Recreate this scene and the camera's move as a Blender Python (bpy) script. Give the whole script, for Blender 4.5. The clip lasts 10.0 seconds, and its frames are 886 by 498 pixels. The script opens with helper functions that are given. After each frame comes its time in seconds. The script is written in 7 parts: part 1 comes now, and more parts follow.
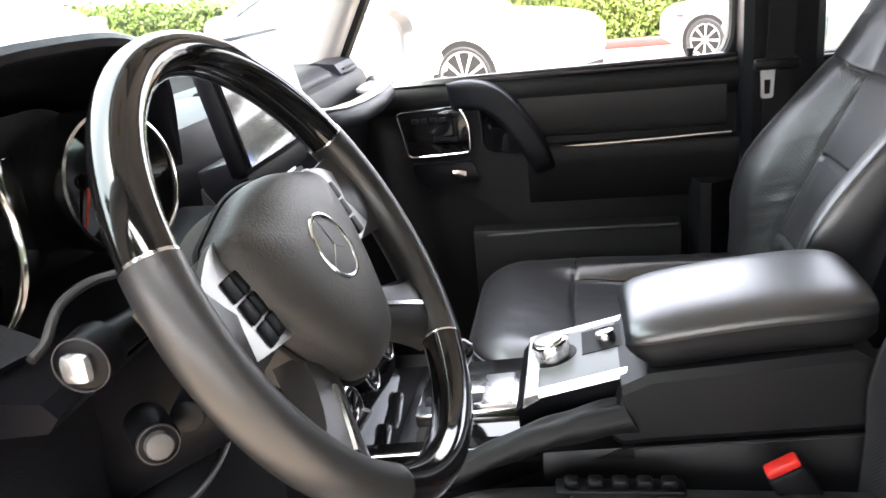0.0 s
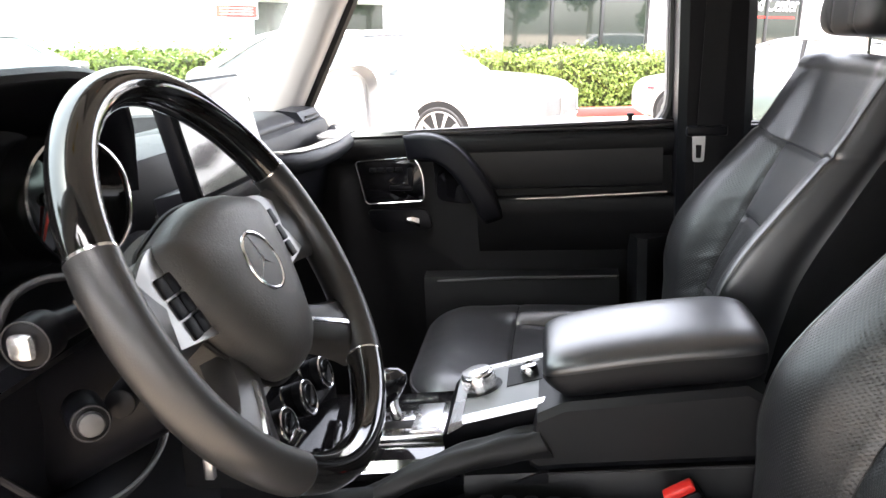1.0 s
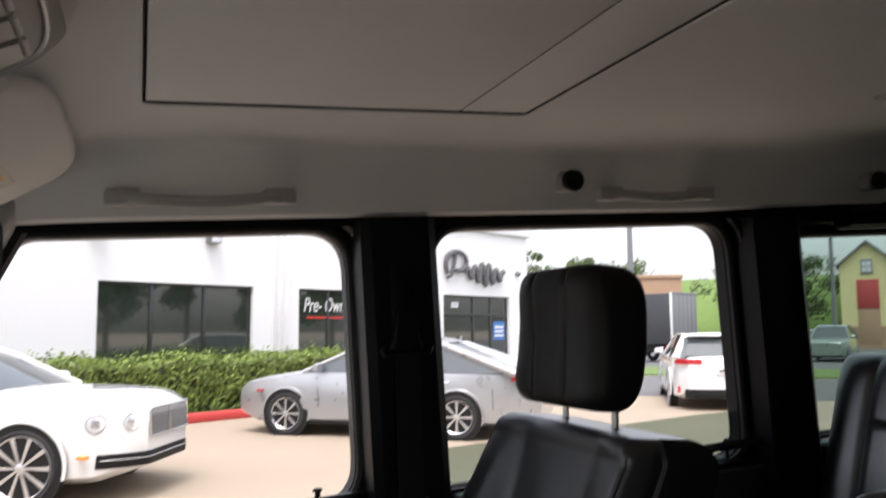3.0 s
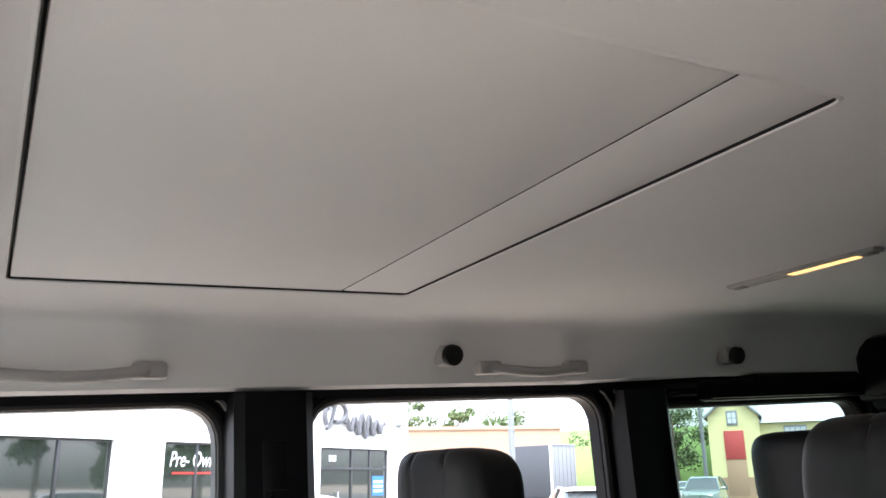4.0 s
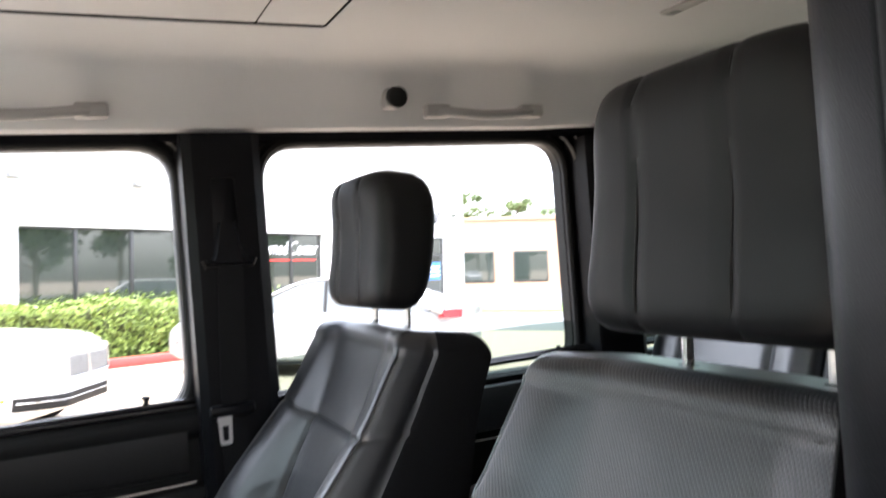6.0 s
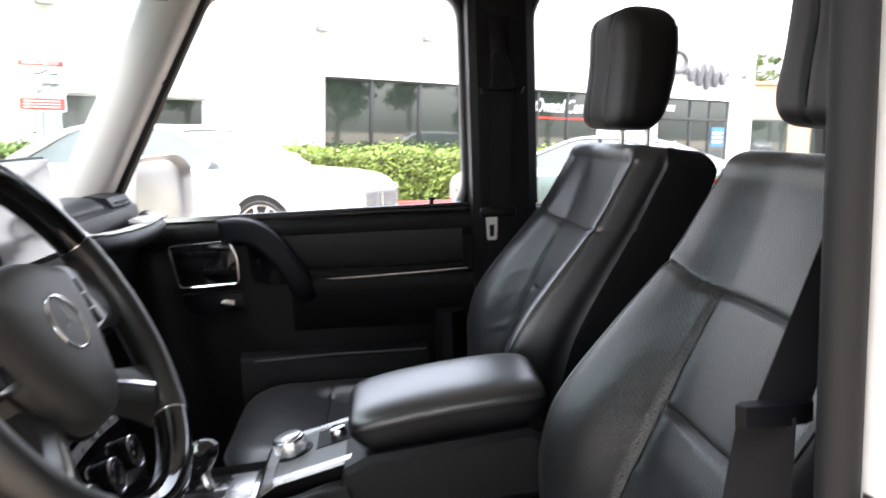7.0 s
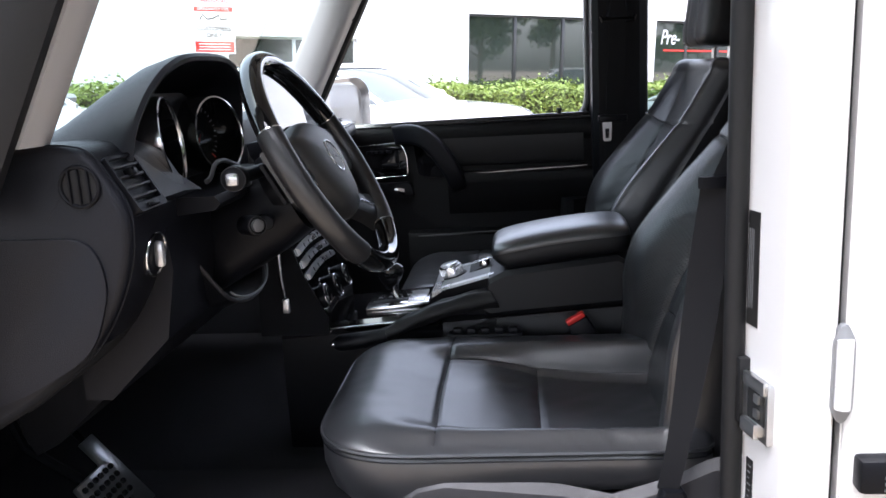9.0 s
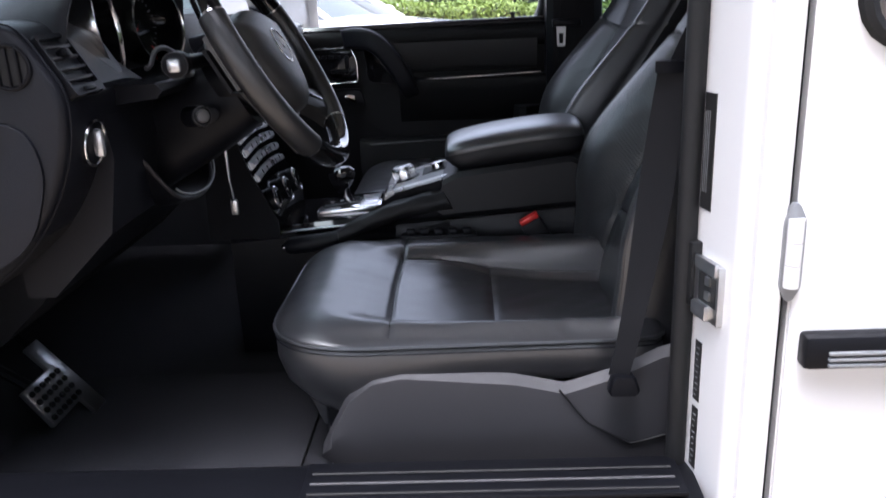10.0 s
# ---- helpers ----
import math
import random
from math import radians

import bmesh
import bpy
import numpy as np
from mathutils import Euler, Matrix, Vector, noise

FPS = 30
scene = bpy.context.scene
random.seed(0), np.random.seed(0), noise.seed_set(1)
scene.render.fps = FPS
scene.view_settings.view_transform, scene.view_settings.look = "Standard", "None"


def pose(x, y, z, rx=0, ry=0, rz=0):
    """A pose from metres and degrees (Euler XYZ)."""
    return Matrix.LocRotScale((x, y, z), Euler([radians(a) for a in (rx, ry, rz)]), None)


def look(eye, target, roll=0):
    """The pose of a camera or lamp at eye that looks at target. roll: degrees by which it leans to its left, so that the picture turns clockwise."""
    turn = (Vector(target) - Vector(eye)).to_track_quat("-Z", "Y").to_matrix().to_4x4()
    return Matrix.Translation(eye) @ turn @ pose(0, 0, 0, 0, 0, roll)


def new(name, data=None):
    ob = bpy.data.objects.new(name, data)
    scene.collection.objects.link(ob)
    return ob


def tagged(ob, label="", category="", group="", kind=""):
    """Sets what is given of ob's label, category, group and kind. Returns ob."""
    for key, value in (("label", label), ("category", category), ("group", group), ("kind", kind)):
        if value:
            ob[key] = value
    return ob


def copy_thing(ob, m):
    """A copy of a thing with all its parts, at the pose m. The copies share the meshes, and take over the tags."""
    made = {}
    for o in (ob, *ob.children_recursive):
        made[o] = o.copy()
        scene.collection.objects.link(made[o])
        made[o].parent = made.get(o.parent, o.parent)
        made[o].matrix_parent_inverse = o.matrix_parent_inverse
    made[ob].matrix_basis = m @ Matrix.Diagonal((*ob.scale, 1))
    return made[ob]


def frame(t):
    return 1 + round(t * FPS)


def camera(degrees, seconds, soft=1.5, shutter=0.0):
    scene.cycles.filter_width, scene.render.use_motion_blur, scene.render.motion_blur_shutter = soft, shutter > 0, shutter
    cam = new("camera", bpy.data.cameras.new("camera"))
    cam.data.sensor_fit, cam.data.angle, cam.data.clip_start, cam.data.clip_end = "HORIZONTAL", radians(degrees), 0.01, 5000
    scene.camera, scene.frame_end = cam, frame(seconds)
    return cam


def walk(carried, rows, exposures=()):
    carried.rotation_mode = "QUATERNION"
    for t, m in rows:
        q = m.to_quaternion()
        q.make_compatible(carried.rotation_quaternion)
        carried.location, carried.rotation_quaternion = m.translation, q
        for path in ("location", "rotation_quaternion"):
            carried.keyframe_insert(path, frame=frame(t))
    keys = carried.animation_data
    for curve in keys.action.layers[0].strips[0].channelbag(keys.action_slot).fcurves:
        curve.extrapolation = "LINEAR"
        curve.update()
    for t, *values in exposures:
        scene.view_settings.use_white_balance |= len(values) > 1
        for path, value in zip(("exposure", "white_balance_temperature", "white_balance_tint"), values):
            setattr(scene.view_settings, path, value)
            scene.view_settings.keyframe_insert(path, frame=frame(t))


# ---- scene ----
cam = camera(57.8, 10.0, 1.5, 0.3)
# the off-roader stands nose-down on the sloping lot: its own frame is turned a little against the upright world
CAR = Matrix.Rotation(radians(-0.95), 4, "Z") @ Matrix.Rotation(radians(-3.4), 4, "Y")
PATH = [
    (0, (0.289, 0.023, 1.481), (-0.045, 1.888, 0.84), -5.8),
    (0.5, (0.323, -0.078, 1.483), (0.051, 1.828, 0.943), -4.1),
    (1, (0.35, -0.058, 1.473), (0.085, 1.858, 0.966), -2.8),
    (1.5, (0.367, -0.009, 1.471), (0.105, 1.916, 0.992), -2.8),
    (2, (0.323, 0.098, 1.486), (0.288, 2.059, 1.092), -2.7),
    (2.5, (0.254, 0.217, 1.545), (0.654, 2.171, 1.397), -3.0),
    (3, (0.232, 0.241, 1.604), (0.944, 2.104, 1.761), -3.6),
    (3.2, (0.226, 0.235, 1.619), (1.021, 2.051, 1.882), -3.6),
    (4.3, (0.237, 0.225, 1.655), (1.248, 1.869, 2.182), -4.3),
    (4.5, (0.248, 0.224, 1.652), (1.285, 1.85, 2.182), -4.7),
    (5, (0.293, 0.206, 1.639), (1.391, 1.815, 2.089), -5.9),
    (5.2, (0.32, 0.198, 1.624), (1.432, 1.816, 2.007), -6.2),
    (6.3, (0.431, 0.05, 1.497), (1.063, 1.943, 1.372), -3.8),
    (6.5, (0.42, 0.006, 1.482), (0.9, 1.939, 1.293), -3.3),
    (7, (0.387, -0.16, 1.458), (0.555, 1.811, 1.161), -2.1),
    (7.5, (0.406, -0.314, 1.441), (0.324, 1.647, 1.059), -1.6),
    (8, (0.479, -0.45, 1.428), (0.218, 1.485, 0.997), -2.1),
    (8.5, (0.455, -0.578, 1.419), (0.176, 1.352, 0.974), -3.0),
    (9, (0.392, -0.679, 1.415), (0.205, 1.266, 0.988), -3.1),
    (9.5, (0.377, -0.699, 1.394), (0.27, 1.243, 0.926), -2.7),
    (10, (0.385, -0.674, 1.367), (0.314, 1.228, 0.753), -2.5),
]
walk(cam, [(t, CAR @ look(eye, target, roll)) for t, eye, target, roll in PATH],
     [(0, 3.95, 6650, 13), (0.5, 3.72, 6650, 13), (1.5, 3.5, 6600, 14), (2.0, 3.12, 6550, 14), (2.5, 1.92, 6500, 14), (3.2, 1.12, 6450, 15), (4.4, 3.18, 5750, 11), (5.2, 3.16, 5750, 11), (6.4, 2.98, 6400, 13), (7.5, 2.70, 6350, 12), (8.5, 2.46, 6050, 13), (10, 2.12, 5800, 17)])

# ---- world, sun, exposure ----
world = bpy.data.worlds.new("sky")
scene.world = world
world.use_nodes = True
wn = world.node_tree
sky = wn.nodes.new("ShaderNodeTexSky")
sky.sky_type, sky.sun_disc = "NISHITA", False
sky.sun_elevation, sky.sun_rotation = radians(71), radians(209)
sky.air_density, sky.dust_density, sky.ozone_density = 1.0, 4.0, 1.0
veil = wn.nodes.new("ShaderNodeHueSaturation")
veil.inputs["Saturation"].default_value, veil.inputs["Value"].default_value = 0.35, 1.5   # thin overcast
wn.links.new(sky.outputs[0], veil.inputs["Color"])
wn.links.new(veil.outputs[0], wn.nodes["Background"].inputs[0])
wn.nodes["Background"].inputs[1].default_value = 0.15
sun = new("sun", bpy.data.lights.new("sun", "SUN"))
sun.data.energy, sun.data.angle, sun.data.color = 0.60, radians(14), (1.0, 0.96, 0.9)
sun.matrix_world = look((0, 0, 30), (5, 9, 0))


# ---- materials ----
def mat(name, color, rough=0.5, metal=0.0, bump=0.0, bump_scale=200.0, vary=0.15, vary_scale=6.0, coat=0.0, rough_vary=0.1, spec=0.5, detail=3.0, sheen=0.0):
    m = bpy.data.materials.new(name)
    m.use_nodes = True
    nt = m.node_tree
    b = nt.nodes["Principled BSDF"]
    b.inputs["Metallic"].default_value = metal
    b.inputs["Coat Weight"].default_value = coat
    b.inputs["Coat Roughness"].default_value = 0.05
    b.inputs["Specular IOR Level"].default_value = spec
    b.inputs["Sheen Weight"].default_value = sheen
    co = nt.nodes.new("ShaderNodeTexCoord")
    n1 = nt.nodes.new("ShaderNodeTexNoise")
    n1.inputs["Scale"].default_value, n1.inputs["Detail"].default_value = vary_scale, 5
    nt.links.new(co.outputs["Object"], n1.inputs["Vector"])
    mix = nt.nodes.new("ShaderNodeMix")
    mix.data_type = "RGBA"
    mix.inputs[6].default_value = (*[c * (1 - vary) for c in color], 1)
    mix.inputs[7].default_value = (*[min(1, c * (1 + vary)) for c in color], 1)
    nt.links.new(n1.outputs[0], mix.inputs[0])
    nt.links.new(mix.outputs[2], b.inputs["Base Color"])
    mr = nt.nodes.new("ShaderNodeMapRange")
    mr.inputs[3].default_value, mr.inputs[4].default_value = max(0.02, rough - rough_vary), min(1, rough + rough_vary)
    nt.links.new(n1.outputs[0], mr.inputs[0])
    nt.links.new(mr.outputs[0], b.inputs["Roughness"])
    if bump:
        n2 = nt.nodes.new("ShaderNodeTexNoise")
        n2.inputs["Scale"].default_value, n2.inputs["Detail"].default_value = bump_scale, detail
        nt.links.new(co.outputs["Object"], n2.inputs["Vector"])
        bp = nt.nodes.new("ShaderNodeBump")
        bp.inputs["Strength"].default_value, bp.inputs["Distance"].default_value = bump, 0.002
        nt.links.new(n2.outputs[0], bp.inputs["Height"])
        nt.links.new(bp.outputs[0], b.inputs["Normal"])
    return m


def leather(name, color, rough, dots=0.0, spec=0.75, coat=0.0):
    """Grained leather; dots: the pitch of the perforation, 0 for none."""
    m = mat(name, color, rough, vary=0.2, vary_scale=5, rough_vary=0.05, spec=spec, coat=coat)
    nt = m.node_tree
    b = nt.nodes["Principled BSDF"]
    b.inputs["Coat Roughness"].default_value = 0.34
    co = nt.nodes["Texture Coordinate"]
    v = nt.nodes.new("ShaderNodeTexVoronoi")
    v.inputs["Scale"].default_value = 650
    nt.links.new(co.outputs["Object"], v.inputs["Vector"])
    wr = nt.nodes.new("ShaderNodeTexNoise")
    wr.inputs["Scale"].default_value, wr.inputs["Detail"].default_value = 11, 2
    nt.links.new(co.outputs["Object"], wr.inputs["Vector"])
    add = nt.nodes.new("ShaderNodeMath")
    add.operation = "MULTIPLY_ADD"
    add.inputs[1].default_value = 0.5
    nt.links.new(wr.outputs[0], add.inputs[0])
    nt.links.new(v.outputs["Distance"], add.inputs[2])
    bp = nt.nodes.new("ShaderNodeBump")
    bp.inputs["Strength"].default_value, bp.inputs["Distance"].default_value = 0.10, 0.0008
    nt.links.new(add.outputs[0], bp.inputs["Height"])
    last = bp
    if dots:
        uv = nt.nodes.new("ShaderNodeUVMap")
        sc = nt.nodes.new("ShaderNodeVectorMath")
        sc.operation = "SCALE"
        sc.inputs["Scale"].default_value = 1 / dots
        nt.links.new(uv.outputs[0], sc.inputs[0])
        rot = nt.nodes.new("ShaderNodeVectorRotate")
        rot.rotation_type = "Z_AXIS"
        rot.inputs["Angle"].default_value = radians(45)
        nt.links.new(sc.outputs[0], rot.inputs["Vector"])
        fr = nt.nodes.new("ShaderNodeVectorMath")
        fr.operation = "FRACTION"
        nt.links.new(rot.outputs[0], fr.inputs[0])
        sub = nt.nodes.new("ShaderNodeVectorMath")
        sub.operation = "DISTANCE"
        sub.inputs[1].default_value = (0.5, 0.5, 0)
        nt.links.new(fr.outputs[0], sub.inputs[0])
        mr = nt.nodes.new("ShaderNodeMapRange")
        mr.inputs[1].default_value, mr.inputs[2].default_value = 0.2, 0.34
        nt.links.new(sub.outputs["Value"], mr.inputs[0])
        hole = nt.nodes.new("ShaderNodeMix")
        hole.data_type = "RGBA"
        hole.inputs[6].default_value = (0.0035, 0.0035, 0.004, 1)
        src = b.inputs["Base Color"].links[0].from_socket
        nt.links.new(mr.outputs[0], hole.inputs[0])
        nt.links.new(src, hole.inputs[7])
        nt.links.new(hole.outputs[2], b.inputs["Base Color"])
        b2 = nt.nodes.new("ShaderNodeBump")
        b2.inputs["Strength"].default_value, b2.inputs["Distance"].default_value = 0.9, 0.0010
        nt.links.new(mr.outputs[0], b2.inputs["Height"])
        nt.links.new(bp.outputs[0], b2.inputs["Normal"])
        last = b2
    nt.links.new(last.outputs[0], b.inputs["Normal"])
    return m


def glass(name, tint=(1, 1, 1), rough=0.0):
    """Thin clear pane: mostly straight through, with a mirror gloss that grows at a slant."""
    m = bpy.data.materials.new(name)
    m.use_nodes = True
    nt = m.node_tree
    nt.nodes.remove(nt.nodes["Principled BSDF"])
    tr, gl, mx, fr = (nt.nodes.new("ShaderNode" + k) for k in ("BsdfTransparent", "BsdfGlossy", "MixShader", "Fresnel"))
    tr.inputs[0].default_value = (*tint, 1)
    gl.inputs["Roughness"].default_value = rough
    fr.inputs[0].default_value = 1.45
    nt.links.new(fr.outputs[0], mx.inputs[0])
    nt.links.new(tr.outputs[0], mx.inputs[1])
    nt.links.new(gl.outputs[0], mx.inputs[2])
    nt.links.new(mx.outputs[0], nt.nodes["Material Output"].inputs[0])
    return m


def glow(name, color, strength):
    m = bpy.data.materials.new(name)
    m.use_nodes = True
    b = m.node_tree.nodes["Principled BSDF"]
    b.inputs["Base Color"].default_value = (*color, 1)
    b.inputs["Emission Color"].default_value = (*color, 1)
    b.inputs["Emission Strength"].default_value = strength
    return m


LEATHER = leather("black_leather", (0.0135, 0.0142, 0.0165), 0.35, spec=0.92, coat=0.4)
PERF = leather("perforated_black_leather", (0.0110, 0.0117, 0.0132), 0.38, 0.0040, spec=0.85)
# matt headrest leather, darker than the seats' to carry the shade on it
SHADELEATHER = leather("shaded_matt_leather", (0.0042, 0.0044, 0.0052), 0.50, spec=0.32)
CLOTHBACK = mat("black_fabric", (0.0085, 0.0087, 0.0100), 0.9, bump=0.4, bump_scale=900, spec=0.2)
DASH = mat("soft_black_plastic", (0.0050, 0.0054, 0.0078), 0.44, bump=0.3, bump_scale=700, vary=0.1, spec=0.21)
PLASTIC = mat("hard_black_plastic", (0.0042, 0.0044, 0.0058), 0.36, bump=0.12, bump_scale=900, vary=0.1, spec=0.12)
DOORTRIM = mat("black_door_trim", (0.0036, 0.0038, 0.0046), 0.55, bump=0.25, bump_scale=600, vary=0.1, spec=0.22)
PIANO = mat("gloss_black", (0.006, 0.006, 0.007), 0.06, vary=0.1, coat=0.2, rough_vary=0.02)
BLACKWOOD = mat("black_lacquered_wood", (0.005, 0.005, 0.005), 0.07, vary=0.3, vary_scale=30, coat=0.5, spec=0.3, rough_vary=0.02)
CHROME = mat("satin_chrome", (0.75, 0.75, 0.76), 0.16, metal=1.0, vary=0.04, rough_vary=0.05)
SILVER = mat("silver_plastic", (0.55, 0.55, 0.56), 0.28, metal=0.8, vary=0.05)
DARKGREY = mat("dark_grey_plastic", (0.026, 0.0255, 0.028), 0.5, bump=0.3, bump_scale=700, vary=0.08, spec=0.4)
MIDGREY = mat("grey_console_plastic", (0.26, 0.25, 0.245), 0.45, bump=0.1, bump_scale=600, vary=0.05)
SATIN = mat("satin_silver_trim", (0.42, 0.42, 0.43), 0.32, metal=0.35, vary=0.05)
GREYPL = mat("grey_plastic", (0.16, 0.165, 0.17), 0.4, vary=0.08)
HEADLINER = mat("grey_headliner_cloth", (0.77, 0.765, 0.77), 0.9, bump=0.35, bump_scale=900, vary=0.05, vary_scale=3)
TRIMBEIGE = mat("light_grey_plastic_trim", (0.36, 0.352, 0.345), 0.55, bump=0.15, bump_scale=600, vary=0.04)
WHITEPAINT = mat("white_car_paint", (0.57, 0.565, 0.555), 0.25, vary=0.02, coat=1.0, rough_vary=0.04)
RUBBER = mat("black_rubber", (0.0055, 0.0055, 0.006), 0.6, bump=0.1, bump_scale=300, spec=0.3)
CARPET = mat("black_carpet", (0.022, 0.0225, 0.027), 0.95, bump=0.9, bump_scale=500, vary=0.35, vary_scale=40)
WEBBING = mat("black_seat_belt_webbing", (0.0070, 0.0072, 0.0084), 0.6, bump=0.3, bump_scale=800, spec=0.12)
GLOSSRUBBER = mat("glossy_black_rubber", (0.006, 0.006, 0.0065), 0.22, bump=0.05, bump_scale=60)
REDPL = mat("red_plastic", (0.62, 0.02, 0.015), 0.35)
STEEL = mat("brushed_steel", (0.6, 0.6, 0.6), 0.3, metal=1.0)
MIRROR = mat("mirror_glass", (0.9, 0.9, 0.9), 0.02, metal=1.0, vary=0.0, rough_vary=0.0)
PRIVACY = glass("tinted_window_glass", (0.32, 0.40, 0.365))
WSCREEN = glass("windscreen_glass", (0.68, 0.77, 0.73))
SCREEN = mat("dark_screen_glass", (0.01, 0.011, 0.012), 0.05, coat=1.0, rough_vary=0.01)
WHITEMARK = mat("white_marking", (0.75, 0.75, 0.75), 0.5)
REDMARK = mat("red_marking", (0.6, 0.03, 0.02), 0.5)
LABELBLK = mat("black_label", (0.012, 0.012, 0.012), 0.4)
WARM = glow("warm_lamp_lens", (1.0, 0.50, 0.16), 0.36)


# ---- mesh helpers ----
CARTHINGS = []


def finish(name, bm, material, parent=None, label="", sharp=35):
    if len(bm.faces) > 1:
        bmesh.ops.recalc_face_normals(bm, faces=bm.faces[:])
    me = bpy.data.meshes.new(name)
    for f in bm.faces:
        f.smooth = True
    bm.to_mesh(me)
    bm.free()
    me.set_sharp_from_angle(angle=radians(sharp))
    me.materials.append(material)
    ob = new(name, me)
    if parent is not None:
        ob.parent = parent
    if label:
        ob["label"] = label
    return ob


def part(name, bm, material, parent, label=""):
    return finish(name, bm, material, parent, label)


def thing(name, label, category, group="", kind="", at=None, car=True):
    ob = new(name)
    ob.empty_display_size = 0.05
    tagged(ob, label, category, group, kind)
    if at is not None:
        ob.matrix_basis = at
    if car:
        CARTHINGS.append(ob)
    return ob


def single(name, bm, material, label, category, group="", kind="", car=True):
    ob = finish(name, bm, material)
    tagged(ob, label, category, group, kind)
    if car:
        CARTHINGS.append(ob)
    return ob


def box(x0, x1, y0, y1, z0, z1, bev=0.004, seg=2, m=None, bm=None):
    bm = bm or bmesh.new()
    before = set(bm.verts)
    r = bmesh.ops.create_cube(bm, size=1)["verts"]
    for v in r:
        v.co = Vector(((x0 + x1) / 2 + v.co.x * (x1 - x0), (y0 + y1) / 2 + v.co.y * (y1 - y0), (z0 + z1) / 2 + v.co.z * (z1 - z0)))
    if bev:
        es = {e for v in r for e in v.link_edges}
        bmesh.ops.bevel(bm, geom=list(es), offset=bev, segments=seg, profile=0.5, affect="EDGES")
    if m is not None:
        for v in set(bm.verts) - before:
            v.co = m @ v.co
    return bm


def loft(rings, caps=True, bm=None, closed=True):
    """A skin over rings of points, each ring with the same count."""
    bm = bm or bmesh.new()
    vs = [[bm.verts.new(p) for p in r] for r in rings]
    n = len(rings[0])
    for a, b in zip(vs, vs[1:]):
        for i in range(n if closed else n - 1):
            j = (i + 1) % n
            bm.faces.new((a[i], a[j], b[j], b[i]))
    if caps and closed:
        bm.faces.new(list(reversed(vs[0])))
        bm.faces.new(vs[-1])
    return bm


def tube(path, r, n=10, closed=False, bm=None, flat=1.0):
    """A round bar along a path; r: one radius or one a point; flat: squash across."""
    path = [Vector(p) for p in path]
    k = len(path)
    rs = r if isinstance(r, (list, tuple)) else [r] * k
    rings, ref = [], None
    for i, p in enumerate(path):
        a = path[(i - 1) % k] if (closed or i) else p
        b = path[(i + 1) % k] if (closed or i < k - 1) else p
        t = (b - a).normalized()
        if ref is None:
            ref = t.orthogonal().normalized()
        ref = (ref - t * ref.dot(t)).normalized()
        s = t.cross(ref)
        rings.append([p + (ref * math.cos(q) + s * flat * math.sin(q)) * rs[i] for q in (2 * math.pi * j / n for j in range(n))])
    if closed:
        rings.append(rings[0])
    bm = loft(rings, not closed, bm)
    if closed:
        bmesh.ops.remove_doubles(bm, verts=bm.verts[:], dist=1e-6)
    return bm


def disc(c, axis, r, h, n=32, bev=0.0, bm=None, r2=None):
    """A round knob or ring body about c, standing h along axis."""
    axis = Vector(axis).normalized()
    u = axis.orthogonal().normalized()
    w = axis.cross(u)
    c = Vector(c)
    r2 = r if r2 is None else r2
    prof = [(r, 0), (r2, h)] if not bev else [(r, 0), (r2, h - bev), (r2 - bev * 0.3, h - bev * 0.3), (r2 - bev, h)]
    rings = [[c + axis * z + (u * math.cos(q) + w * math.sin(q)) * rr for q in (2 * math.pi * j / n for j in range(n))] for rr, z in prof]
    return loft(rings, True, bm)


def ring(c, axis, r, thick, n=40, bm=None, squash=1.0, up=(0, 0, 1)):
    axis = Vector(axis).normalized()
    u = Vector(up)
    u = (u - axis * u.dot(axis)).normalized()
    w = axis.cross(u)
    c = Vector(c)
    return tube([c + (u * math.cos(q) + w * squash * math.sin(q)) * r for q in (2 * math.pi * j / n for j in range(n))], thick, 8, True, bm)


def prism(poly, axis, a, b, bev=0.0, bm=None):
    """poly: points in the plane across axis ('x': (y, z), 'y': (x, z), 'z': (x, y)), pushed from a to b along it."""
    bm = bm or bmesh.new()
    f = {"x": lambda p, h: (h, p[0], p[1]), "y": lambda p, h: (p[0], h, p[1]), "z": lambda p, h: (p[0], p[1], h)}[axis]
    va = [bm.verts.new(f(p, a)) for p in poly]
    vb = [bm.verts.new(f(p, b)) for p in poly]
    faces = [bm.faces.new(va), bm.faces.new(list(reversed(vb)))]
    n = len(poly)
    for i in range(n):
        faces.append(bm.faces.new((va[i], vb[i], vb[(i + 1) % n], va[(i + 1) % n])))
    if bev:
        bmesh.ops.bevel(bm, geom=list({e for q in faces[:2] for e in q.edges}), offset=bev, segments=2, profile=0.5, affect="EDGES")
    return bm


def rounded(poly, radii, n=5):
    """A polygon with its corners rounded."""
    out = []
    k = len(poly)
    for i, p in enumerate(poly):
        r = radii[i] if isinstance(radii, (list, tuple)) else radii
        p, a, b = Vector(p), Vector(poly[i - 1]), Vector(poly[(i + 1) % k])
        if r <= 0:
            out.append(tuple(p))
            continue
        d = min(r, (a - p).length * 0.49, (b - p).length * 0.49)
        s, e = p + (a - p).normalized() * d, p + (b - p).normalized() * d
        for j in range(n + 1):
            t = j / n
            out.append(tuple(s * (1 - t) ** 2 + p * 2 * t * (1 - t) + e * t * t))
    return out


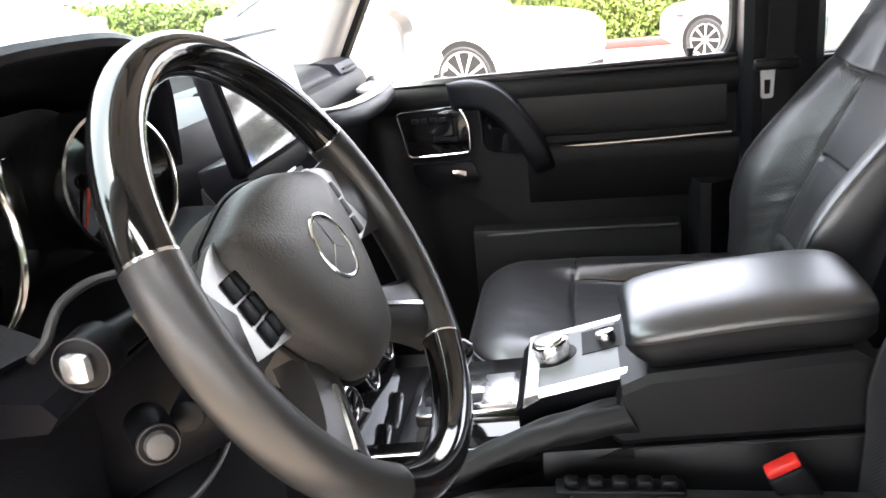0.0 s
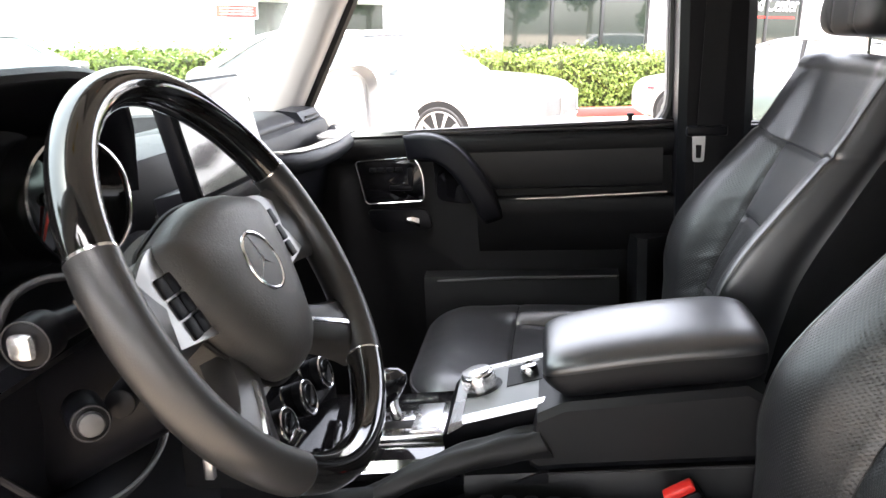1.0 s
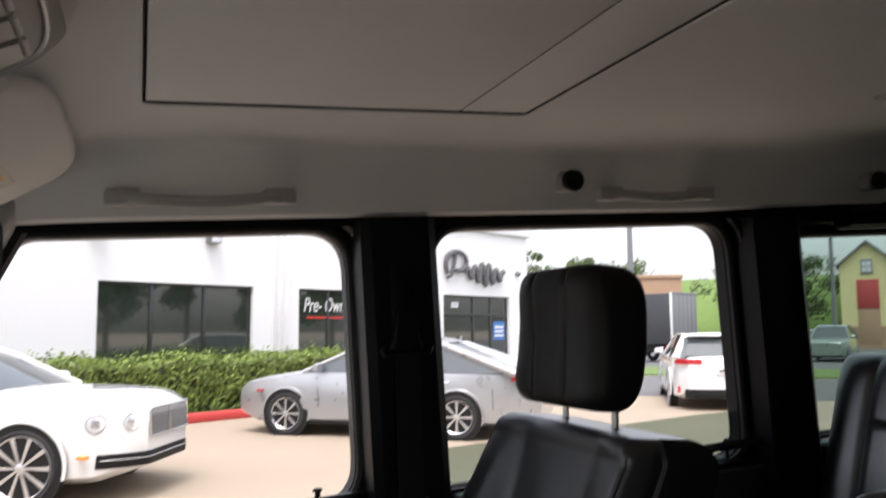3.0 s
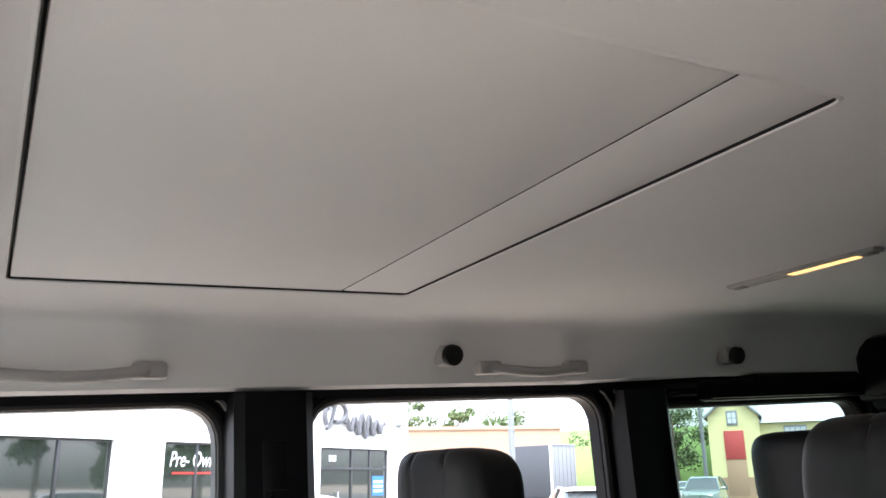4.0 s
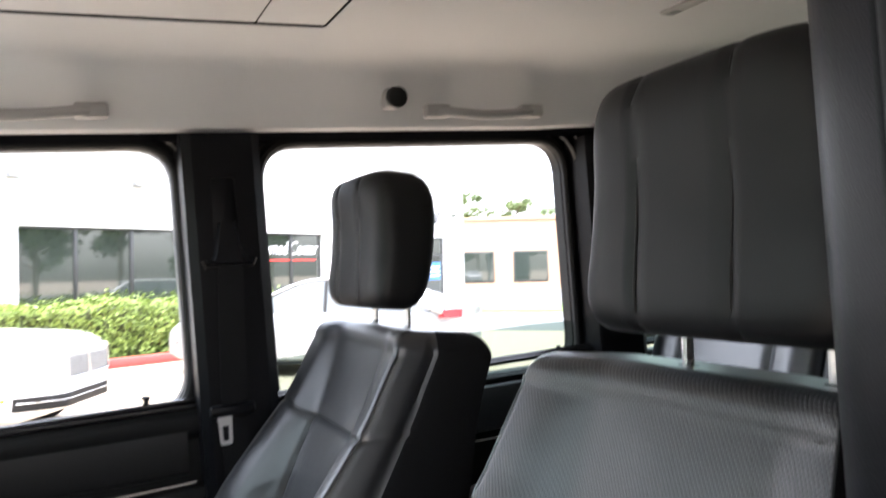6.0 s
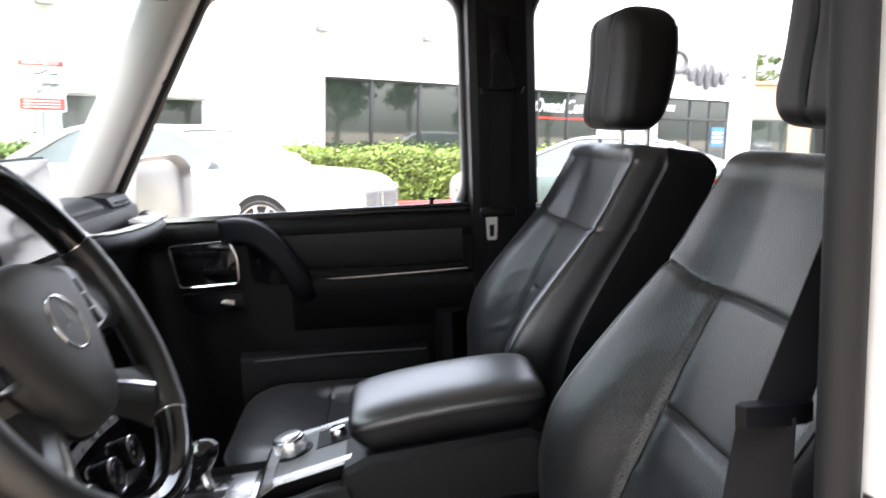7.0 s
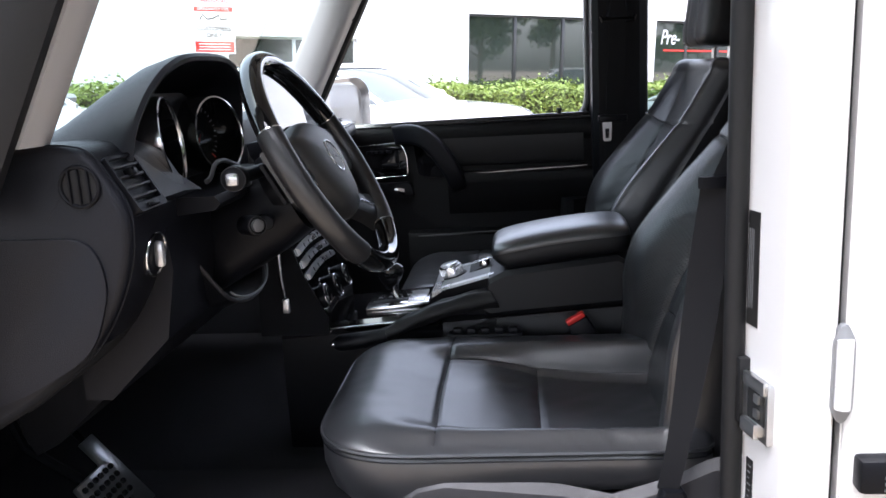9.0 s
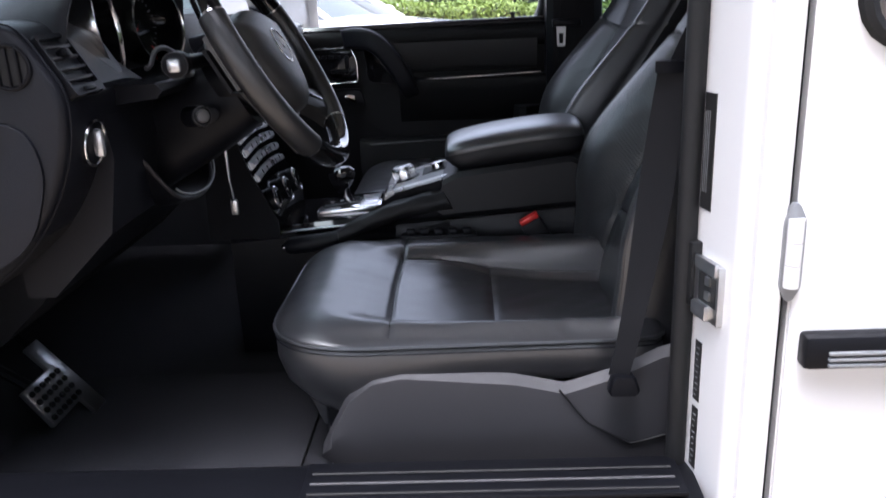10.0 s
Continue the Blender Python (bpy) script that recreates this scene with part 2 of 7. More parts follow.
def frame_ring(outer, inner, axis, a, b, bm=None):
    """A plate with one opening: two outlines with the same count of points."""
    f = {"x": lambda p, h: (h, p[0], p[1]), "y": lambda p, h: (p[0], h, p[1]), "z": lambda p, h: (p[0], p[1], h)}[axis]
    rings = [[f(p, a) for p in outer], [f(p, b) for p in outer], [f(p, b) for p in inner], [f(p, a) for p in inner], [f(p, a) for p in outer]]
    bm = loft(rings, False, bm)
    bmesh.ops.remove_doubles(bm, verts=bm.verts[:], dist=1e-6)
    return bm


def inset(poly, d):
    """A closed outline moved inwards by d (outwards when negative)."""
    k = len(poly)
    area = sum(poly[i][0] * poly[(i + 1) % k][1] - poly[(i + 1) % k][0] * poly[i][1] for i in range(k))
    sgn = 1 if area > 0 else -1
    out = []
    for i in range(k):
        a, b = Vector(poly[i - 1]), Vector(poly[(i + 1) % k])
        t = (b - a).normalized()
        out.append((poly[i][0] - t.y * d * sgn, poly[i][1] + t.x * d * sgn))
    return out


def bump1(x, c, w):
    return math.exp(-((x - c) / w) ** 2)


def smooth_path(pts, rounds=2):
    """The same open line with its corners cut."""
    pts = [Vector(p) for p in pts]
    for _ in range(rounds):
        out = [pts[0]]
        for a, b in zip(pts, pts[1:]):
            out += [a.lerp(b, 0.25), a.lerp(b, 0.75)]
        pts = out + [pts[-1]]
    return pts


def step(x, a, b):
    t = min(1, max(0, (x - a) / (b - a)))
    return t * t * (3 - 2 * t)


YC = 0.98                     # the off-roader's centre line
# ---- shell of the off-roader ----
# headliner: one pressed shell with an opening for the sliding roof
SRX0, SRX1, SRY0, SRY1 = 0.2430, 0.8240, 0.5830, 1.3790
def headliner():
    half = [(0.0, 1.912), (0.25, 1.912), (0.375, 1.911), (0.5, 1.910), (0.57, 1.906), (0.605, 1.901), (0.618, 1.890), (0.65, 1.855), (0.675, 1.824), (0.69, 1.796), (0.705, 1.790)]
    ys = [(YC - d, z) for d, z in reversed(half)] + [(YC + d, z) for d, z in half[1:]]
    # stations at the opening's edges
    ys2 = []
    for y, z in ys:
        if abs(y - YC) < 0.42:
            continue
        ys2.append((y, z))
    left = [p for p in ys2 if p[0] < YC]
    right = [p for p in ys2 if p[0] > YC]
    prof = left + [(SRY0, 1.911), (SRY1, 1.911)] + right
    xs = [-0.12, -0.06, 0.02, 0.12, SRX0, SRX1, 1.0, 1.2, 1.405, 1.425, 1.8, 2.2, 2.6]
    dz = {-0.12: -0.06, -0.06: -0.03, 0.02: -0.012, 0.12: -0.003, 1.425: 0.003, 1.8: 0.030, 2.2: 0.035, 2.6: 0.035}
    bm = bmesh.new()
    v = [[bm.verts.new((x, y, z + dz.get(x, 0) * (1 if abs(y - YC) < 0.6 else 0.4))) for y, z in prof] for x in xs]
    k = len(left)
    for i in range(len(xs) - 1):
        for j in range(len(prof) - 1):
            if xs[i] == SRX0 and j == k:
                continue
            bm.faces.new((v[i][j], v[i][j + 1], v[i + 1][j + 1], v[i + 1][j]))
    return bm


ceiling = single("ceiling", headliner(), HEADLINER, "light grey cloth headliner with a sunroof opening", "headliner", kind="structure")

roof = thing("sunroof", "closed sunroof sliding panel in grey headliner cloth", "sunroof")
PX0, PX1, PY0, PY1, PZ = 0.2455, 0.8228, 0.5865, 1.3768, 1.9138
def rect(x0, x1, y0, y1, z):
    return [(x, y, z) for x, y in rounded([(x0, y0), (x1, y0), (x1, y1), (x0, y1)], 0.012, 3)]
part("lip", loft([rect(SRX0 - 0.006, SRX1 + 0.006, SRY0 - 0.006, SRY1 + 0.006, 1.9125), rect(SRX0, SRX1, SRY0, SRY1, 1.9095), rect(SRX0 + 0.0008, SRX1 - 0.0008, SRY0 + 0.0008, SRY1 - 0.0008, 1.9103), rect(SRX0 + 0.001, SRX1 - 0.001, SRY0 + 0.001, SRY1 - 0.001, PZ - 0.0022)], False), HEADLINER, roof, "soft cloth lip round the opening")
part("seal", loft([rect(SRX0 + 0.001, SRX1 - 0.001, SRY0 + 0.001, SRY1 - 0.001, PZ - 0.0022), rect(PX0, PX1, PY0, PY1, PZ - 0.0010), rect(PX0, PX1, PY0, PY1, PZ + 0.014)], False), RUBBER, roof, "black rubber seal round the panel")
part("sliding_panel", box(PX0 + 0.003, 0.7076, PY0 + 0.002, PY1 - 0.002, PZ, PZ + 0.02, 0.002), HEADLINER, roof)
part("rear_panel", box(0.7102, PX1 - 0.0012, PY0 + 0.002, PY1 - 0.002, PZ, PZ + 0.02, 0.002), HEADLINER, roof)
part("panel_seam", box(0.7078, 0.7100, PY0 + 0.003, PY1 - 0.005, PZ + 0.0008, PZ + 0.018, 0.0), RUBBER, roof, "dark seam between the panels")
part("gap_cover", box(PX0 - 0.004, PX1 + 0.004, PY0 - 0.004, PY1 + 0.004, PZ + 0.021, PZ + 0.025, 0.0), RUBBER, roof)

# outer roof skin
single("roof_panel", box(-0.15, 2.75, 0.18, 1.78, 1.955, 1.975, 0.008), WHITEPAINT, "white painted steel roof panel", "roof", kind="structure")

# side apertures on the far side, and the same mirrored on the near side
W1 = rounded([(-0.227, 1.262), (0.602, 1.262), (0.602, 1.769), (0.043, 1.769)], [0.02, 0.075, 0.075, 0.03], 6)
W2 = rounded([(0.782, 1.24), (1.497, 1.24), (1.497, 1.767), (0.782, 1.767)], [0.05, 0.06, 0.075, 0.075], 6)
W3 = rounded([(1.680, 1.24), (2.470, 1.24), (2.470, 1.730), (1.680, 1.730)], [0.05, 0.05, 0.06, 0.06], 6)


def side_frame(name, win, outer, y0, y1, material, label, grow=0.0):
    """A steel window surround: the opening and an outer outline of the same count."""
    k = len(win) // 4
    o = []
    for i in range(4):
        o += [outer[i]] * k
    return frame_ring(o, inset(win, -grow), "y", y0, y1)


def pane_face(outline, y, facing):
    """One sheet of glass whose front looks along y with that sign."""
    bm = bmesh.new()
    f = bm.faces.new([bm.verts.new((p[0], y, p[1])) for p in outline])
    f.normal_update()
    if f.normal.y * facing < 0:
        f.normal_flip()
    return bm


def seal_path(win, y, d):
    return [(p[0], y, p[1]) for p in inset(win, d)]


def side_shell(ysign):
    """Door frames, pillars and seals of one side; ysign 1: the far side."""
    def Y(d):
        return YC + ysign * (d - 0.04)
    tag = "far" if ysign > 0 else "near"
    out = []
    specs = [("rear_door_frame", W2, [(0.73, 1.10), (1.575, 1.10), (1.575, 1.845), (0.73, 1.845)]),
             ("quarter_panel", W3, [(1.575, 0.60), (2.70, 0.60), (2.70, 1.85), (1.575, 1.85)])]
    if ysign > 0:
        specs.insert(0, ("front_door_frame", W1, [(-0.32, 1.10), (0.66, 1.10), (0.66, 1.845), (0.02, 1.845)]))
    for nm, win, outer in specs:
        th = thing(nm, {"front_door_frame": "black inner frame of the closed front door window", "rear_door_frame": "black inner frame of the closed rear door window", "quarter_panel": "black rear quarter trim round the tinted side window"}[nm], "window frame", kind="structure")
        part("frame", side_frame(nm, win, outer, Y(0.80), Y(0.835), None, ""), PLASTIC, th)
        part("rubber_seal", tube(seal_path(win, Y(0.795), -0.012), 0.011, 8, True), RUBBER, th)
        part("rubber_seal", tube([p for p in seal_path(win, Y(0.772), -0.036) if p[2] > 1.262], 0.008, 8), GLOSSRUBBER, th, "glossy black rubber lip")
        part("rubber_seal", tube([p for p in seal_path(win, Y(0.762), -0.056) if p[2] > 1.262], 0.006, 8), GLOSSRUBBER, th)
        if win is W1:
            continue                       # its glass is wound down
        outline = inset(win, -0.01) if win is W3 else [(0.775, 1.23), (1.50, 1.23), (1.50, 1.335), (1.40, 1.338), (0.775, 1.335)]
        pane = part("glass", pane_face(outline, Y(0.824), -ysign), PRIVACY, th, "tinted side glass" if win is W3 else "tinted door glass, wound down")
        pane.visible_shadow = False
        out.append(th)
    return out


side_shell(1)

# far B pillar between the doors, with its cover
def bpillar(ysign):
    def Y(d):
        return YC + ysign * (d - 0.04)
    bm = loft([[(x, Y(d), z) for x, d in ((0.612, 0.80), (0.615, 0.725), (0.632, 0.712), (0.745, 0.712), (0.762, 0.725), (0.768, 0.80))] for z in (0.60, 1.0, 1.3, 1.6, 1.785)])
    return bm


single("pillar_b_far", bpillar(1), PLASTIC, "black plastic trim on the pillar between doors", "pillar trim", kind="structure")
single("cant_rail_far", prism([(1.690, 1.788), (1.700, 1.776), (1.73, 1.790), (1.80, 1.790), (1.80, 1.96), (1.70, 1.96)], "x", -0.1, 2.7), PLASTIC, "black rail above the side windows", "trim", kind="structure")
single("pillar_c_far", loft([[(x, YC + d, z) for x, d in ((1.515, 0.77), (1.53, 0.695), (1.555, 0.68), (1.645, 0.68), (1.665, 0.695), (1.685, 0.77))] for z in (0.6, 1.2, 1.775)]), PLASTIC, "black plastic rear pillar trim", "pillar trim", kind="structure")

# far A pillar, light grey
def apillar(ysign, d0, d1, foot=0.0):
    def Y(d):
        return YC + ysign * (d - 0.04)
    rows = []
    for t in (foot, 0.25, 0.5, 0.75, 1.0):
        x = -0.316 + t * 0.290
        z = 1.30 + t * 0.54
        sec = rounded([(-0.02, d0 + 0.03), (-0.012, d0 - 0.004), (0.045, d0 - 0.016), (0.096, d0 + 0.0), (0.106, d0 + 0.035), (0.10, d1), (-0.02, d1)], [0.01, 0.025, 0.05, 0.03, 0.02, 0, 0], 5)
        rows.append([(x + p, Y(d), z) for p, d in sec])
    return loft(rows)


single("pillar_a_far", apillar(1, 0.715, 0.82), TRIMBEIGE, "light grey windscreen pillar trim", "pillar trim", kind="structure")
single("pillar_a_near", apillar(-1, 0.722, 0.80, 0.10), TRIMBEIGE, "light grey windscreen pillar trim by the open door", "pillar trim", kind="structure")

# floor, far lower wall, firewall, rear wall
single("floor", box(-0.75, 2.7, 0.17, 1.76, 0.60, 0.64, 0.0), CARPET, "black carpeted car floor", "floor", kind="structure")
single("wall_front", box(-0.80, -0.72, 0.12, 1.76, 0.60, 1.30, 0.0), CARPET, "black carpeted bulkhead under the dashboard", "bulkhead", kind="structure")
single("wall_rear", box(2.70, 2.74, 0.12, 1.76, 0.60, 1.96, 0.0), PLASTIC, "black rear wall of the cabin", "wall", kind="structure")
single("wall_side", box(0.6, 2.7, 1.735, 1.775, 0.60, 1.24, 0.0), PLASTIC, "black lower cabin side panel", "wall", kind="structure")

single("pillar_a_edge_far", tube([(-0.216 + 0.290 * t, YC + 0.735, 1.29 + 0.54 * t) for t in np.linspace(0, 1, 8)], 0.016, 8), RUBBER, "black rubber door seal along the pillar", "seal", kind="structure")
single("pillar_clip", box(-0.082, -0.058, 1.690, 1.704, 1.575, 1.592, 0.003, 2), RUBBER, "small black clip on the pillar seal", "clip")
single("pillar_a_edge_near", loft([[(-0.32 + 0.290 * t + dx, YC - 0.785 + dy, 1.28 + 0.54 * t) for dx, dy in ((-0.02, -0.01), (0.06, -0.015), (0.095, 0.0), (0.09, 0.022), (0.0, 0.02))] for t in np.linspace(0, 1, 6)]), RUBBER, "black outer windscreen pillar with its seal", "seal", kind="structure")
# rear black trim over the cove
single("cove_trim_rear", box(1.78, 2.7, 1.648, 1.68, 1.74, 1.79, 0.006), PLASTIC, "black trim above the rear side window", "trim", kind="structure")
single("header_trim_rear", box(2.40, 2.72, 0.20, 1.68, 1.72, 1.80, 0.02), PLASTIC, "black trim along the rear roof edge", "trim", kind="structure")
single("cove_trim_end", box(2.38, 2.71, 1.47, 1.66, 1.73, 1.90, 0.03), PLASTIC, "black trim at the rear roof corner", "trim", kind="structure")
# windscreen, header and bonnet
def screen_face():
    bm = bmesh.new()
    f = bm.faces.new([bm.verts.new(p) for p in ((-0.335, 0.21, 1.30), (-0.335, 1.71, 1.30), (-0.045, 1.70, 1.85), (-0.045, 0.22, 1.85))])
    f.normal_update()
    if f.normal.x < 0:
        f.normal_flip()
    return bm
ws_ = single("window_1", screen_face(), WSCREEN, "clear windscreen", "windscreen", kind="structure")
ws_.visible_shadow = False
single("windscreen_header", box(-0.14, -0.07, 0.16, 1.72, 1.82, 1.95, 0.01), TRIMBEIGE, "light grey windscreen header", "trim", kind="structure")
single("bonnet", loft([[(x, y, z) for y, z in ((0.25, 1.0), (0.25, 1.17), (0.28, 1.19), (0.94, 1.215), (1.60, 1.19), (1.63, 1.17), (1.63, 1.0))] for x in (-1.55, -0.44)]), WHITEPAINT, "white flat bonnet in front of the windscreen", "bonnet", kind="structure")
single("cowl", box(-0.46, -0.37, 0.2, 1.68, 1.20, 1.30, 0.01), PLASTIC, "black cowl below the windscreen", "cowl", kind="structure")

# kick panels close the footwells
single("kick_panel_far", box(-0.78, -0.30, 1.70, 1.775, 0.60, 1.33, 0.0), CARPET, "black carpeted kick panel in the far footwell", "kick panel", kind="structure")
single("kick_panel_near", box(-0.78, -0.36, 0.165, 0.205, 0.60, 1.33, 0.0), PLASTIC, "black kick panel beside the pedals", "kick panel", kind="structure")

single("rear_header", loft([[(x, y, z) for y, z in rounded([(0.24, 1.70), (1.66, 1.70), (1.66, 1.836), (1.54, 1.905), (1.30, 1.928), (0.60, 1.928), (0.36, 1.905), (0.24, 1.836)], 0.02, 4)] for x in (2.44, 2.45, 2.60)]), PLASTIC, "black plastic trim over the rear door", "roof trim", kind="structure")
single("quarter_trim", loft([[(x, y, z) for y, z in ((1.627, 1.745), (1.623, 1.752), (1.623, z1 - 0.006), (1.628, z1), (1.68, z1), (1.68, 1.745))] for x, z1 in ((1.775, 1.784), (1.925, 1.785), (1.932, 1.803), (2.345, 1.805))]), PLASTIC, "black plastic trim over the rear side window", "roof trim", kind="structure")

# ---- seats ----
def grid_solid(fn, nu, nv, bm=None, uvscale=None):
    """A closed body: nu stations, each a loop of nv points fn(u, k)."""
    return loft([[fn(i / (nu - 1), j / nv) for j in range(nv)] for i in range(nu)], True, bm)


def superloop(q, w, t, b, n=3.2):
    """A point of a rounded section: q 0..1 round, half-width w, up t, down b."""
    a = 2 * math.pi * q
    c, s = math.cos(a), math.sin(a)
    y = w * math.copysign(abs(c) ** (2 / n), c)
    z = (t if s > 0 else b) * math.copysign(abs(s) ** (2 / n), s)
    return y, z


def lerp(x, pts):
    """A smooth curve through (x, y) points."""
    n = len(pts)
    for i in range(n - 1):
        (x0, y0), (x1, y1) = pts[i], pts[i + 1]
        if x <= x1 or i == n - 2:
            a, b = pts[max(0, i - 1)], pts[min(n - 1, i + 2)]
            d = x1 - x0
            m0, m1 = (y1 - a[1]) / (x1 - a[0]) * d, (b[1] - y0) / (b[0] - x0) * d
            t = min(1.0, max(0.0, (x - x0) / d))
            return (2 * t ** 3 - 3 * t * t + 1) * y0 + (t ** 3 - 2 * t * t + t) * m0 + (3 * t * t - 2 * t ** 3) * y1 + (t ** 3 - t * t) * m1


def even(poly, n):
    """The closed outline with n evenly spaced points, from its first point on."""
    pts = [Vector(p) for p in poly]
    k = len(pts)
    seg = [(pts[(i + 1) % k] - pts[i]).length for i in range(k)]
    total, out, i, run = sum(seg), [], 0, 0.0
    for j in range(n):
        d = total * j / n
        while run + seg[i] < d:
            run += seg[i]
            i += 1
        out.append(tuple(pts[i].lerp(pts[(i + 1) % k], (d - run) / max(seg[i], 1e-9))))
    return out


CUSHION = even([(0.03, 0.0)] + rounded([(0.03, 0.290), (0.60, 0.275), (0.60, -0.275), (0.03, -0.290)], [0.16, 0.04, 0.04, 0.16], 14), 300)


def cushion_top(x, y):
    """Height of the padded top over the welt."""
    dy = abs(y)
    edge = 0.190 if y < 0 else 0.150      # the roll beside the console is broader
    bol = step(dy, edge - 0.022, edge + 0.045)
    lift = 0.020 - 0.006 * step(dy, 0.22, 0.285)
    if y < 0:
        lift = 0.021 - 0.018 * step(dy, 0.205, 0.285)     # the outer roll falls away to the welt
    mid = lerp(x, [(0.03, 0.020), (0.10, 0.025), (0.16, 0.016), (0.21, 0.003), (0.30, -0.014), (0.43, -0.039), (0.52, -0.046), (0.60, -0.046)])
    mid += 0.004 * (math.sin(min(1, max(0, (x - 0.215) / 0.15)) * math.pi) + math.sin(min(1, max(0, (x - 0.365) / 0.2)) * math.pi))
    bol *= step(x, 0.06, 0.20)
    z = mid * (1 - bol) + lift * bol
    seam = 0.0035 * bump1(x, 0.205 + 0.010 * (dy / 0.28) ** 2, 0.0045)
    if x > 0.205:
        seam += 0.0035 * bump1(dy, edge, 0.0045)
        seam += 0.0035 * bump1(x, 0.365, 0.0042) * step(dy, edge + 0.006, edge - 0.008)
    z -= seam
    z += 0.0030 * noise.noise(Vector((x * 7, y * 7, 0.3)))
    z += 0.0022 * noise.noise(Vector((x * 75 + y * 40, y * 18, 2.3))) * step(x, 0.33, 0.45) * step(dy, 0.19, 0.23)
    z += 0.0016 * noise.noise(Vector((x * 30 - y * 26, y * 9, 7.7))) * bump1(y, 0.03, 0.10) * step(x, 0.20, 0.30)
    z += 0.0006 * noise.noise(Vector((x * 22, y * 30, 5.3)))
    return z


def seat_cushion():
    """Local: x from the front edge back, y across, z up from the welt line."""
    rings = []
    for d, z in ((0.060, -0.066), (0.030, -0.066), (0.014, -0.058), (0.004, -0.04), (0.0, -0.022), (0.0, -0.010), (0.002, -0.004), (0.006, 0.0), (0.001, 0.004)):
        # the nose hangs lower than the sides
        rings.append([(p[0] + 0.030 * step(z, -0.03, -0.066) * step(p[0], 0.25, 0.10), p[1], z * (1 + 0.75 * step(p[0], 0.34, 0.14) * step(z, -0.004, -0.02)) + 0.003 * noise.noise(Vector((p[0] * 12, p[1] * 12, z * 20)))) for p in inset(CUSHION, d)])
    n = 80
    for i in range(1, n + 1):
        s = 1 - 0.985 * (i / n) ** 1.2
        row = []
        for px, py in CUSHION:
            tx = min(max(px, 0.22), 0.50)
            x, y = tx + (px - tx) * s, py * s
            d = math.hypot(px - x, py - y)
            r = 0.045 + 0.045 * step(px, 0.24, 0.04)
            roll = (1 - (1 - min(1, d / r)) ** 2) ** 0.5
            row.append((x, y, 0.004 + cushion_top(x, y) * roll))
        rings.append(row)
    bm = loft(rings, False)
    bm.verts.ensure_lookup_table()
    k = len(CUSHION)
    last = bm.verts[-k:]
    for i in range(1, k // 2 - 1):          # close the narrow middle, side to side
        bm.faces.new((last[i], last[i + 1], last[k - i - 1], last[k - i]))
    bm.faces.new((last[0], last[1], last[k - 1]))
    bm.faces.new((last[k // 2 - 1], last[k // 2], last[k // 2 + 1]))
    bmesh.ops.holes_fill(bm, edges=[e for e in bm.edges if e.is_boundary], sides=400)
    return bm


def cushion_seams():
    """The sewn lines of the cushion, each as a row of points on its top."""
    def on(x, y):
        return (x, y, 0.0052 + cushion_top(x, y))
    yield [on(0.205 + 0.010 * (abs(y) / 0.28) ** 2, y) for y in np.linspace(-0.235, 0.235, 40)]
    yield [on(x, 0.150) for x in np.linspace(0.21, 0.56, 30)]
    yield [on(x, -0.190) for x in np.linspace(0.21, 0.56, 30)]
    yield [on(0.365, y) for y in np.linspace(-0.186, 0.146, 24)]


XF = [(0, 0.055), (0.15, 0.088), (0.286, 0.120), (0.534, 0.187), (0.772, 0.254), (0.90, 0.288), (1.0, 0.312)]
XB = [(0, 0.245), (0.5, 0.357), (0.9, 0.425), (1.0, 0.445)]


BULGE = [(0, 0.020), (0.08, 0.030), (0.25, 0.056), (0.375, 0.084), (0.50, 0.096), (0.675, 0.070), (0.84, 0.036), (0.93, 0.026), (1.0, 0.018)]
HALFW = [(0, 0.225), (0.15, 0.262), (0.35, 0.278), (0.50, 0.277), (0.65, 0.268), (0.80, 0.256), (0.93, 0.249), (1.0, 0.246)]
FRONTQ, SIDEQ = 0.60, 0.10     # shares of the loop on the front and on each side


def back_front(h, y, w):
    """The padded front of the backrest: x at height h and y across."""
    dy = abs(y)
    bol = step(dy, 0.105, 0.255) * 0.6 + 0.4 * step(dy, 0.120, 0.20)
    x = lerp(h, XF) - bol * lerp(h, BULGE)
    h1 = 0.772 + 0.036 * step(dy, 0.125, 0.23)
    seam = 0.006 * bump1(h, h1, 0.0060)
    if h < h1:
        seam += 0.006 * bump1(dy, 0.134, 0.0045) * step(h, 0.06, 0.12)
        for c0 in (0.286, 0.534):
            seam += 0.0075 * bump1(h, c0, 0.0075) * step(dy, 0.138, 0.122)
            x -= 0.003 * bump1(h, c0 - 0.07, 0.045) * step(dy, 0.132, 0.08)
    x += seam + 0.003 * noise.noise(Vector((h * 5.5, y * 9, 1.7)))
    # short creases where the roll meets the middle panel
    x += 0.0022 * noise.noise(Vector((h * 34 + dy * 30, dy * 9, 4.1))) * bump1(dy, 0.150, 0.035) * step(h, 0.70, 0.55)
    r = 0.014
    if dy > w - r:
        x += r - math.sqrt(max(0.0, r * r - (dy - w + r) ** 2))
    return x


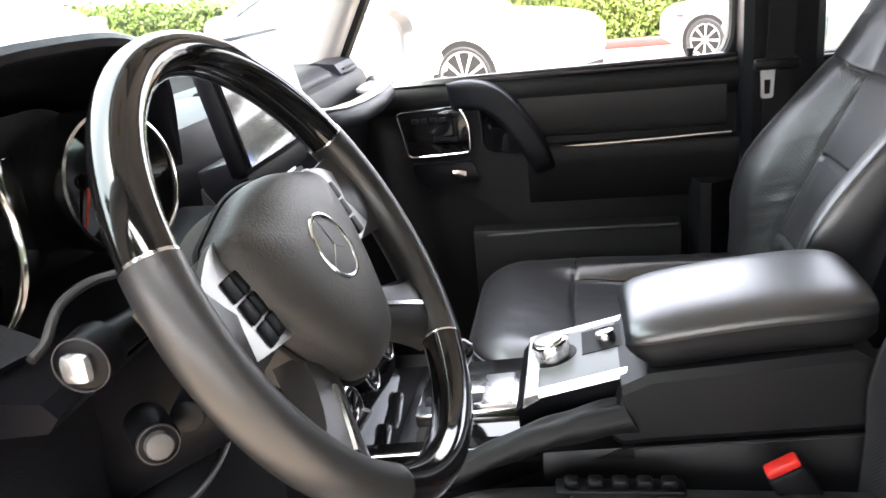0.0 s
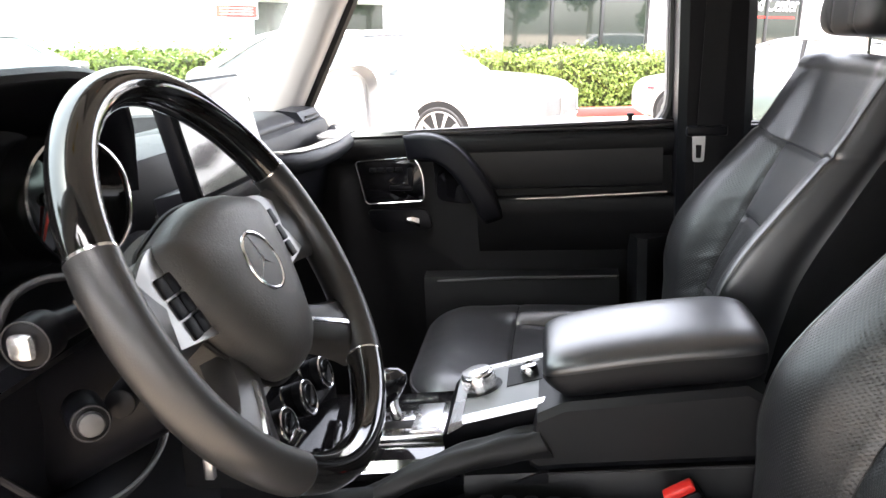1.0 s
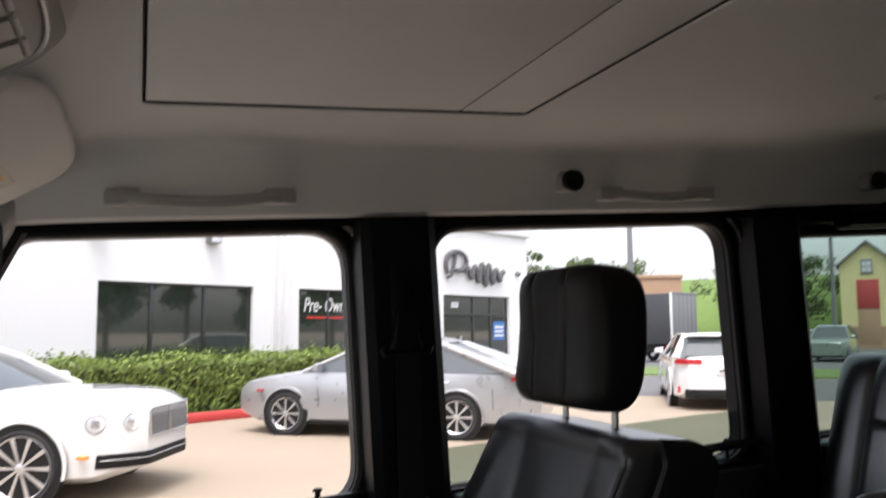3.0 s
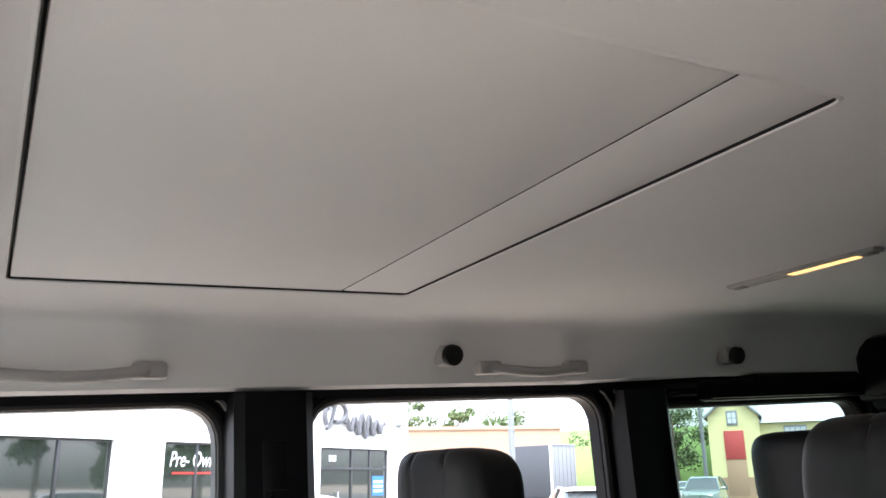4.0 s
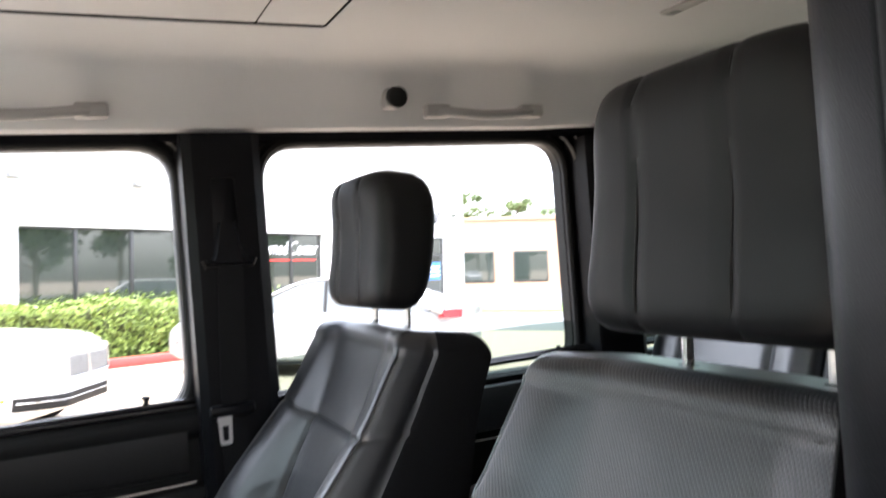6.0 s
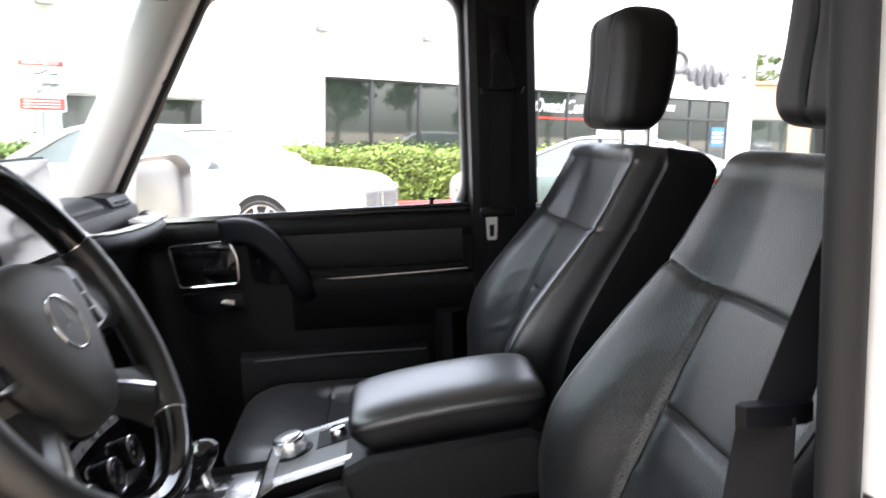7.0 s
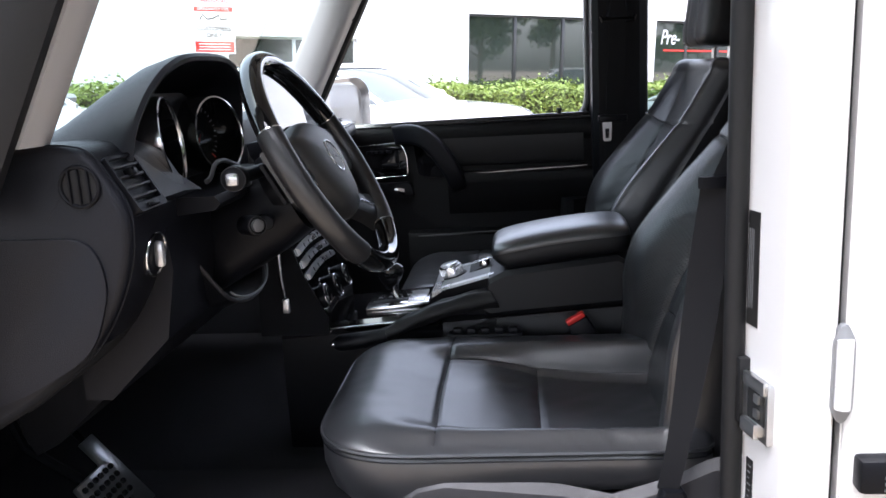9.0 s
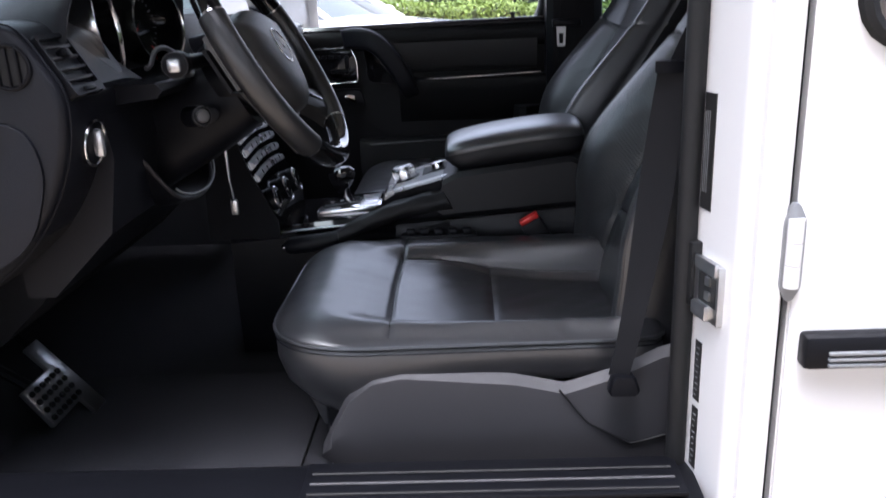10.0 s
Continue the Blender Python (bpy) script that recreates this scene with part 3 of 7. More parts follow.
def back_seams():
    """The sewn lines on the front of the backrest."""
    def on(h, y):
        return (back_front(h, y, 0.26) - 0.0004, y, 0.571 * h - 0.045 * (1 - step(h, 0.0, 0.25)) - 0.15 * (back_front(h, y, 0.26) - lerp(h, XF)) * step(h, 0.80, 1.0))
    yield [on(0.772 + 0.036 * step(abs(y), 0.125, 0.23), y) for y in np.linspace(-0.236, 0.236, 50)]
    for sd in (-1, 1):
        yield [on(h, sd * 0.134) for h in np.linspace(0.12, 0.765, 40)]
    for c0 in (0.286, 0.534):
        yield [on(c0, y) for y in np.linspace(-0.128, 0.128, 24)]


def back_point(u, q):
    """A point of the backrest's skin: u up, q round it from the edge at +y over the front."""
    top = 0.93
    h = min(u / top, 1.0)
    a = max(0.0, u - top) / (1 - top) * math.pi / 2
    low = max(0.0, (0.06 - u) / 0.06)
    cut = 0.034 * (1 - math.cos(a)) + 0.03 * low ** 2
    w = lerp(h, HALFW)
    xb = lerp(h, XB)
    if q < FRONTQ:
        y = w * (1 - 2 * q / FRONTQ)
        x = back_front(h, y, w)
    elif q < FRONTQ + SIDEQ:
        t = (q - FRONTQ) / SIDEQ
        x, y = back_front(h, -w, w) * (1 - t) + xb * t, -w - 0.010 * math.sin(math.pi * t) + 0.004 * bump1(t, 0.30, 0.05)
    elif q < 1 - SIDEQ:
        t = (q - FRONTQ - SIDEQ) / (1 - FRONTQ - 2 * SIDEQ)
        y = -w + 2 * w * t
        x = xb + 0.014 * (1 - (2 * t - 1) ** 4)
    else:
        t = (1 - q) / SIDEQ
        x, y = back_front(h, w, w) * (1 - t) + xb * t, w + 0.010 * math.sin(math.pi * t) - 0.004 * bump1(t, 0.30, 0.05)
    mx = (lerp(h, XF) + xb) / 2
    k = cut / 0.05
    x += (mx - x) * min(0.9, k * 0.62)
    y *= 1 - min(0.6, cut / w)
    z = 0.571 * h + 0.034 * math.sin(a) - 0.15 * (x - lerp(h, XF)) * step(h, 0.80, 1.0) - 0.045 * (1 - step(h, 0.0, 0.25))
    return (x, y, z)


def seat_back():
    return grid_solid(back_point, 190, 230)


def head_size(h):
    """Half width and half depth of the headrest at h (-1..1)."""
    e = max(0.0, 1 - abs(h) ** 5.0) ** (1 / 2.4)
    return 0.160 * (0.72 + 0.28 * e) * (1 - 0.05 * h), 0.056 * (0.35 + 0.65 * e) * (1 + 0.10 * h)


def head_rest():
    def fn(u, q):
        h = -math.cos(math.pi * u)
        w, d = head_size(h)
        y, k = superloop(q, w, d, d, 4.4)
        x = -k
        if k > 0:
            for c0 in (-0.062, 0.062):
                x += 0.0050 * bump1(y, c0, 0.0040)
        x += 0.0015 * noise.noise(Vector((y * 14, h * 2.2, 3.0)))
        return (x - 0.012 * h * h, y, 0.109 * h)
    return grid_solid(fn, 80, 160)


def head_seam(c0):
    pts = []
    for i in range(30):
        h = -0.90 + 1.80 * i / 29
        w, d = head_size(h)
        k = d * max(0.0, 1 - abs(c0 / w) ** 4.4) ** (1 / 4.4)
        pts.append((0.0042 - k - 0.012 * h * h, c0, 0.109 * h))
    return tube(pts, 0.0014, 5)


def uv_box(ob, ax):
    """Flat texture coordinates in metres, across the two axes named."""
    me = ob.data
    uv = me.uv_layers.new(name="metres")
    co = np.empty(len(me.vertices) * 3)
    me.vertices.foreach_get("co", co)
    co = co.reshape(-1, 3)
    li = np.empty(len(me.loops), dtype=np.int32)
    me.loops.foreach_get("vertex_index", li)
    uv.data.foreach_set("uv", np.ascontiguousarray(co[li][:, list(ax)]).ravel())


def front_seat(at, label, perf, slide=0.0, shift=0.0):
    s = thing("front_seat", label, "car seat", "front seats", at=at @ Matrix.Diagonal((1, 0.86, 1, 1)))
    c = part("cushion", seat_cushion(), LEATHER, s)
    uv_box(c, (0, 1))
    c.location = (slide, 0.0, 0.318 - slide * 0.3)
    part("welt", tube([(p[0], p[1], 0.003) for p in CUSHION[::3]], 0.0034, 6, True), LEATHER, c, "rolled leather welt")
    part("stitching", tube([(p[0], p[1], -0.0075) for p in inset(CUSHION, -0.0006)[::3]], 0.0011, 5, True), DASH, c)
    for pts in cushion_seams():
        part("seam", tube(pts, 0.0009, 5), RUBBER, c)
    bm = seat_back()
    for i, f in enumerate(bm.faces):
        q = (i % 230 + 0.5) / 230
        if q > FRONTQ + 0.035 and q < 0.965:
            f.material_index = 2
        else:
            f.material_index = 1 if 0.012 < q < FRONTQ - 0.012 and perf else 0
    b = part("backrest", bm, LEATHER, s)
    b.data.materials.append(PERF)
    b.data.materials.append(CLOTHBACK)
    uv_box(b, (1, 2))
    b.location = (0.495, shift, 0.235)
    for q in (0.006, FRONTQ - 0.006):
        part("piping", tube([back_point(u, q) for u in np.linspace(0.10, 0.94, 60)], 0.0026, 6), LEATHER, b, "leather piping along the edge")
    for pts in back_seams():
        part("seam", tube(pts, 0.0010, 5), RUBBER, b)
    h = part("headrest", head_rest(), SHADELEATHER, s)
    h.matrix_basis = pose(0.855, 0, 0.970, 0, 8, 0)
    for c0 in (-0.062, 0.062):
        part("seam", head_seam(c0), RUBBER, h)
    for y in (-0.088, 0.088):
        part("headrest_post", tube([(0.862, y, 0.80), (0.868, y, 0.92)], 0.0055, 10), STEEL, s, "polished steel post")
        part("post_collar", disc((0.864, y, 0.826), (0.2, 0, 1), 0.011, 0.006, 16, 0.002), PLASTIC, s)
    for sd in (-1, 1):
        v = part("side_valance", loft([[(x, sd * d, z) for d, z in ((0.255, z1 - 0.012), (0.275, z1), (0.290, z1 - 0.012), (0.297, (z0 + z1) / 2), (0.29, z0), (0.25, z0))] for x, z0, z1 in ((0.120, 0.15, 0.165), (0.135, 0.14, 0.195), (0.165, 0.135, 0.250), (0.20, 0.13, 0.276), (0.24, 0.13, 0.284), (0.40, 0.125, 0.270), (0.47, 0.12, 0.254), (0.54, 0.115, 0.276), (0.60, 0.11, 0.305), (0.66, 0.11, 0.320))]), DARKGREY, s, "dark grey plastic seat side cover")
        part("cover_seam", tube([(0.46, sd * 0.296, 0.252), (0.50, sd * 0.299, 0.20), (0.56, sd * 0.299, 0.165), (0.66, sd * 0.296, 0.19)], 0.0016, 5), RUBBER, v)
    part("front_apron", loft([[(x, y, z) for x, z in ((0.105, 0.275), (0.085, 0.25), (0.115, 0.17), (0.16, 0.16), (0.20, 0.275))] for y in (-0.22, -0.20, 0.20, 0.22)]), LEATHER, s)
    part("seat_base", box(0.12, 0.60, -0.24, 0.24, 0.04, 0.26, 0.02), PLASTIC, s)
    for sd in (-1, 1):
        part("seat_rail", box(0.08, 0.62, sd * 0.2 - 0.02, sd * 0.2 + 0.02, 0.04, 0.06, 0.004), STEEL, s)
    return s


SEATZ = 0.58
front_seat(pose(0.040, 0.585, SEATZ), "black leather driver's seat with perforated panels", True, 0.012, 0.036)
front_seat(pose(0.035, 1.380, SEATZ), "black perforated leather passenger seat with headrest raised", True, 0.035)

# ---- steering wheel ----
RIMLEATHER = leather("wheel_leather", (0.0150, 0.0148, 0.0152), 0.36, spec=0.65)
PLATESILVER = mat("silver_button_plate", (0.32, 0.315, 0.305), 0.30, metal=0.85, vary=0.05)


def steering_wheel():
    sw = thing("steering_wheel", "black leather and lacquered wood four-spoke steering wheel", "steering wheel", at=Matrix.Translation((0.090, 0.577, 1.287)) @ Matrix.Rotation(radians(-29.0), 4, "Y"))
    # local: x towards the driver, y right, z up in the wheel's plane
    R = 0.1826
    def P(deg, r=R, x=0.0):
        a = radians(deg)
        return Vector((x, r * math.sin(a), r * math.cos(a)))
    def arc(a, b, n=40, r=R):
        return [P(a + (b - a) * i / n) for i in range(n + 1)]
    def rim(a, b, rr, n=40):
        rings = []
        for i in range(n + 1):
            p = P(a + (b - a) * i / n)
            o = p.normalized()
            rings.append([p + o * rr * math.cos(q) + Vector((1, 0, 0)) * rr * 1.12 * math.sin(q) for q in (2 * math.pi * j / 20 for j in range(20))])
        return loft(rings)
    part("wood_rim", rim(-67.5, 67.5, 0.0163, 60), BLACKWOOD, sw, "glossy black wood upper rim")
    part("wood_rim", rim(141.2, 218.8, 0.0163, 36), BLACKWOOD, sw, "glossy black wood lower rim")
    part("leather_rim", rim(68.1, 140.6, 0.0172), RIMLEATHER, sw)
    part("leather_rim", rim(219.4, 291.9, 0.0172), RIMLEATHER, sw)
    for a in (67.8, 140.9, 219.1, 292.2):
        part("trim_ring", rim(a - 0.35, a + 0.35, 0.0170, 2), CHROME, sw)
    # airbag cushion: a rounded shield
    shield = rounded([(-0.104, 0.056), (0.0, 0.084), (0.104, 0.056), (0.098, 0.008), (0.074, -0.040), (0.036, -0.094), (-0.036, -0.094), (-0.074, -0.040), (-0.098, 0.008)], [0.016, 0.10, 0.016, 0.03, 0.04, 0.030, 0.030, 0.04, 0.03], 8)
    rings = [[(x, p[0] * k, p[1] * k - 0.002) for p in shield] for x, k in ((-0.055, 0.97), (-0.026, 0.985), (-0.012, 1.0), (-0.004, 0.985), (0.003, 0.945), (0.010, 0.86), (0.016, 0.70), (0.0195, 0.45), (0.0205, 0.12))]
    part("airbag_cover", loft(rings), mat("soft_airbag_vinyl", (0.037, 0.0358, 0.0350), 0.48, bump=0.25, bump_scale=500, spec=0.50), sw, "black soft airbag cover")
    part("cover_gap", tube([(-0.020, p[0] * 1.012, p[1] * 1.012 - 0.002) for p in shield], 0.0022, 6, True), RUBBER, sw)
    # round emblem as a plain ring with three bars
    em = part("emblem", ring((0.0195, 0.0, 0.001), (1, 0, 0), 0.027, 0.0020, 40), CHROME, sw, "chrome ring emblem")
    part("emblem_base", disc((0.0165, 0.0, 0.001), (1, 0, 0), 0.0265, 0.0022, 32), PLASTIC, em)
    for k in range(3):
        a = radians(120 * k)
        c, q = math.cos(a), math.sin(a)
        part("emblem_bar", loft([[(0.0185, -0.0042 * c, 0.001 + 0.0042 * q), (0.0215, 0.0, 0.001), (0.0185, 0.0042 * c, 0.001 - 0.0042 * q)],
                                 [(0.0190, 0.0262 * q - 0.0005 * c, 0.001 + 0.0262 * c + 0.0005 * q), (0.0200, 0.0262 * q, 0.001 + 0.0262 * c), (0.0190, 0.0262 * q + 0.0005 * c, 0.001 + 0.0262 * c - 0.0005 * q)]]), CHROME, em)
    SPOKE = mat("satin_black_spoke", (0.022, 0.0217, 0.0218), 0.34, bump=0.1, bump_scale=500, spec=0.5)
    for sgn in (-1, 1):
        # broad side spoke behind the silver plate
        rows = []
        for t in (0, 0.3, 0.6, 0.85, 1.0):
            y = sgn * (0.060 + t * 0.112)
            zc = 0.016 - 0.004 * t
            hh = 0.044 - 0.006 * math.sin(t * math.pi)
            dx = -0.014 * (1 - t) ** 1.3 - 0.008
            rows.append([(x + dx, y, zc + hh * k) for x, k in ((-0.02, -0.9), (-0.02, 0.9), (0.002, 1.0), (0.008, 0.8), (0.010, 0), (0.008, -0.8), (0.002, -1.0))])
        part("side_spoke", loft(rows), SPOKE, sw)
        # curved silver plate from the cover's edge out towards the rim
        def plate_at(t, z):
            return (-0.007 + 0.014 * t - 0.010 * t * t, sgn * (0.088 + 0.062 * t - 0.25 * (0.05 - z) * (1 - t) * 0.6), z)
        rows = []
        for t in np.linspace(0, 1, 9):
            zt, zb = 0.057 - 0.022 * t * t, -0.026 + 0.012 * t
            f = [plate_at(t, zb + (zt - zb) * k) for k in np.linspace(0, 1, 8)]
            rows.append(f + [(p[0] - 0.006, p[1], p[2]) for p in reversed(f)])
        pl = part("button_plate", loft(rows), PLATESILVER, sw, "satin silver button plate")
        for r in range(3):
            for c in range(2):
                if sgn > 0 and r == 2 and c == 0:
                    continue
                x0, y0, z0 = plate_at(0.27 + 0.23 * c, 0.027 - 0.0180 * r)
                part("button", box(x0 - 0.004, x0 + 0.0026, y0 - 0.0062, y0 + 0.0062, z0 - 0.0081, z0 + 0.0081, 0.0014), PLASTIC, pl)
        # lower spokes, spread towards the ends of the wooden arc
        rows, ins = [], []
        for t in np.linspace(0, 1, 9):
            y, z = sgn * (0.036 + 0.098 * t), -0.050 - 0.062 * t
            w = 0.034 - 0.012 * math.sin(t * math.pi) + 0.002 * t
            dx = -0.026 * (1 - t) ** 1.3 - 0.006
            rows.append([(px + dx, y + sgn * q * w * 0.535, z + q * w * 0.845) for px, q in ((-0.018, -1), (-0.002, -1), (0.005, -0.82), (0.009, -0.4), (0.0095, 0.3), (0.006, 0.8), (-0.002, 1), (-0.018, 1))])
            if 0.3 < t < 0.9:
                ins.append([(dx + px, y + sgn * q * 0.0032 * 0.535, z + q * 0.0032 * 0.845) for px, q in ((0.0075, -1.2), (0.0118, -0.6), (0.0118, 0.6), (0.0075, 1.2))])
        part("lower_spoke", loft(rows), SPOKE, sw)
        part("spoke_trim", loft(ins), CHROME, sw, "chrome spoke insert")
        part("paddle", loft([[(-0.045, sgn * y, z - 0.03), (-0.04, sgn * y, z - 0.03), (-0.04, sgn * y, z + 0.035), (-0.045, sgn * y, z + 0.035)] for y, z in ((0.09, 0), (0.135, 0.004), (0.15, 0.006))]), PLASTIC, sw, "black shift paddle")
    part("hub", disc((-0.09, 0, 0), (1, 0, 0), 0.062, 0.075, 32, 0.008, None, 0.07), PLASTIC, sw)
    return sw


steering_wheel()

# ---- dashboard ----
def dash_profile(y):
    """The dashboard's outline in x and z at y."""
    return [(-0.40, 1.345), (-0.28, 1.362), (-0.18, 1.366), (-0.145, 1.360), (-0.130, 1.345), (-0.094, 1.282), (-0.098, 1.225), (-0.122, 1.16), (-0.17, 1.09), (-0.25, 1.03), (-0.33, 0.985), (-0.42, 0.97)]


dash = thing("dashboard", "black soft-touch dashboard with round vents and gauges", "dashboard", at=pose(0.010, 0, -0.012))
END = rounded(dash_profile(0), [0.01, 0.03, 0.02, 0.014, 0.014, 0.022, 0.04, 0.04, 0.04, 0.03, 0.02, 0.01], 6)
part("body", loft([[(x, y, z) for x, z in inset(END, d)] for y, d in ((0.255, 0.011), (0.2565, 0.006), (0.260, 0.0025), (0.266, 0.0), (0.36, 0.0), (0.45, 0.0))]), DASH, dash)
part("edge_seam", tube([(p[0] + 0.0005, 0.2685, p[1]) for p in END if p[0] > -0.30 and p[1] > 1.0], 0.0016, 6), DASH, dash, "stitched seam along the rounded edge")
def middle_profile():
    return [(-0.40, 1.345), (-0.28, 1.36), (-0.20, 1.362), (-0.17, 1.355), (-0.16, 1.33), (-0.158, 1.25), (-0.165, 1.16), (-0.20, 1.05), (-0.28, 0.95), (-0.36, 0.88), (-0.40, 0.86), (-0.42, 0.90)]
part("body", loft([[(x, y, z) for x, z in [(-0.40, 1.345), (-0.30, 1.356), (-0.245, 1.356), (-0.24, 1.250), (-0.165, 1.245)] + middle_profile()[5:]] for y in (0.451, 0.60, 0.765)]), DASH, dash)
part("body", loft([[(x, y, z) for x, z in middle_profile()] for y in (0.766, 0.90, 1.15)]), DASH, dash)
def far_profile():
    return [(-0.40, 1.345), (-0.28, 1.352), (-0.19, 1.345), (-0.155, 1.325), (-0.145, 1.30), (-0.15, 1.25), (-0.165, 1.17), (-0.20, 1.06), (-0.28, 0.97), (-0.34, 0.93), (-0.40, 0.93), (-0.42, 0.95)]
part("body", loft([[(x, y, z) for x, z in far_profile()] for y in (1.151, 1.4, 1.69, 1.70)]), DASH, dash)
# undersides and end caps take the dull fabric tone, standing in for shade
for ob in [c for c in dash.children if c.name.startswith("body")]:
    ob.data.materials.append(CLOTHBACK)
    for f in ob.data.polygons:
        if f.center.z < 1.10 and (f.normal.z < -0.25 or abs(f.normal.y) > 0.9) or (abs(f.normal.y) > 0.9 and f.center.y > 0.3):
            f.material_index = 1
# passenger grab bar with bright end, side vent and cushion pad
gb = part("passenger_grab_bar", tube([(-0.155, 1.22, 1.300), (-0.105, 1.27, 1.287), (-0.088, 1.36, 1.283), (-0.085, 1.50, 1.281), (-0.088, 1.60, 1.285), (-0.125, 1.66, 1.300)], [0.016, 0.020, 0.021, 0.020, 0.020, 0.016], 14, False, None, 1.0), DASH, dash, "black padded passenger grab bar")
part("bar_top", loft([[(x + dx, y, z + dz) for dx, dz in ((-0.014, 0.0165), (0.011, 0.0165), (0.014, 0.0195), (-0.012, 0.0215))] for x, y, z in ((-0.118, 1.255, 1.291), (-0.100, 1.30, 1.286), (-0.088, 1.38, 1.283), (-0.085, 1.50, 1.281), (-0.088, 1.60, 1.285), (-0.105, 1.64, 1.292))]), MIDGREY, gb, "satin grey top of the bar")
part("bar_end", loft([[(-0.094 + dx * k, y, 1.300 + dz * k - (y - 1.5) * 0.02) for dx, dz in ((-0.03, 0.002), (0.010, -0.002), (0.018, 0.005), (0.0, 0.010), (-0.03, 0.010))] for y, k in ((1.50, 0.5), (1.51, 0.9), (1.56, 1.0), (1.66, 1.0), (1.675, 0.7))]), SILVER, gb, "satin silver end piece")
pv = part("side_vent", loft([[(x, y, z) for x, z in ((-0.175, 1.311), (-0.160, 1.334), (-0.172, 1.352), (-0.215, 1.358), (-0.26, 1.345))] for y in (1.555, 1.565, 1.675, 1.685)]), DASH, dash, "slatted side vent")
for k in range(3):
    part("vent_slat", box(-0.1680, -0.1595, 1.58, 1.66, 1.323 + 0.008 * k, 1.326 + 0.008 * k, 0.0), RUBBER, pv)
part("airbag_pad", loft([[(x, y, z) for x, z in rounded([(-0.30, 1.345), (-0.29, 1.362), (-0.19, 1.357), (-0.165, 1.338), (-0.17, 1.322)], 0.012, 4)] for y in (1.19, 1.198, 1.507, 1.515)]), DASH, dash, "padded airbag cover with stitched seam")
part("pad_seam", tube([(-0.28, 1.19, 1.361), (-0.20, 1.19, 1.357), (-0.17, 1.19, 1.341)], 0.0015, 5), LEATHER, dash)
part("glovebox_line", tube([(-0.147, y, 1.245) for y in (1.16, 1.4, 1.69)], 0.0022, 6), RUBBER, dash)
# end cover line and fuse cover on the near end
part("end_cover", prism(rounded([(-0.40, 1.255), (-0.145, 1.250), (-0.128, 1.19), (-0.16, 1.10), (-0.25, 1.05), (-0.40, 0.99)], [0.01, 0.03, 0.03, 0.04, 0.03, 0.01], 5), "y", 0.2505, 0.257, 0.002), DASH, dash)
v = part("round_vent", ring((-0.149, 0.253, 1.315), (0, 1, 0), 0.0245, 0.0028, 36), PLASTIC, dash, "round black air vent")
part("vent_cup", disc((-0.149, 0.2535, 1.315), (0, 1, 0), 0.0235, 0.004, 28), RUBBER, v)
for k in (-1, 0, 1):
    part("vent_slat", box(-0.1505 + 0.012 * k, -0.1475 + 0.012 * k, 0.2495, 0.256, 1.293, 1.337, 0.0008), PLASTIC, v)
# square vent on the front face by the driver's door
SVM = Matrix.Translation((-0.1115, 0.317, 1.313)) @ Matrix.Rotation(radians(-30), 4, "Y")
def in_sv(bm):
    bmesh.ops.transform(bm, matrix=SVM, verts=bm.verts[:])
    return bm
sv = part("square_vent", in_sv(frame_ring(rounded([(-0.042, -0.044), (0.036, -0.044), (0.036, 0.037), (-0.042, 0.037)], 0.006), rounded([(-0.037, -0.032), (0.031, -0.032), (0.031, 0.032), (-0.037, 0.032)], 0.004), "x", -0.01, 0.006)), PLASTIC, dash, "black slatted air vent")
part("vent_cavity", in_sv(box(-0.012, -0.008, -0.037, 0.031, -0.032, 0.032, 0)), RUBBER, sv)
for k in range(4):
    part("vent_slat", in_sv(box(-0.006, 0.005, -0.037, 0.031, -0.0245 + 0.0145 * k, -0.0210 + 0.0145 * k, 0.0008)), DARKGREY, sv)
part("vent_tab", in_sv(box(0.0, 0.013, -0.012, 0.002, 0.004, 0.016, 0.003)), PLASTIC, sv)
part("vent_wheel", in_sv(box(0.0, 0.009, -0.018, 0.012, -0.0415, -0.035, 0.002)), PLASTIC, sv)
part("face_wing", loft([[(-0.130, 0.362, 1.346), (-0.094, 0.362, 1.283), (-0.10, 0.362, 1.268), (-0.20, 0.362, 1.27)], [(-0.150, 0.43, 1.345), (-0.092, 0.43, 1.283), (-0.098, 0.43, 1.266), (-0.20, 0.43, 1.27)], [(-0.155, 0.462, 1.325), (-0.090, 0.488, 1.276), (-0.096, 0.488, 1.262), (-0.20, 0.475, 1.27)]]), DASH, dash)
# light switch
ls = part("light_switch", disc((-0.112, 0.330, 1.214), (1, 0, -0.15), 0.030, 0.012, 36, 0.003), PLASTIC, dash, "round black light switch with silver knob")
part("ring", ring((-0.0995, 0.330, 1.212), (1, 0, -0.15), 0.029, 0.002, 36), CHROME, ls)
part("knob", box(-0.102, -0.088, 0.3245, 0.3355, 1.194, 1.230, 0.005), SILVER, ls)
for k in range(6):
    a = radians(-60 + 24 * k)
    part("mark", box(-0.1008, -0.0992, 0.330 + 0.022 * math.sin(a) - 0.0015, 0.330 + 0.022 * math.sin(a) + 0.0015, 1.212 + 0.022 * math.cos(a) - 0.0015, 1.212 + 0.022 * math.cos(a) + 0.0015, 0), WHITEMARK, ls)

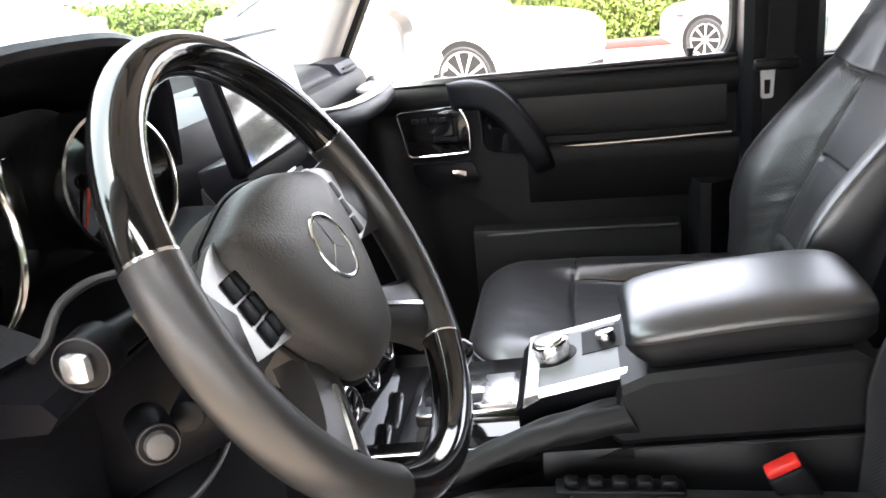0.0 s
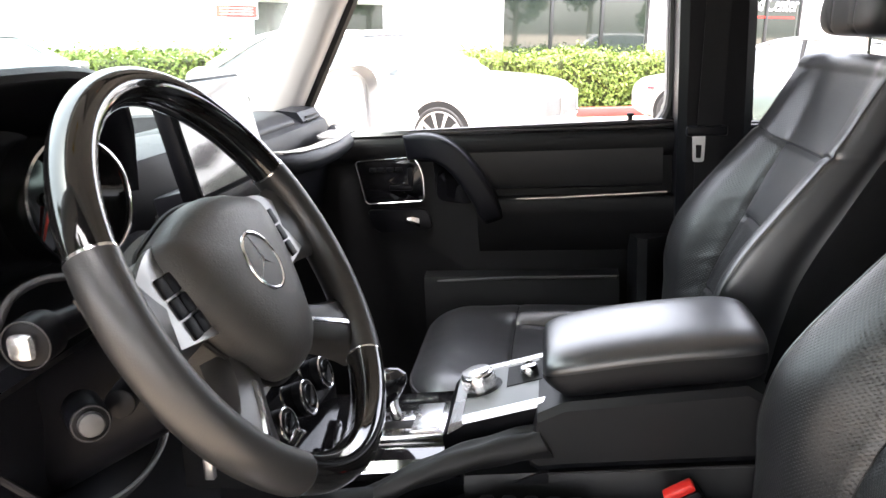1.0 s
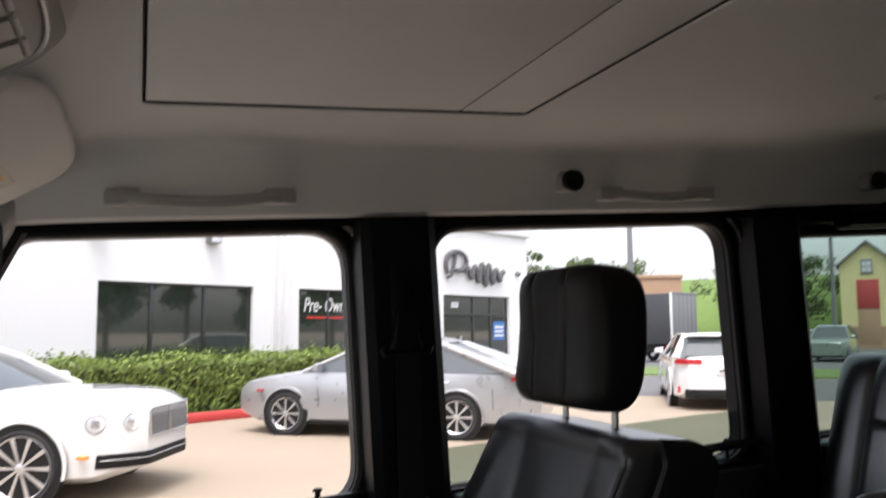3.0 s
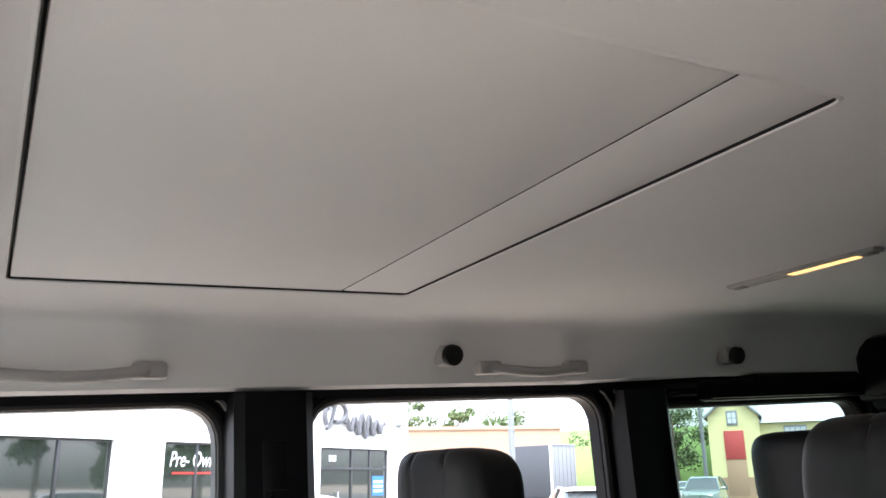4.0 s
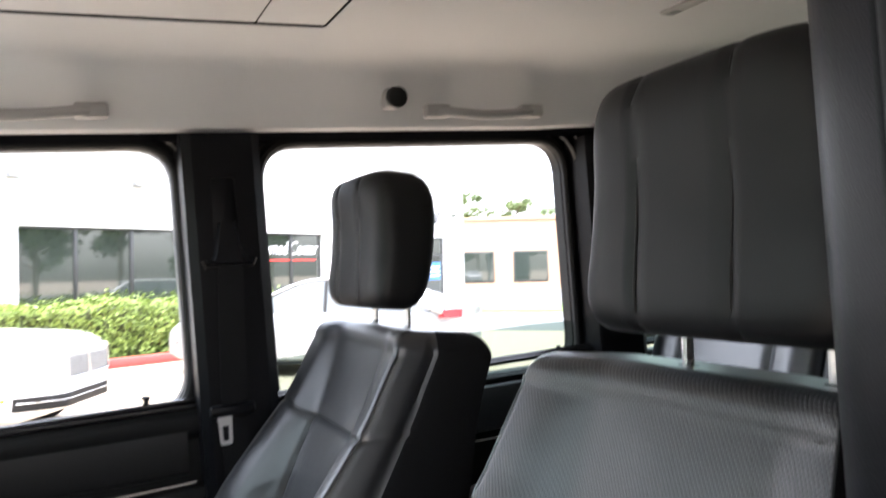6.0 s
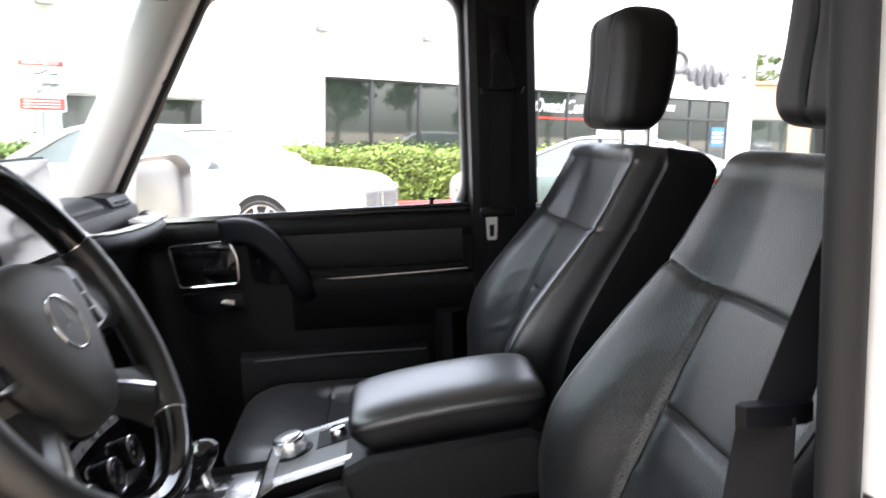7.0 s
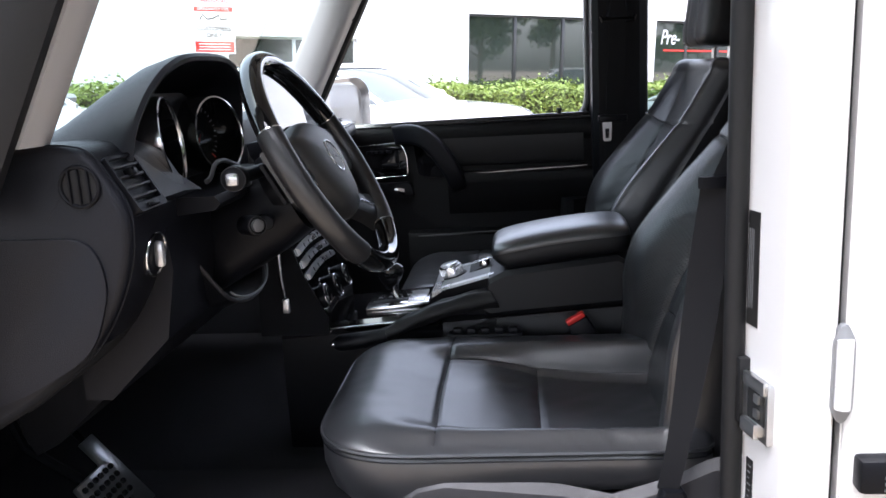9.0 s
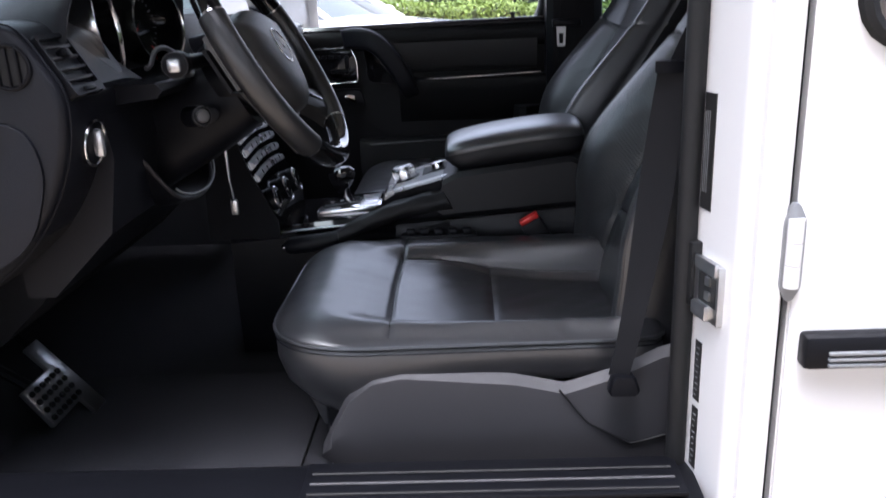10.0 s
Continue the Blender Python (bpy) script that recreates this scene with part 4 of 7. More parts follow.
# instrument hood: an arch that grows out of the dashboard
def hood():
    rows = []
    for t in (0, 0.2, 0.4, 0.6, 0.8, 0.95, 1.0):
        k = step(t, 0, 1.0)
        pts = []
        for j in range(33):
            a = math.pi * j / 32
            c, s = math.cos(a), math.sin(a)
            y = 0.552 - (0.205 - 0.010 * k) * math.copysign(abs(c) ** 0.62, c)
            z = 1.332 + (0.020 + 0.122 * k) * abs(s) ** 0.66
            x = -0.38 + t * (0.245 - 0.025 * (1 - abs(s)))
            y -= 0.060 * k * (1 - abs(s)) ** 1.4 * (1 if c > 0 else 0)
            pts.append((x, y, z))
        rows.append(pts)
    def shrink(r, ky, kz, dx):
        return [(p[0] + dx, 0.552 + (p[1] - 0.552) * ky, 1.332 + (p[2] - 1.332) * kz) for p in r]
    allr = rows + [shrink(rows[-1], 0.985, 0.965, 0.006), shrink(rows[-1], 0.965, 0.92, 0.004)] + [shrink(r, 0.955, 0.90, 0.0) for r in reversed(rows[2:])]
    return loft(allr, False, None, False)


cl = thing("instrument_cluster", "hooded instrument cluster with two chrome-ringed dials", "instrument cluster", at=pose(0.045, 0.040, -0.008))
part("hood", hood(), DASH, cl)
part("back_panel", prism(rounded([(0.375, 1.24), (0.73, 1.24), (0.73, 1.35), (0.64, 1.415), (0.46, 1.415), (0.375, 1.35)], 0.03, 4), "x", -0.235, -0.214), PLASTIC, cl)
part("lower_shelf", loft([[(x, y, z) for x, z in ((-0.24, 1.235), (-0.075, 1.252), (-0.066, 1.262), (-0.075, 1.272), (-0.24, 1.272))] for y in (0.362, 0.60, 0.80)]), PLASTIC, cl)
# edge and lip are black parts drawn grey, their sheen put into the colour
part("shelf_edge", tube([(-0.068, y, 1.268 + 0.022 * (abs(y - 0.58) / 0.22) ** 2) for y in np.linspace(0.40, 0.80, 14)], 0.0042, 8), GREYPL, cl)
part("surround_lip", tube(smooth_path([(-0.100, 0.545, 1.296), (-0.095, 0.520, 1.300), (-0.092, 0.490, 1.306), (-0.090, 0.457, 1.314), (-0.090, 0.424, 1.313), (-0.090, 0.410, 1.305), (-0.090, 0.400, 1.294), (-0.092, 0.385, 1.290)]), 0.0035, 10), DARKGREY, cl, "curved lip under the dials")
for gy, gz, turn in ((0.440, 1.347, 10), (0.640, 1.341, -16)):
    g = part("dial", disc((-0.2140, gy, gz), (1, 0, 0.12), 0.060, 0.006, 40), SCREEN, cl, "dark round dial with red needle")
    def hoop(rows, gy=gy, gz=gz):
        return loft([[Vector((-0.2100 + dx, gy, gz)) + Vector((-math.cos(q) * 0.12, math.sin(q), math.cos(q))) * r for q in (2 * math.pi * j / 48 for j in range(48))] for r, dx in rows], False)
    part("bezel", hoop(((0.0610, 0.047), (0.0615, 0.051), (0.063, 0.053), (0.0655, 0.052), (0.066, 0.044), (0.064, 0.0))), CHROME, g, "chrome bezel")
    part("tube", hoop(((0.058, 0.0), (0.0612, 0.048))), PIANO, g, "dark inner tube")
    for k in range(25):
        a = radians(-130 + 260 * k / 24)
        L = 0.008 if k % 3 == 0 else 0.0045
        p0 = Vector((-0.2065 - math.cos(a) * 0.007, gy + math.sin(a) * 0.053, gz + math.cos(a) * 0.053))
        p1 = Vector((-0.2065 - math.cos(a) * 0.006, gy + math.sin(a) * (0.053 - L), gz + math.cos(a) * (0.053 - L)))
        part("tick", tube([p0, p1], 0.0007, 4), GREYPL, g)
    part("needle", tube([(-0.2020, gy, gz), (-0.2000, gy - 0.022, gz - 0.047)], [0.0022, 0.0008], 6), REDMARK, g, "red needle")
    part("needle_hub", disc((-0.2060, gy, gz), (1, 0, 0), 0.007, 0.006, 16, 0.001), PLASTIC, g)
    sub = part("sub_dial", disc((-0.2080, gy + 0.03, gz - 0.036), (1, 0, 0.12), 0.016, 0.004, 24), SCREEN, g)
    part("needle", tube([(-0.2025, gy + 0.03, gz - 0.036), (-0.2025, gy + 0.04, gz - 0.044)], 0.0009, 5), REDMARK, sub)
    hub = Vector((-0.16, gy, gz))
    g.matrix_basis = Matrix.Translation(hub) @ Matrix.Rotation(radians(turn), 4, "Z") @ Matrix.Translation(-hub)
part("display", box(-0.2140, -0.2080, 0.535, 0.57, 1.285, 1.385, 0.002), SCREEN, cl, "dark narrow display")

# steering column, stalks and ignition
col = thing("steering_column", "black steering column shroud with stalks and ignition", "steering column", at=pose(0.062, 0, 0))
ax = Vector((-math.cos(radians(27)), 0, -math.sin(radians(27))))
c0 = Vector((0.043, 0.581, 1.278)) + ax * 0.075
rows = []
for t, w, h in ((0, 0.062, 0.055), (0.04, 0.066, 0.062), (0.10, 0.062, 0.066), (0.2, 0.058, 0.07)):
    c = c0 + ax * t
    up = Vector((-math.sin(radians(27)), 0, math.cos(radians(27))))
    rows.append([c + Vector((0, 1, 0)) * w * math.copysign(abs(math.cos(q)) ** 0.6, math.cos(q)) + up * (h * math.copysign(abs(math.sin(q)) ** 0.6, math.sin(q)) - 0.012) for q in (2 * math.pi * j / 24 for j in range(24))])
part("shroud", loft(rows), PLASTIC, col)
st = part("multi_stalk", tube([(-0.055, 0.53, 1.285), (-0.062, 0.47, 1.285), (-0.066, 0.43, 1.286)], [0.010, 0.011, 0.013], 14), PLASTIC, col, "black stalk with silver end")
part("stalk_head", disc((-0.066, 0.432, 1.286), (0.1, -1, 0), 0.0180, 0.024, 28, 0.004), PLASTIC, st)
part("head_ring", ring((-0.0636, 0.4085, 1.286), (0.1, -1, 0), 0.0172, 0.0006, 28), DARKGREY, st)
part("stalk_button", box(-0.0735, -0.0545, 0.400, 0.410, 1.2765, 1.2955, 0.005), SILVER, st, "silver push button")
part("tilt_switch", disc((-0.06, 0.525, 1.205), (0.3, -1, 0.1), 0.012, 0.05, 18, 0.002), PLASTIC, col)
ig = part("ignition_lock", disc((-0.074, 0.472, 1.209), (0.62, -0.75, 0.1), 0.0150, 0.044, 32, 0.003), PLASTIC, col, "round ignition lock")
part("lock_ring", ring((-0.045, 0.437, 1.214), (0.62, -0.75, 0.1), 0.0132, 0.0006, 32), DARKGREY, ig)
part("lock_face", disc((-0.046, 0.438, 1.214), (0.62, -0.75, 0.1), 0.0092, 0.007, 24, 0.002), mat("worn_grey_plastic", (0.06, 0.06, 0.062), 0.45), ig)
# knee panel below the column, with the curved pocket edge
part("knee_panel", loft([[(x, y, z) for x, z in ((-0.15, 1.24), (-0.145, 1.17), (-0.165, 1.07), (-0.26, 0.98), (-0.30, 0.98), (-0.30, 1.24))] for y in (0.361, 0.50, 0.81)]), DASH, col)
LIP = [(-0.160, 0.445, 1.180), (-0.144, 0.482, 1.125), (-0.132, 0.510, 1.089), (-0.126, 0.535, 1.073), (-0.118, 0.58, 1.065), (-0.115, 0.63, 1.068), (-0.118, 0.665, 1.080), (-0.125, 0.683, 1.104), (-0.132, 0.687, 1.139)]
LIP = smooth_path(LIP)
part("pocket_edge", tube(LIP, 0.0034, 8), DARKGREY, col, "curved plastic pocket lip")
part("pocket_edge", tube([(x + 0.006, y, z + 0.007) for x, y, z in LIP[10:]], 0.0018, 8), GREYPL, col)
part("pocket_wall", loft([[(x, y, z), (x - 0.035, y, z - 0.012), (x - 0.04, y, z + 0.02)] for x, y, z in LIP]), PLASTIC, col)
key = thing("key_strap", "key chain hanging from the ignition", "key chain", at=pose(0.042, 0.058, -0.002))
part("chain", tube([(-0.085, 0.655, 1.125), (-0.087, 0.665, 1.06), (-0.085, 0.672, 1.02)], 0.0035, 8), CHROME, key)
part("tag", box(-0.091, -0.079, 0.668, 0.678, 0.995, 1.022, 0.002), SILVER, key)

# centre screen
sc = thing("centre_screen", "upright colour display on the dashboard", "display", at=pose(0.045, 0.050, 0))
tilt = Matrix.Translation((-0.116, 0.893, 1.370)) @ Matrix.Rotation(radians(-12), 4, "Y")
part("housing", box(-0.022, 0.0, -0.123, 0.123, -0.074, 0.072, 0.006, 2, tilt), PLASTIC, sc)
part("screen", box(0.0, 0.004, -0.116, 0.116, -0.066, 0.066, 0.001, 1, tilt), SCREEN, sc, "glossy dark screen")
part("screen_foot", box(-0.07, -0.012, -0.10, 0.10, -0.10, -0.055, 0.005, 2, tilt), PLASTIC, sc)

# ---- centre stack and console ----
cs = thing("centre_stack", "gloss black centre stack with vents, dials and controls", "centre stack", at=pose(0.036, 0.03, -0.018))
part("face", loft([[(x, y, z) for x, z in ((-0.16, 1.30), (-0.145, 1.28), (-0.075, 1.06), (-0.03, 0.965), (-0.03, 0.93), (-0.17, 0.93))] for y in (0.818, 0.823, 1.062, 1.067)]), PIANO, cs)
# added dark sheet keeps sky glare off the stack's side, as if shaded
part("side_shade", prism([(-0.16, 1.30), (-0.145, 1.28), (-0.075, 1.06), (-0.03, 0.965), (-0.03, 0.93), (-0.17, 0.93)], "y", 0.811, 0.8175), CLOTHBACK, cs)
slope = Vector((0.07, 0, -0.22)).normalized()
nrm = Vector((0.22, 0, 0.07)).normalized()
def onstack(y, s, out=0.0):
    return Vector((-0.145, y, 1.28)) + slope * s + nrm * out
for vy in (0.865, 1.015):
    f = part("air_vent", loft([[onstack(vy + a, 0.02 + b, 0.004 + o) for a, b in ((-0.062, 0), (0.062, 0), (0.062, 0.055), (-0.062, 0.055))] for o in (-0.006, 0.002)]), PLASTIC, cs, "slatted centre air vent")
    for k in range(4):
        part("vent_slat", loft([[onstack(vy + a, 0.026 + 0.012 * k + b, 0.006) for b in (0, 0.004)] + [onstack(vy + a, 0.026 + 0.012 * k + b, 0.014) for b in (0.003, 0.001)] for a in (-0.058, 0.058)]), SILVER, f)
for k in range(4):
    part("button_bar", loft([[onstack(a, 0.150 + 0.027 * k + b + 0.006 * ((a - 0.942) / 0.11) ** 2, o) for b, o in ((0, 0.0), (0.004, 0.008), (0.013, 0.009), (0.017, 0.0))] for a in np.linspace(0.832, 1.052, 9)]), SILVER, cs, "curved silver button bar")
    for q in range(5):
        part("button_gap", loft([[onstack(0.868 + 0.037 * q + i, 0.151 + 0.027 * k + j, 0.0098) for i, j in ((-0.0008, 0.004), (0.0008, 0.004), (0.0008, 0.013), (-0.0008, 0.013))], [onstack(0.868 + 0.037 * q + i, 0.151 + 0.027 * k + j, 0.008) for i, j in ((-0.0008, 0.004), (0.0008, 0.004), (0.0008, 0.013), (-0.0008, 0.013))]]), RUBBER, cs)
for ky in (0.852, 0.942, 1.032):
    kn = part("climate_dial", disc(onstack(ky, 0.300), nrm, 0.026, 0.022, 30, 0.003), PLASTIC, cs, "round climate dial with chrome ring")
    part("dial_ring", ring(onstack(ky, 0.300, 0.021), nrm, 0.025, 0.0022, 30), CHROME, kn)
    part("dial_face", disc(onstack(ky, 0.300, 0.018), nrm, 0.019, 0.007, 24, 0.001), SCREEN, kn)

con = thing("centre_console", "black centre console with gloss trim and selector", "centre console", at=pose(0.035, 0.012, 0.008))
CY = 0.972                    # middle of the console's deck
part("base", loft([[(x, y, z) for y, z in ((CY - 0.105, 0.64), (CY - 0.11, 0.84), (CY - 0.105, 0.895), (CY - 0.095, 0.905), (CY + 0.095, 0.905), (CY + 0.105, 0.895), (CY + 0.11, 0.84), (CY + 0.105, 0.64))] for x in (-0.14, 0.31)]), PLASTIC, con)
part("gloss_deck", loft([[(x, y, z + (x + 0.1) * 0.075) for y, z in ((CY - 0.112, 0.888), (CY - 0.114, 0.905), (CY - 0.104, 0.913), (CY + 0.104, 0.913), (CY + 0.114, 0.905), (CY + 0.112, 0.888))] for x in (-0.135, -0.13, 0.19, 0.195)]), PIANO, con, "gloss black deck")
part("deck_strip", tube([(-0.12, CY - 0.114, 0.900), (0.19, CY - 0.114, 0.924)], 0.0022, 8), CHROME, con)
GPM = Matrix.Translation((0.100, CY - 0.005, 0.930)) @ Matrix.Rotation(radians(-5), 4, "Y")
gp = part("selector_plate", box(-0.068, 0.068, -0.052, 0.052, -0.004, 0.008, 0.003, 2, GPM), CHROME, con, "bright metal selector plate")
part("selector_slot", box(-0.058, 0.03, -0.03, -0.005, 0.002, 0.0095, 0.002, 2, GPM), RUBBER, gp)
part("selector_cover", box(0.02, 0.06, -0.042, 0.042, 0.003, 0.0105, 0.002, 2, GPM), SILVER, gp)
for k in range(4):
    part("gear_mark", box(-0.05 + 0.022 * k, -0.042 + 0.022 * k, 0.012, 0.022, 0.0075, 0.009, 0.0, 1, GPM), LABELBLK, gp)
sel = part("gear_selector", tube([(0.095, CY, 0.93), (0.087, CY, 0.955), (0.085, CY, 0.980)], [0.011, 0.009, 0.012], 14), CHROME, con, "gear selector with black leather knob")
part("knob", loft([[Vector((0.081 + r * math.cos(q), CY + r * 0.75 * math.sin(q), 0.968 + h + 0.12 * r * math.cos(q))) for q in (2 * math.pi * j / 24 for j in range(24))] for r, h in ((0.011, -0.01), (0.016, 0.0), (0.024, 0.012), (0.029, 0.026), (0.028, 0.036), (0.018, 0.044), (0.004, 0.046))]), PIANO, sel)
part("lid_handle", tube(smooth_path([(-0.060, 0.856, 0.900), (-0.050, 0.855, 0.915), (-0.028, 0.857, 0.955), (-0.014, 0.860, 0.974)]), 0.0085, 10, False, None, 0.5), CHROME, con, "bright lid catch")
# controller tray
def tray_z(x):
    return 0.972 + (x - 0.186) * 0.26
tr = part("controller_tray", loft([[(x, y, z) for x, z in ((0.172, 0.92), (0.170, 0.955), (0.182, 0.969), (0.322, tray_z(0.322)), (0.326, 0.92))] for y in (CY - 0.084, CY - 0.078, CY + 0.078, CY + 0.084)]), PLASTIC, con)
for sd in (-1, 1):
    part("tray_trim", loft([[(x, CY + sd * 0.076 + dy, tray_z(x) + dz) for dy, dz in ((-0.010, -0.002), (-0.008, 0.003), (0.006, 0.0035), (0.012, -0.010))] for x in (0.184, 0.19, 0.315, 0.32)]), SILVER, con, "silver tray edge")
part("tray_top", loft([[(x, y, tray_z(x) + 0.0016) for y in (CY - 0.066, CY + 0.066)] + [(x, y, tray_z(x) - 0.004) for y in (CY + 0.066, CY - 0.066)] for x in (0.196, 0.318)]), GREYPL, con, "grey textured tray top")
part("tray_trim", loft([[(0.184 + dx, y, tray_z(0.184 + dx) + dz) for dx, dz in ((-0.008, -0.012), (-0.004, 0.003), (0.012, 0.004), (0.014, -0.004))] for y in (CY - 0.086, CY - 0.07, CY + 0.07, CY + 0.086)]), SILVER, con, "silver tray edge")
KN = Vector((0.215, CY + 0.012, tray_z(0.215)))
part("knob_base", disc(KN - Vector((-0.0006, 0, 0.0004)), (-0.25, 0, 1), 0.031, 0.0035, 40, 0.001), PLASTIC, con)
kn = part("controller_knob", disc(KN, (-0.25, 0, 1), 0.0240, 0.026, 40, 0.004), CHROME, con, "knurled silver rotary controller")
part("knob_top", disc(KN + Vector((-0.0063, 0, 0.0253)), (-0.25, 0, 1), 0.020, 0.003, 32, 0.001), SILVER, kn)
for k in range(40):
    a = 2 * math.pi * k / 40
    c = KN + Vector((math.cos(a) * 0.97, math.sin(a), math.cos(a) * 0.24)) * 0.0240
    part("rib", tube([c + Vector((-0.001, 0, 0.005)), c + Vector((-0.005, 0, 0.021))], 0.0009, 4), CHROME, kn)
part("tray_well", loft([[(x, CY + y, tray_z(x) + 0.003) for y in (-0.008, 0.058)] + [(x, CY + y, tray_z(x) - 0.01) for y in (0.058, -0.008)] for x in (0.252, 0.318)]), RUBBER, con)
part("coin_knob", disc((0.285, CY + 0.02, tray_z(0.285)), (-0.25, 0, 1), 0.013, 0.016, 20, 0.003), CHROME, con)
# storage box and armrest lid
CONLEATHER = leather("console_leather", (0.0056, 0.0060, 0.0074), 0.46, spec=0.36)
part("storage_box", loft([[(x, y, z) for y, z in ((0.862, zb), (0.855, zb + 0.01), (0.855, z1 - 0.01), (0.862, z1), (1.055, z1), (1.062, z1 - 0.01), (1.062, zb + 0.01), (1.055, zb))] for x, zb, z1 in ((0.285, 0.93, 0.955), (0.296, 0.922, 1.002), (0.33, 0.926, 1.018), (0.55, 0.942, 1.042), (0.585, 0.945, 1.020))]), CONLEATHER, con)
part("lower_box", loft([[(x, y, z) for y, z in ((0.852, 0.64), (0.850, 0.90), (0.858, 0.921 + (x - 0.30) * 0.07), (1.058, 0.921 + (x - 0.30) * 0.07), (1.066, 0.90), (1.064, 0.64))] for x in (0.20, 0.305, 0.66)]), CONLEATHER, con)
def armrest():
    def fn(u, q):
        x = 0.303 + 0.276 * u
        e = max(0.0, 1 - abs(2 * u - 1) ** 6) ** (1 / 2.6)
        z0 = 1.037 + 0.034 * u + 0.006 * math.sin(math.pi * u)
        w = 0.096 * (0.72 + 0.28 * e)
        y, z = superloop(q, w, 0.032 * (0.40 + 0.60 * e), 0.037 * (0.45 + 0.55 * e), 4.4)
        y *= 1 - 0.020 * bump1(z, 0.006, 0.0026) - (0.10 if z < 0 else 0.0) * (z / 0.037) ** 2
        z += 0.0 if z < 0 else 0.005 * (1 - (y / 0.1) ** 2)
        if z < 0 and u < 0.12:
            x += 0.05 * (0.12 - u) / 0.12 * (-z / 0.037)
        return (x, 0.96 + y, z0 + z)
    return grid_solid(fn, 80, 120)
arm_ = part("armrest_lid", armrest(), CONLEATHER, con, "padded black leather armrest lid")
# paler, glossier leather on top paints in the light falling there; sides stay darker
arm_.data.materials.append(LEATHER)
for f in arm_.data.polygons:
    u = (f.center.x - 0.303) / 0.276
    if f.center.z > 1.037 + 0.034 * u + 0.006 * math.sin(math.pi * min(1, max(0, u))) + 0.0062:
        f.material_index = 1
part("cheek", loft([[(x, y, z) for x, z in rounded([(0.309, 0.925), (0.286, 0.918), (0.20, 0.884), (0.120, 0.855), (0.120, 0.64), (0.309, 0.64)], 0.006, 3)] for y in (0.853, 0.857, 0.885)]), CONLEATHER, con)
part("box_seam", tube([(0.31, 0.8515, 0.9225), (0.45, 0.8515, 0.9325), (0.655, 0.8515, 0.9465)], 0.0013, 6), DARKGREY, con)
# handbrake with its leather boot
hb = thing("handbrake", "handbrake lever in a folded black leather boot", "handbrake", at=pose(0.050, 0.004, 0.010))
rows = []
for t in np.linspace(0, 1, 60):
    x, yc, zc = 0.060 + 0.232 * t, 0.829 + 0.046 * t, 0.897 + 0.064 * t + 0.012 * math.sin(math.pi * t)
    w = 0.015 + 0.009 * t
    h = 0.014 + 0.004 * t
    rows.append([(x - 0.010 * math.sin(q) * t, yc + w * math.cos(q) * (1 + 0.05 * math.sin(2 * q + 5 * t)), zc + h * math.sin(q) * (1 + (0.05 + 0.09 * t) * math.sin(6 * q + 1.5 * t)) + 0.0012 * math.sin(t * 21 + 2 * q)) for q in (2 * math.pi * j / 48 for j in range(48))])
part("boot", loft(rows), mat("soft_matt_leather", (0.009, 0.009, 0.010), 0.55, bump=0.3, bump_scale=60, spec=0.35), hb, "long soft leather boot")
part("grip", tube([(-0.03, 0.822, 0.887), (-0.02, 0.822, 0.889), (0.03, 0.824, 0.894), (0.075, 0.828, 0.90)], [0.011, 0.0165, 0.017, 0.015], 18), DASH, hb)
part("release_button", disc((-0.03, 0.822, 0.887), (-1, 0, -0.05), 0.007, 0.008, 14, 0.002), CHROME, hb)

# ---- far front door: trim panel ----
fd = thing("door_1", "black trimmed passenger door, closed, with grab handle", "car door", kind="structure", at=pose(0.025, -0.01, 0.010))
Y0 = 1.705
part("lower_panel", prism(rounded([(-0.30, 0.62), (0.60, 0.62), (0.60, 1.245), (-0.30, 1.255)], 0.01), "y", Y0 + 0.012, Y0 + 0.055, 0.002), DOORTRIM, fd)
PADTRIM = leather("matt_door_leather", (0.0046, 0.0049, 0.0058), 0.52, spec=0.45)
part("upper_pad", loft([[(x, y, z) for y, z in ((Y0 + 0.02, 1.128), (Y0 + 0.002, 1.137), (Y0 - 0.004, 1.15), (Y0 - 0.004, 1.222), (Y0 + 0.004, 1.233), (Y0 + 0.02, 1.236))] for x in (0.13, 0.138, 0.558, 0.566)]), PADTRIM, fd)
part("sill_top", loft([[(x, y, z) for y, z in rounded([(Y0 + 0.014, 1.196), (Y0 - 0.004, 1.212), (Y0 - 0.008, 1.240), (Y0 + 0.004, 1.258), (Y0 + 0.03, 1.2625), (Y0 + 0.062, 1.2625), (Y0 + 0.062, 1.20)], [0.002, 0.012, 0.012, 0.012, 0.01, 0, 0], 4)] for x in (-0.29, 0.60)]), DOORTRIM, fd)
part("trim_strip", tube([(0.19, Y0 - 0.006, 1.110), (0.35, Y0 - 0.012, 1.115), (0.575, Y0 - 0.010, 1.122)], 0.0035, 8), CHROME, fd, "thin bright trim strip")
part("arm_shelf", loft([[(x, y, z) for y, z in rounded([(Y0 + 0.015, 1.118), (Y0 - 0.016, 1.114), (Y0 - 0.020, 1.09), (Y0 - 0.006, 1.03), (Y0 + 0.014, 0.985)], [0, 0.010, 0.02, 0.03, 0], 5)] for x in (0.165, 0.19, 0.58, 0.595)]), DOORTRIM, fd)
ga = [(0.010, 1.232), (0.050, 1.238), (0.092, 1.230), (0.126, 1.205), (0.158, 1.162), (0.183, 1.118), (0.197, 1.082), (0.203, 1.062)]
ga = [(p.x, p.y) for p in smooth_path([(x, z, 0) for x, z in ga], 2)]
GAW = [0.028, 0.028, 0.028, 0.027, 0.026, 0.026, 0.024, 0.020]
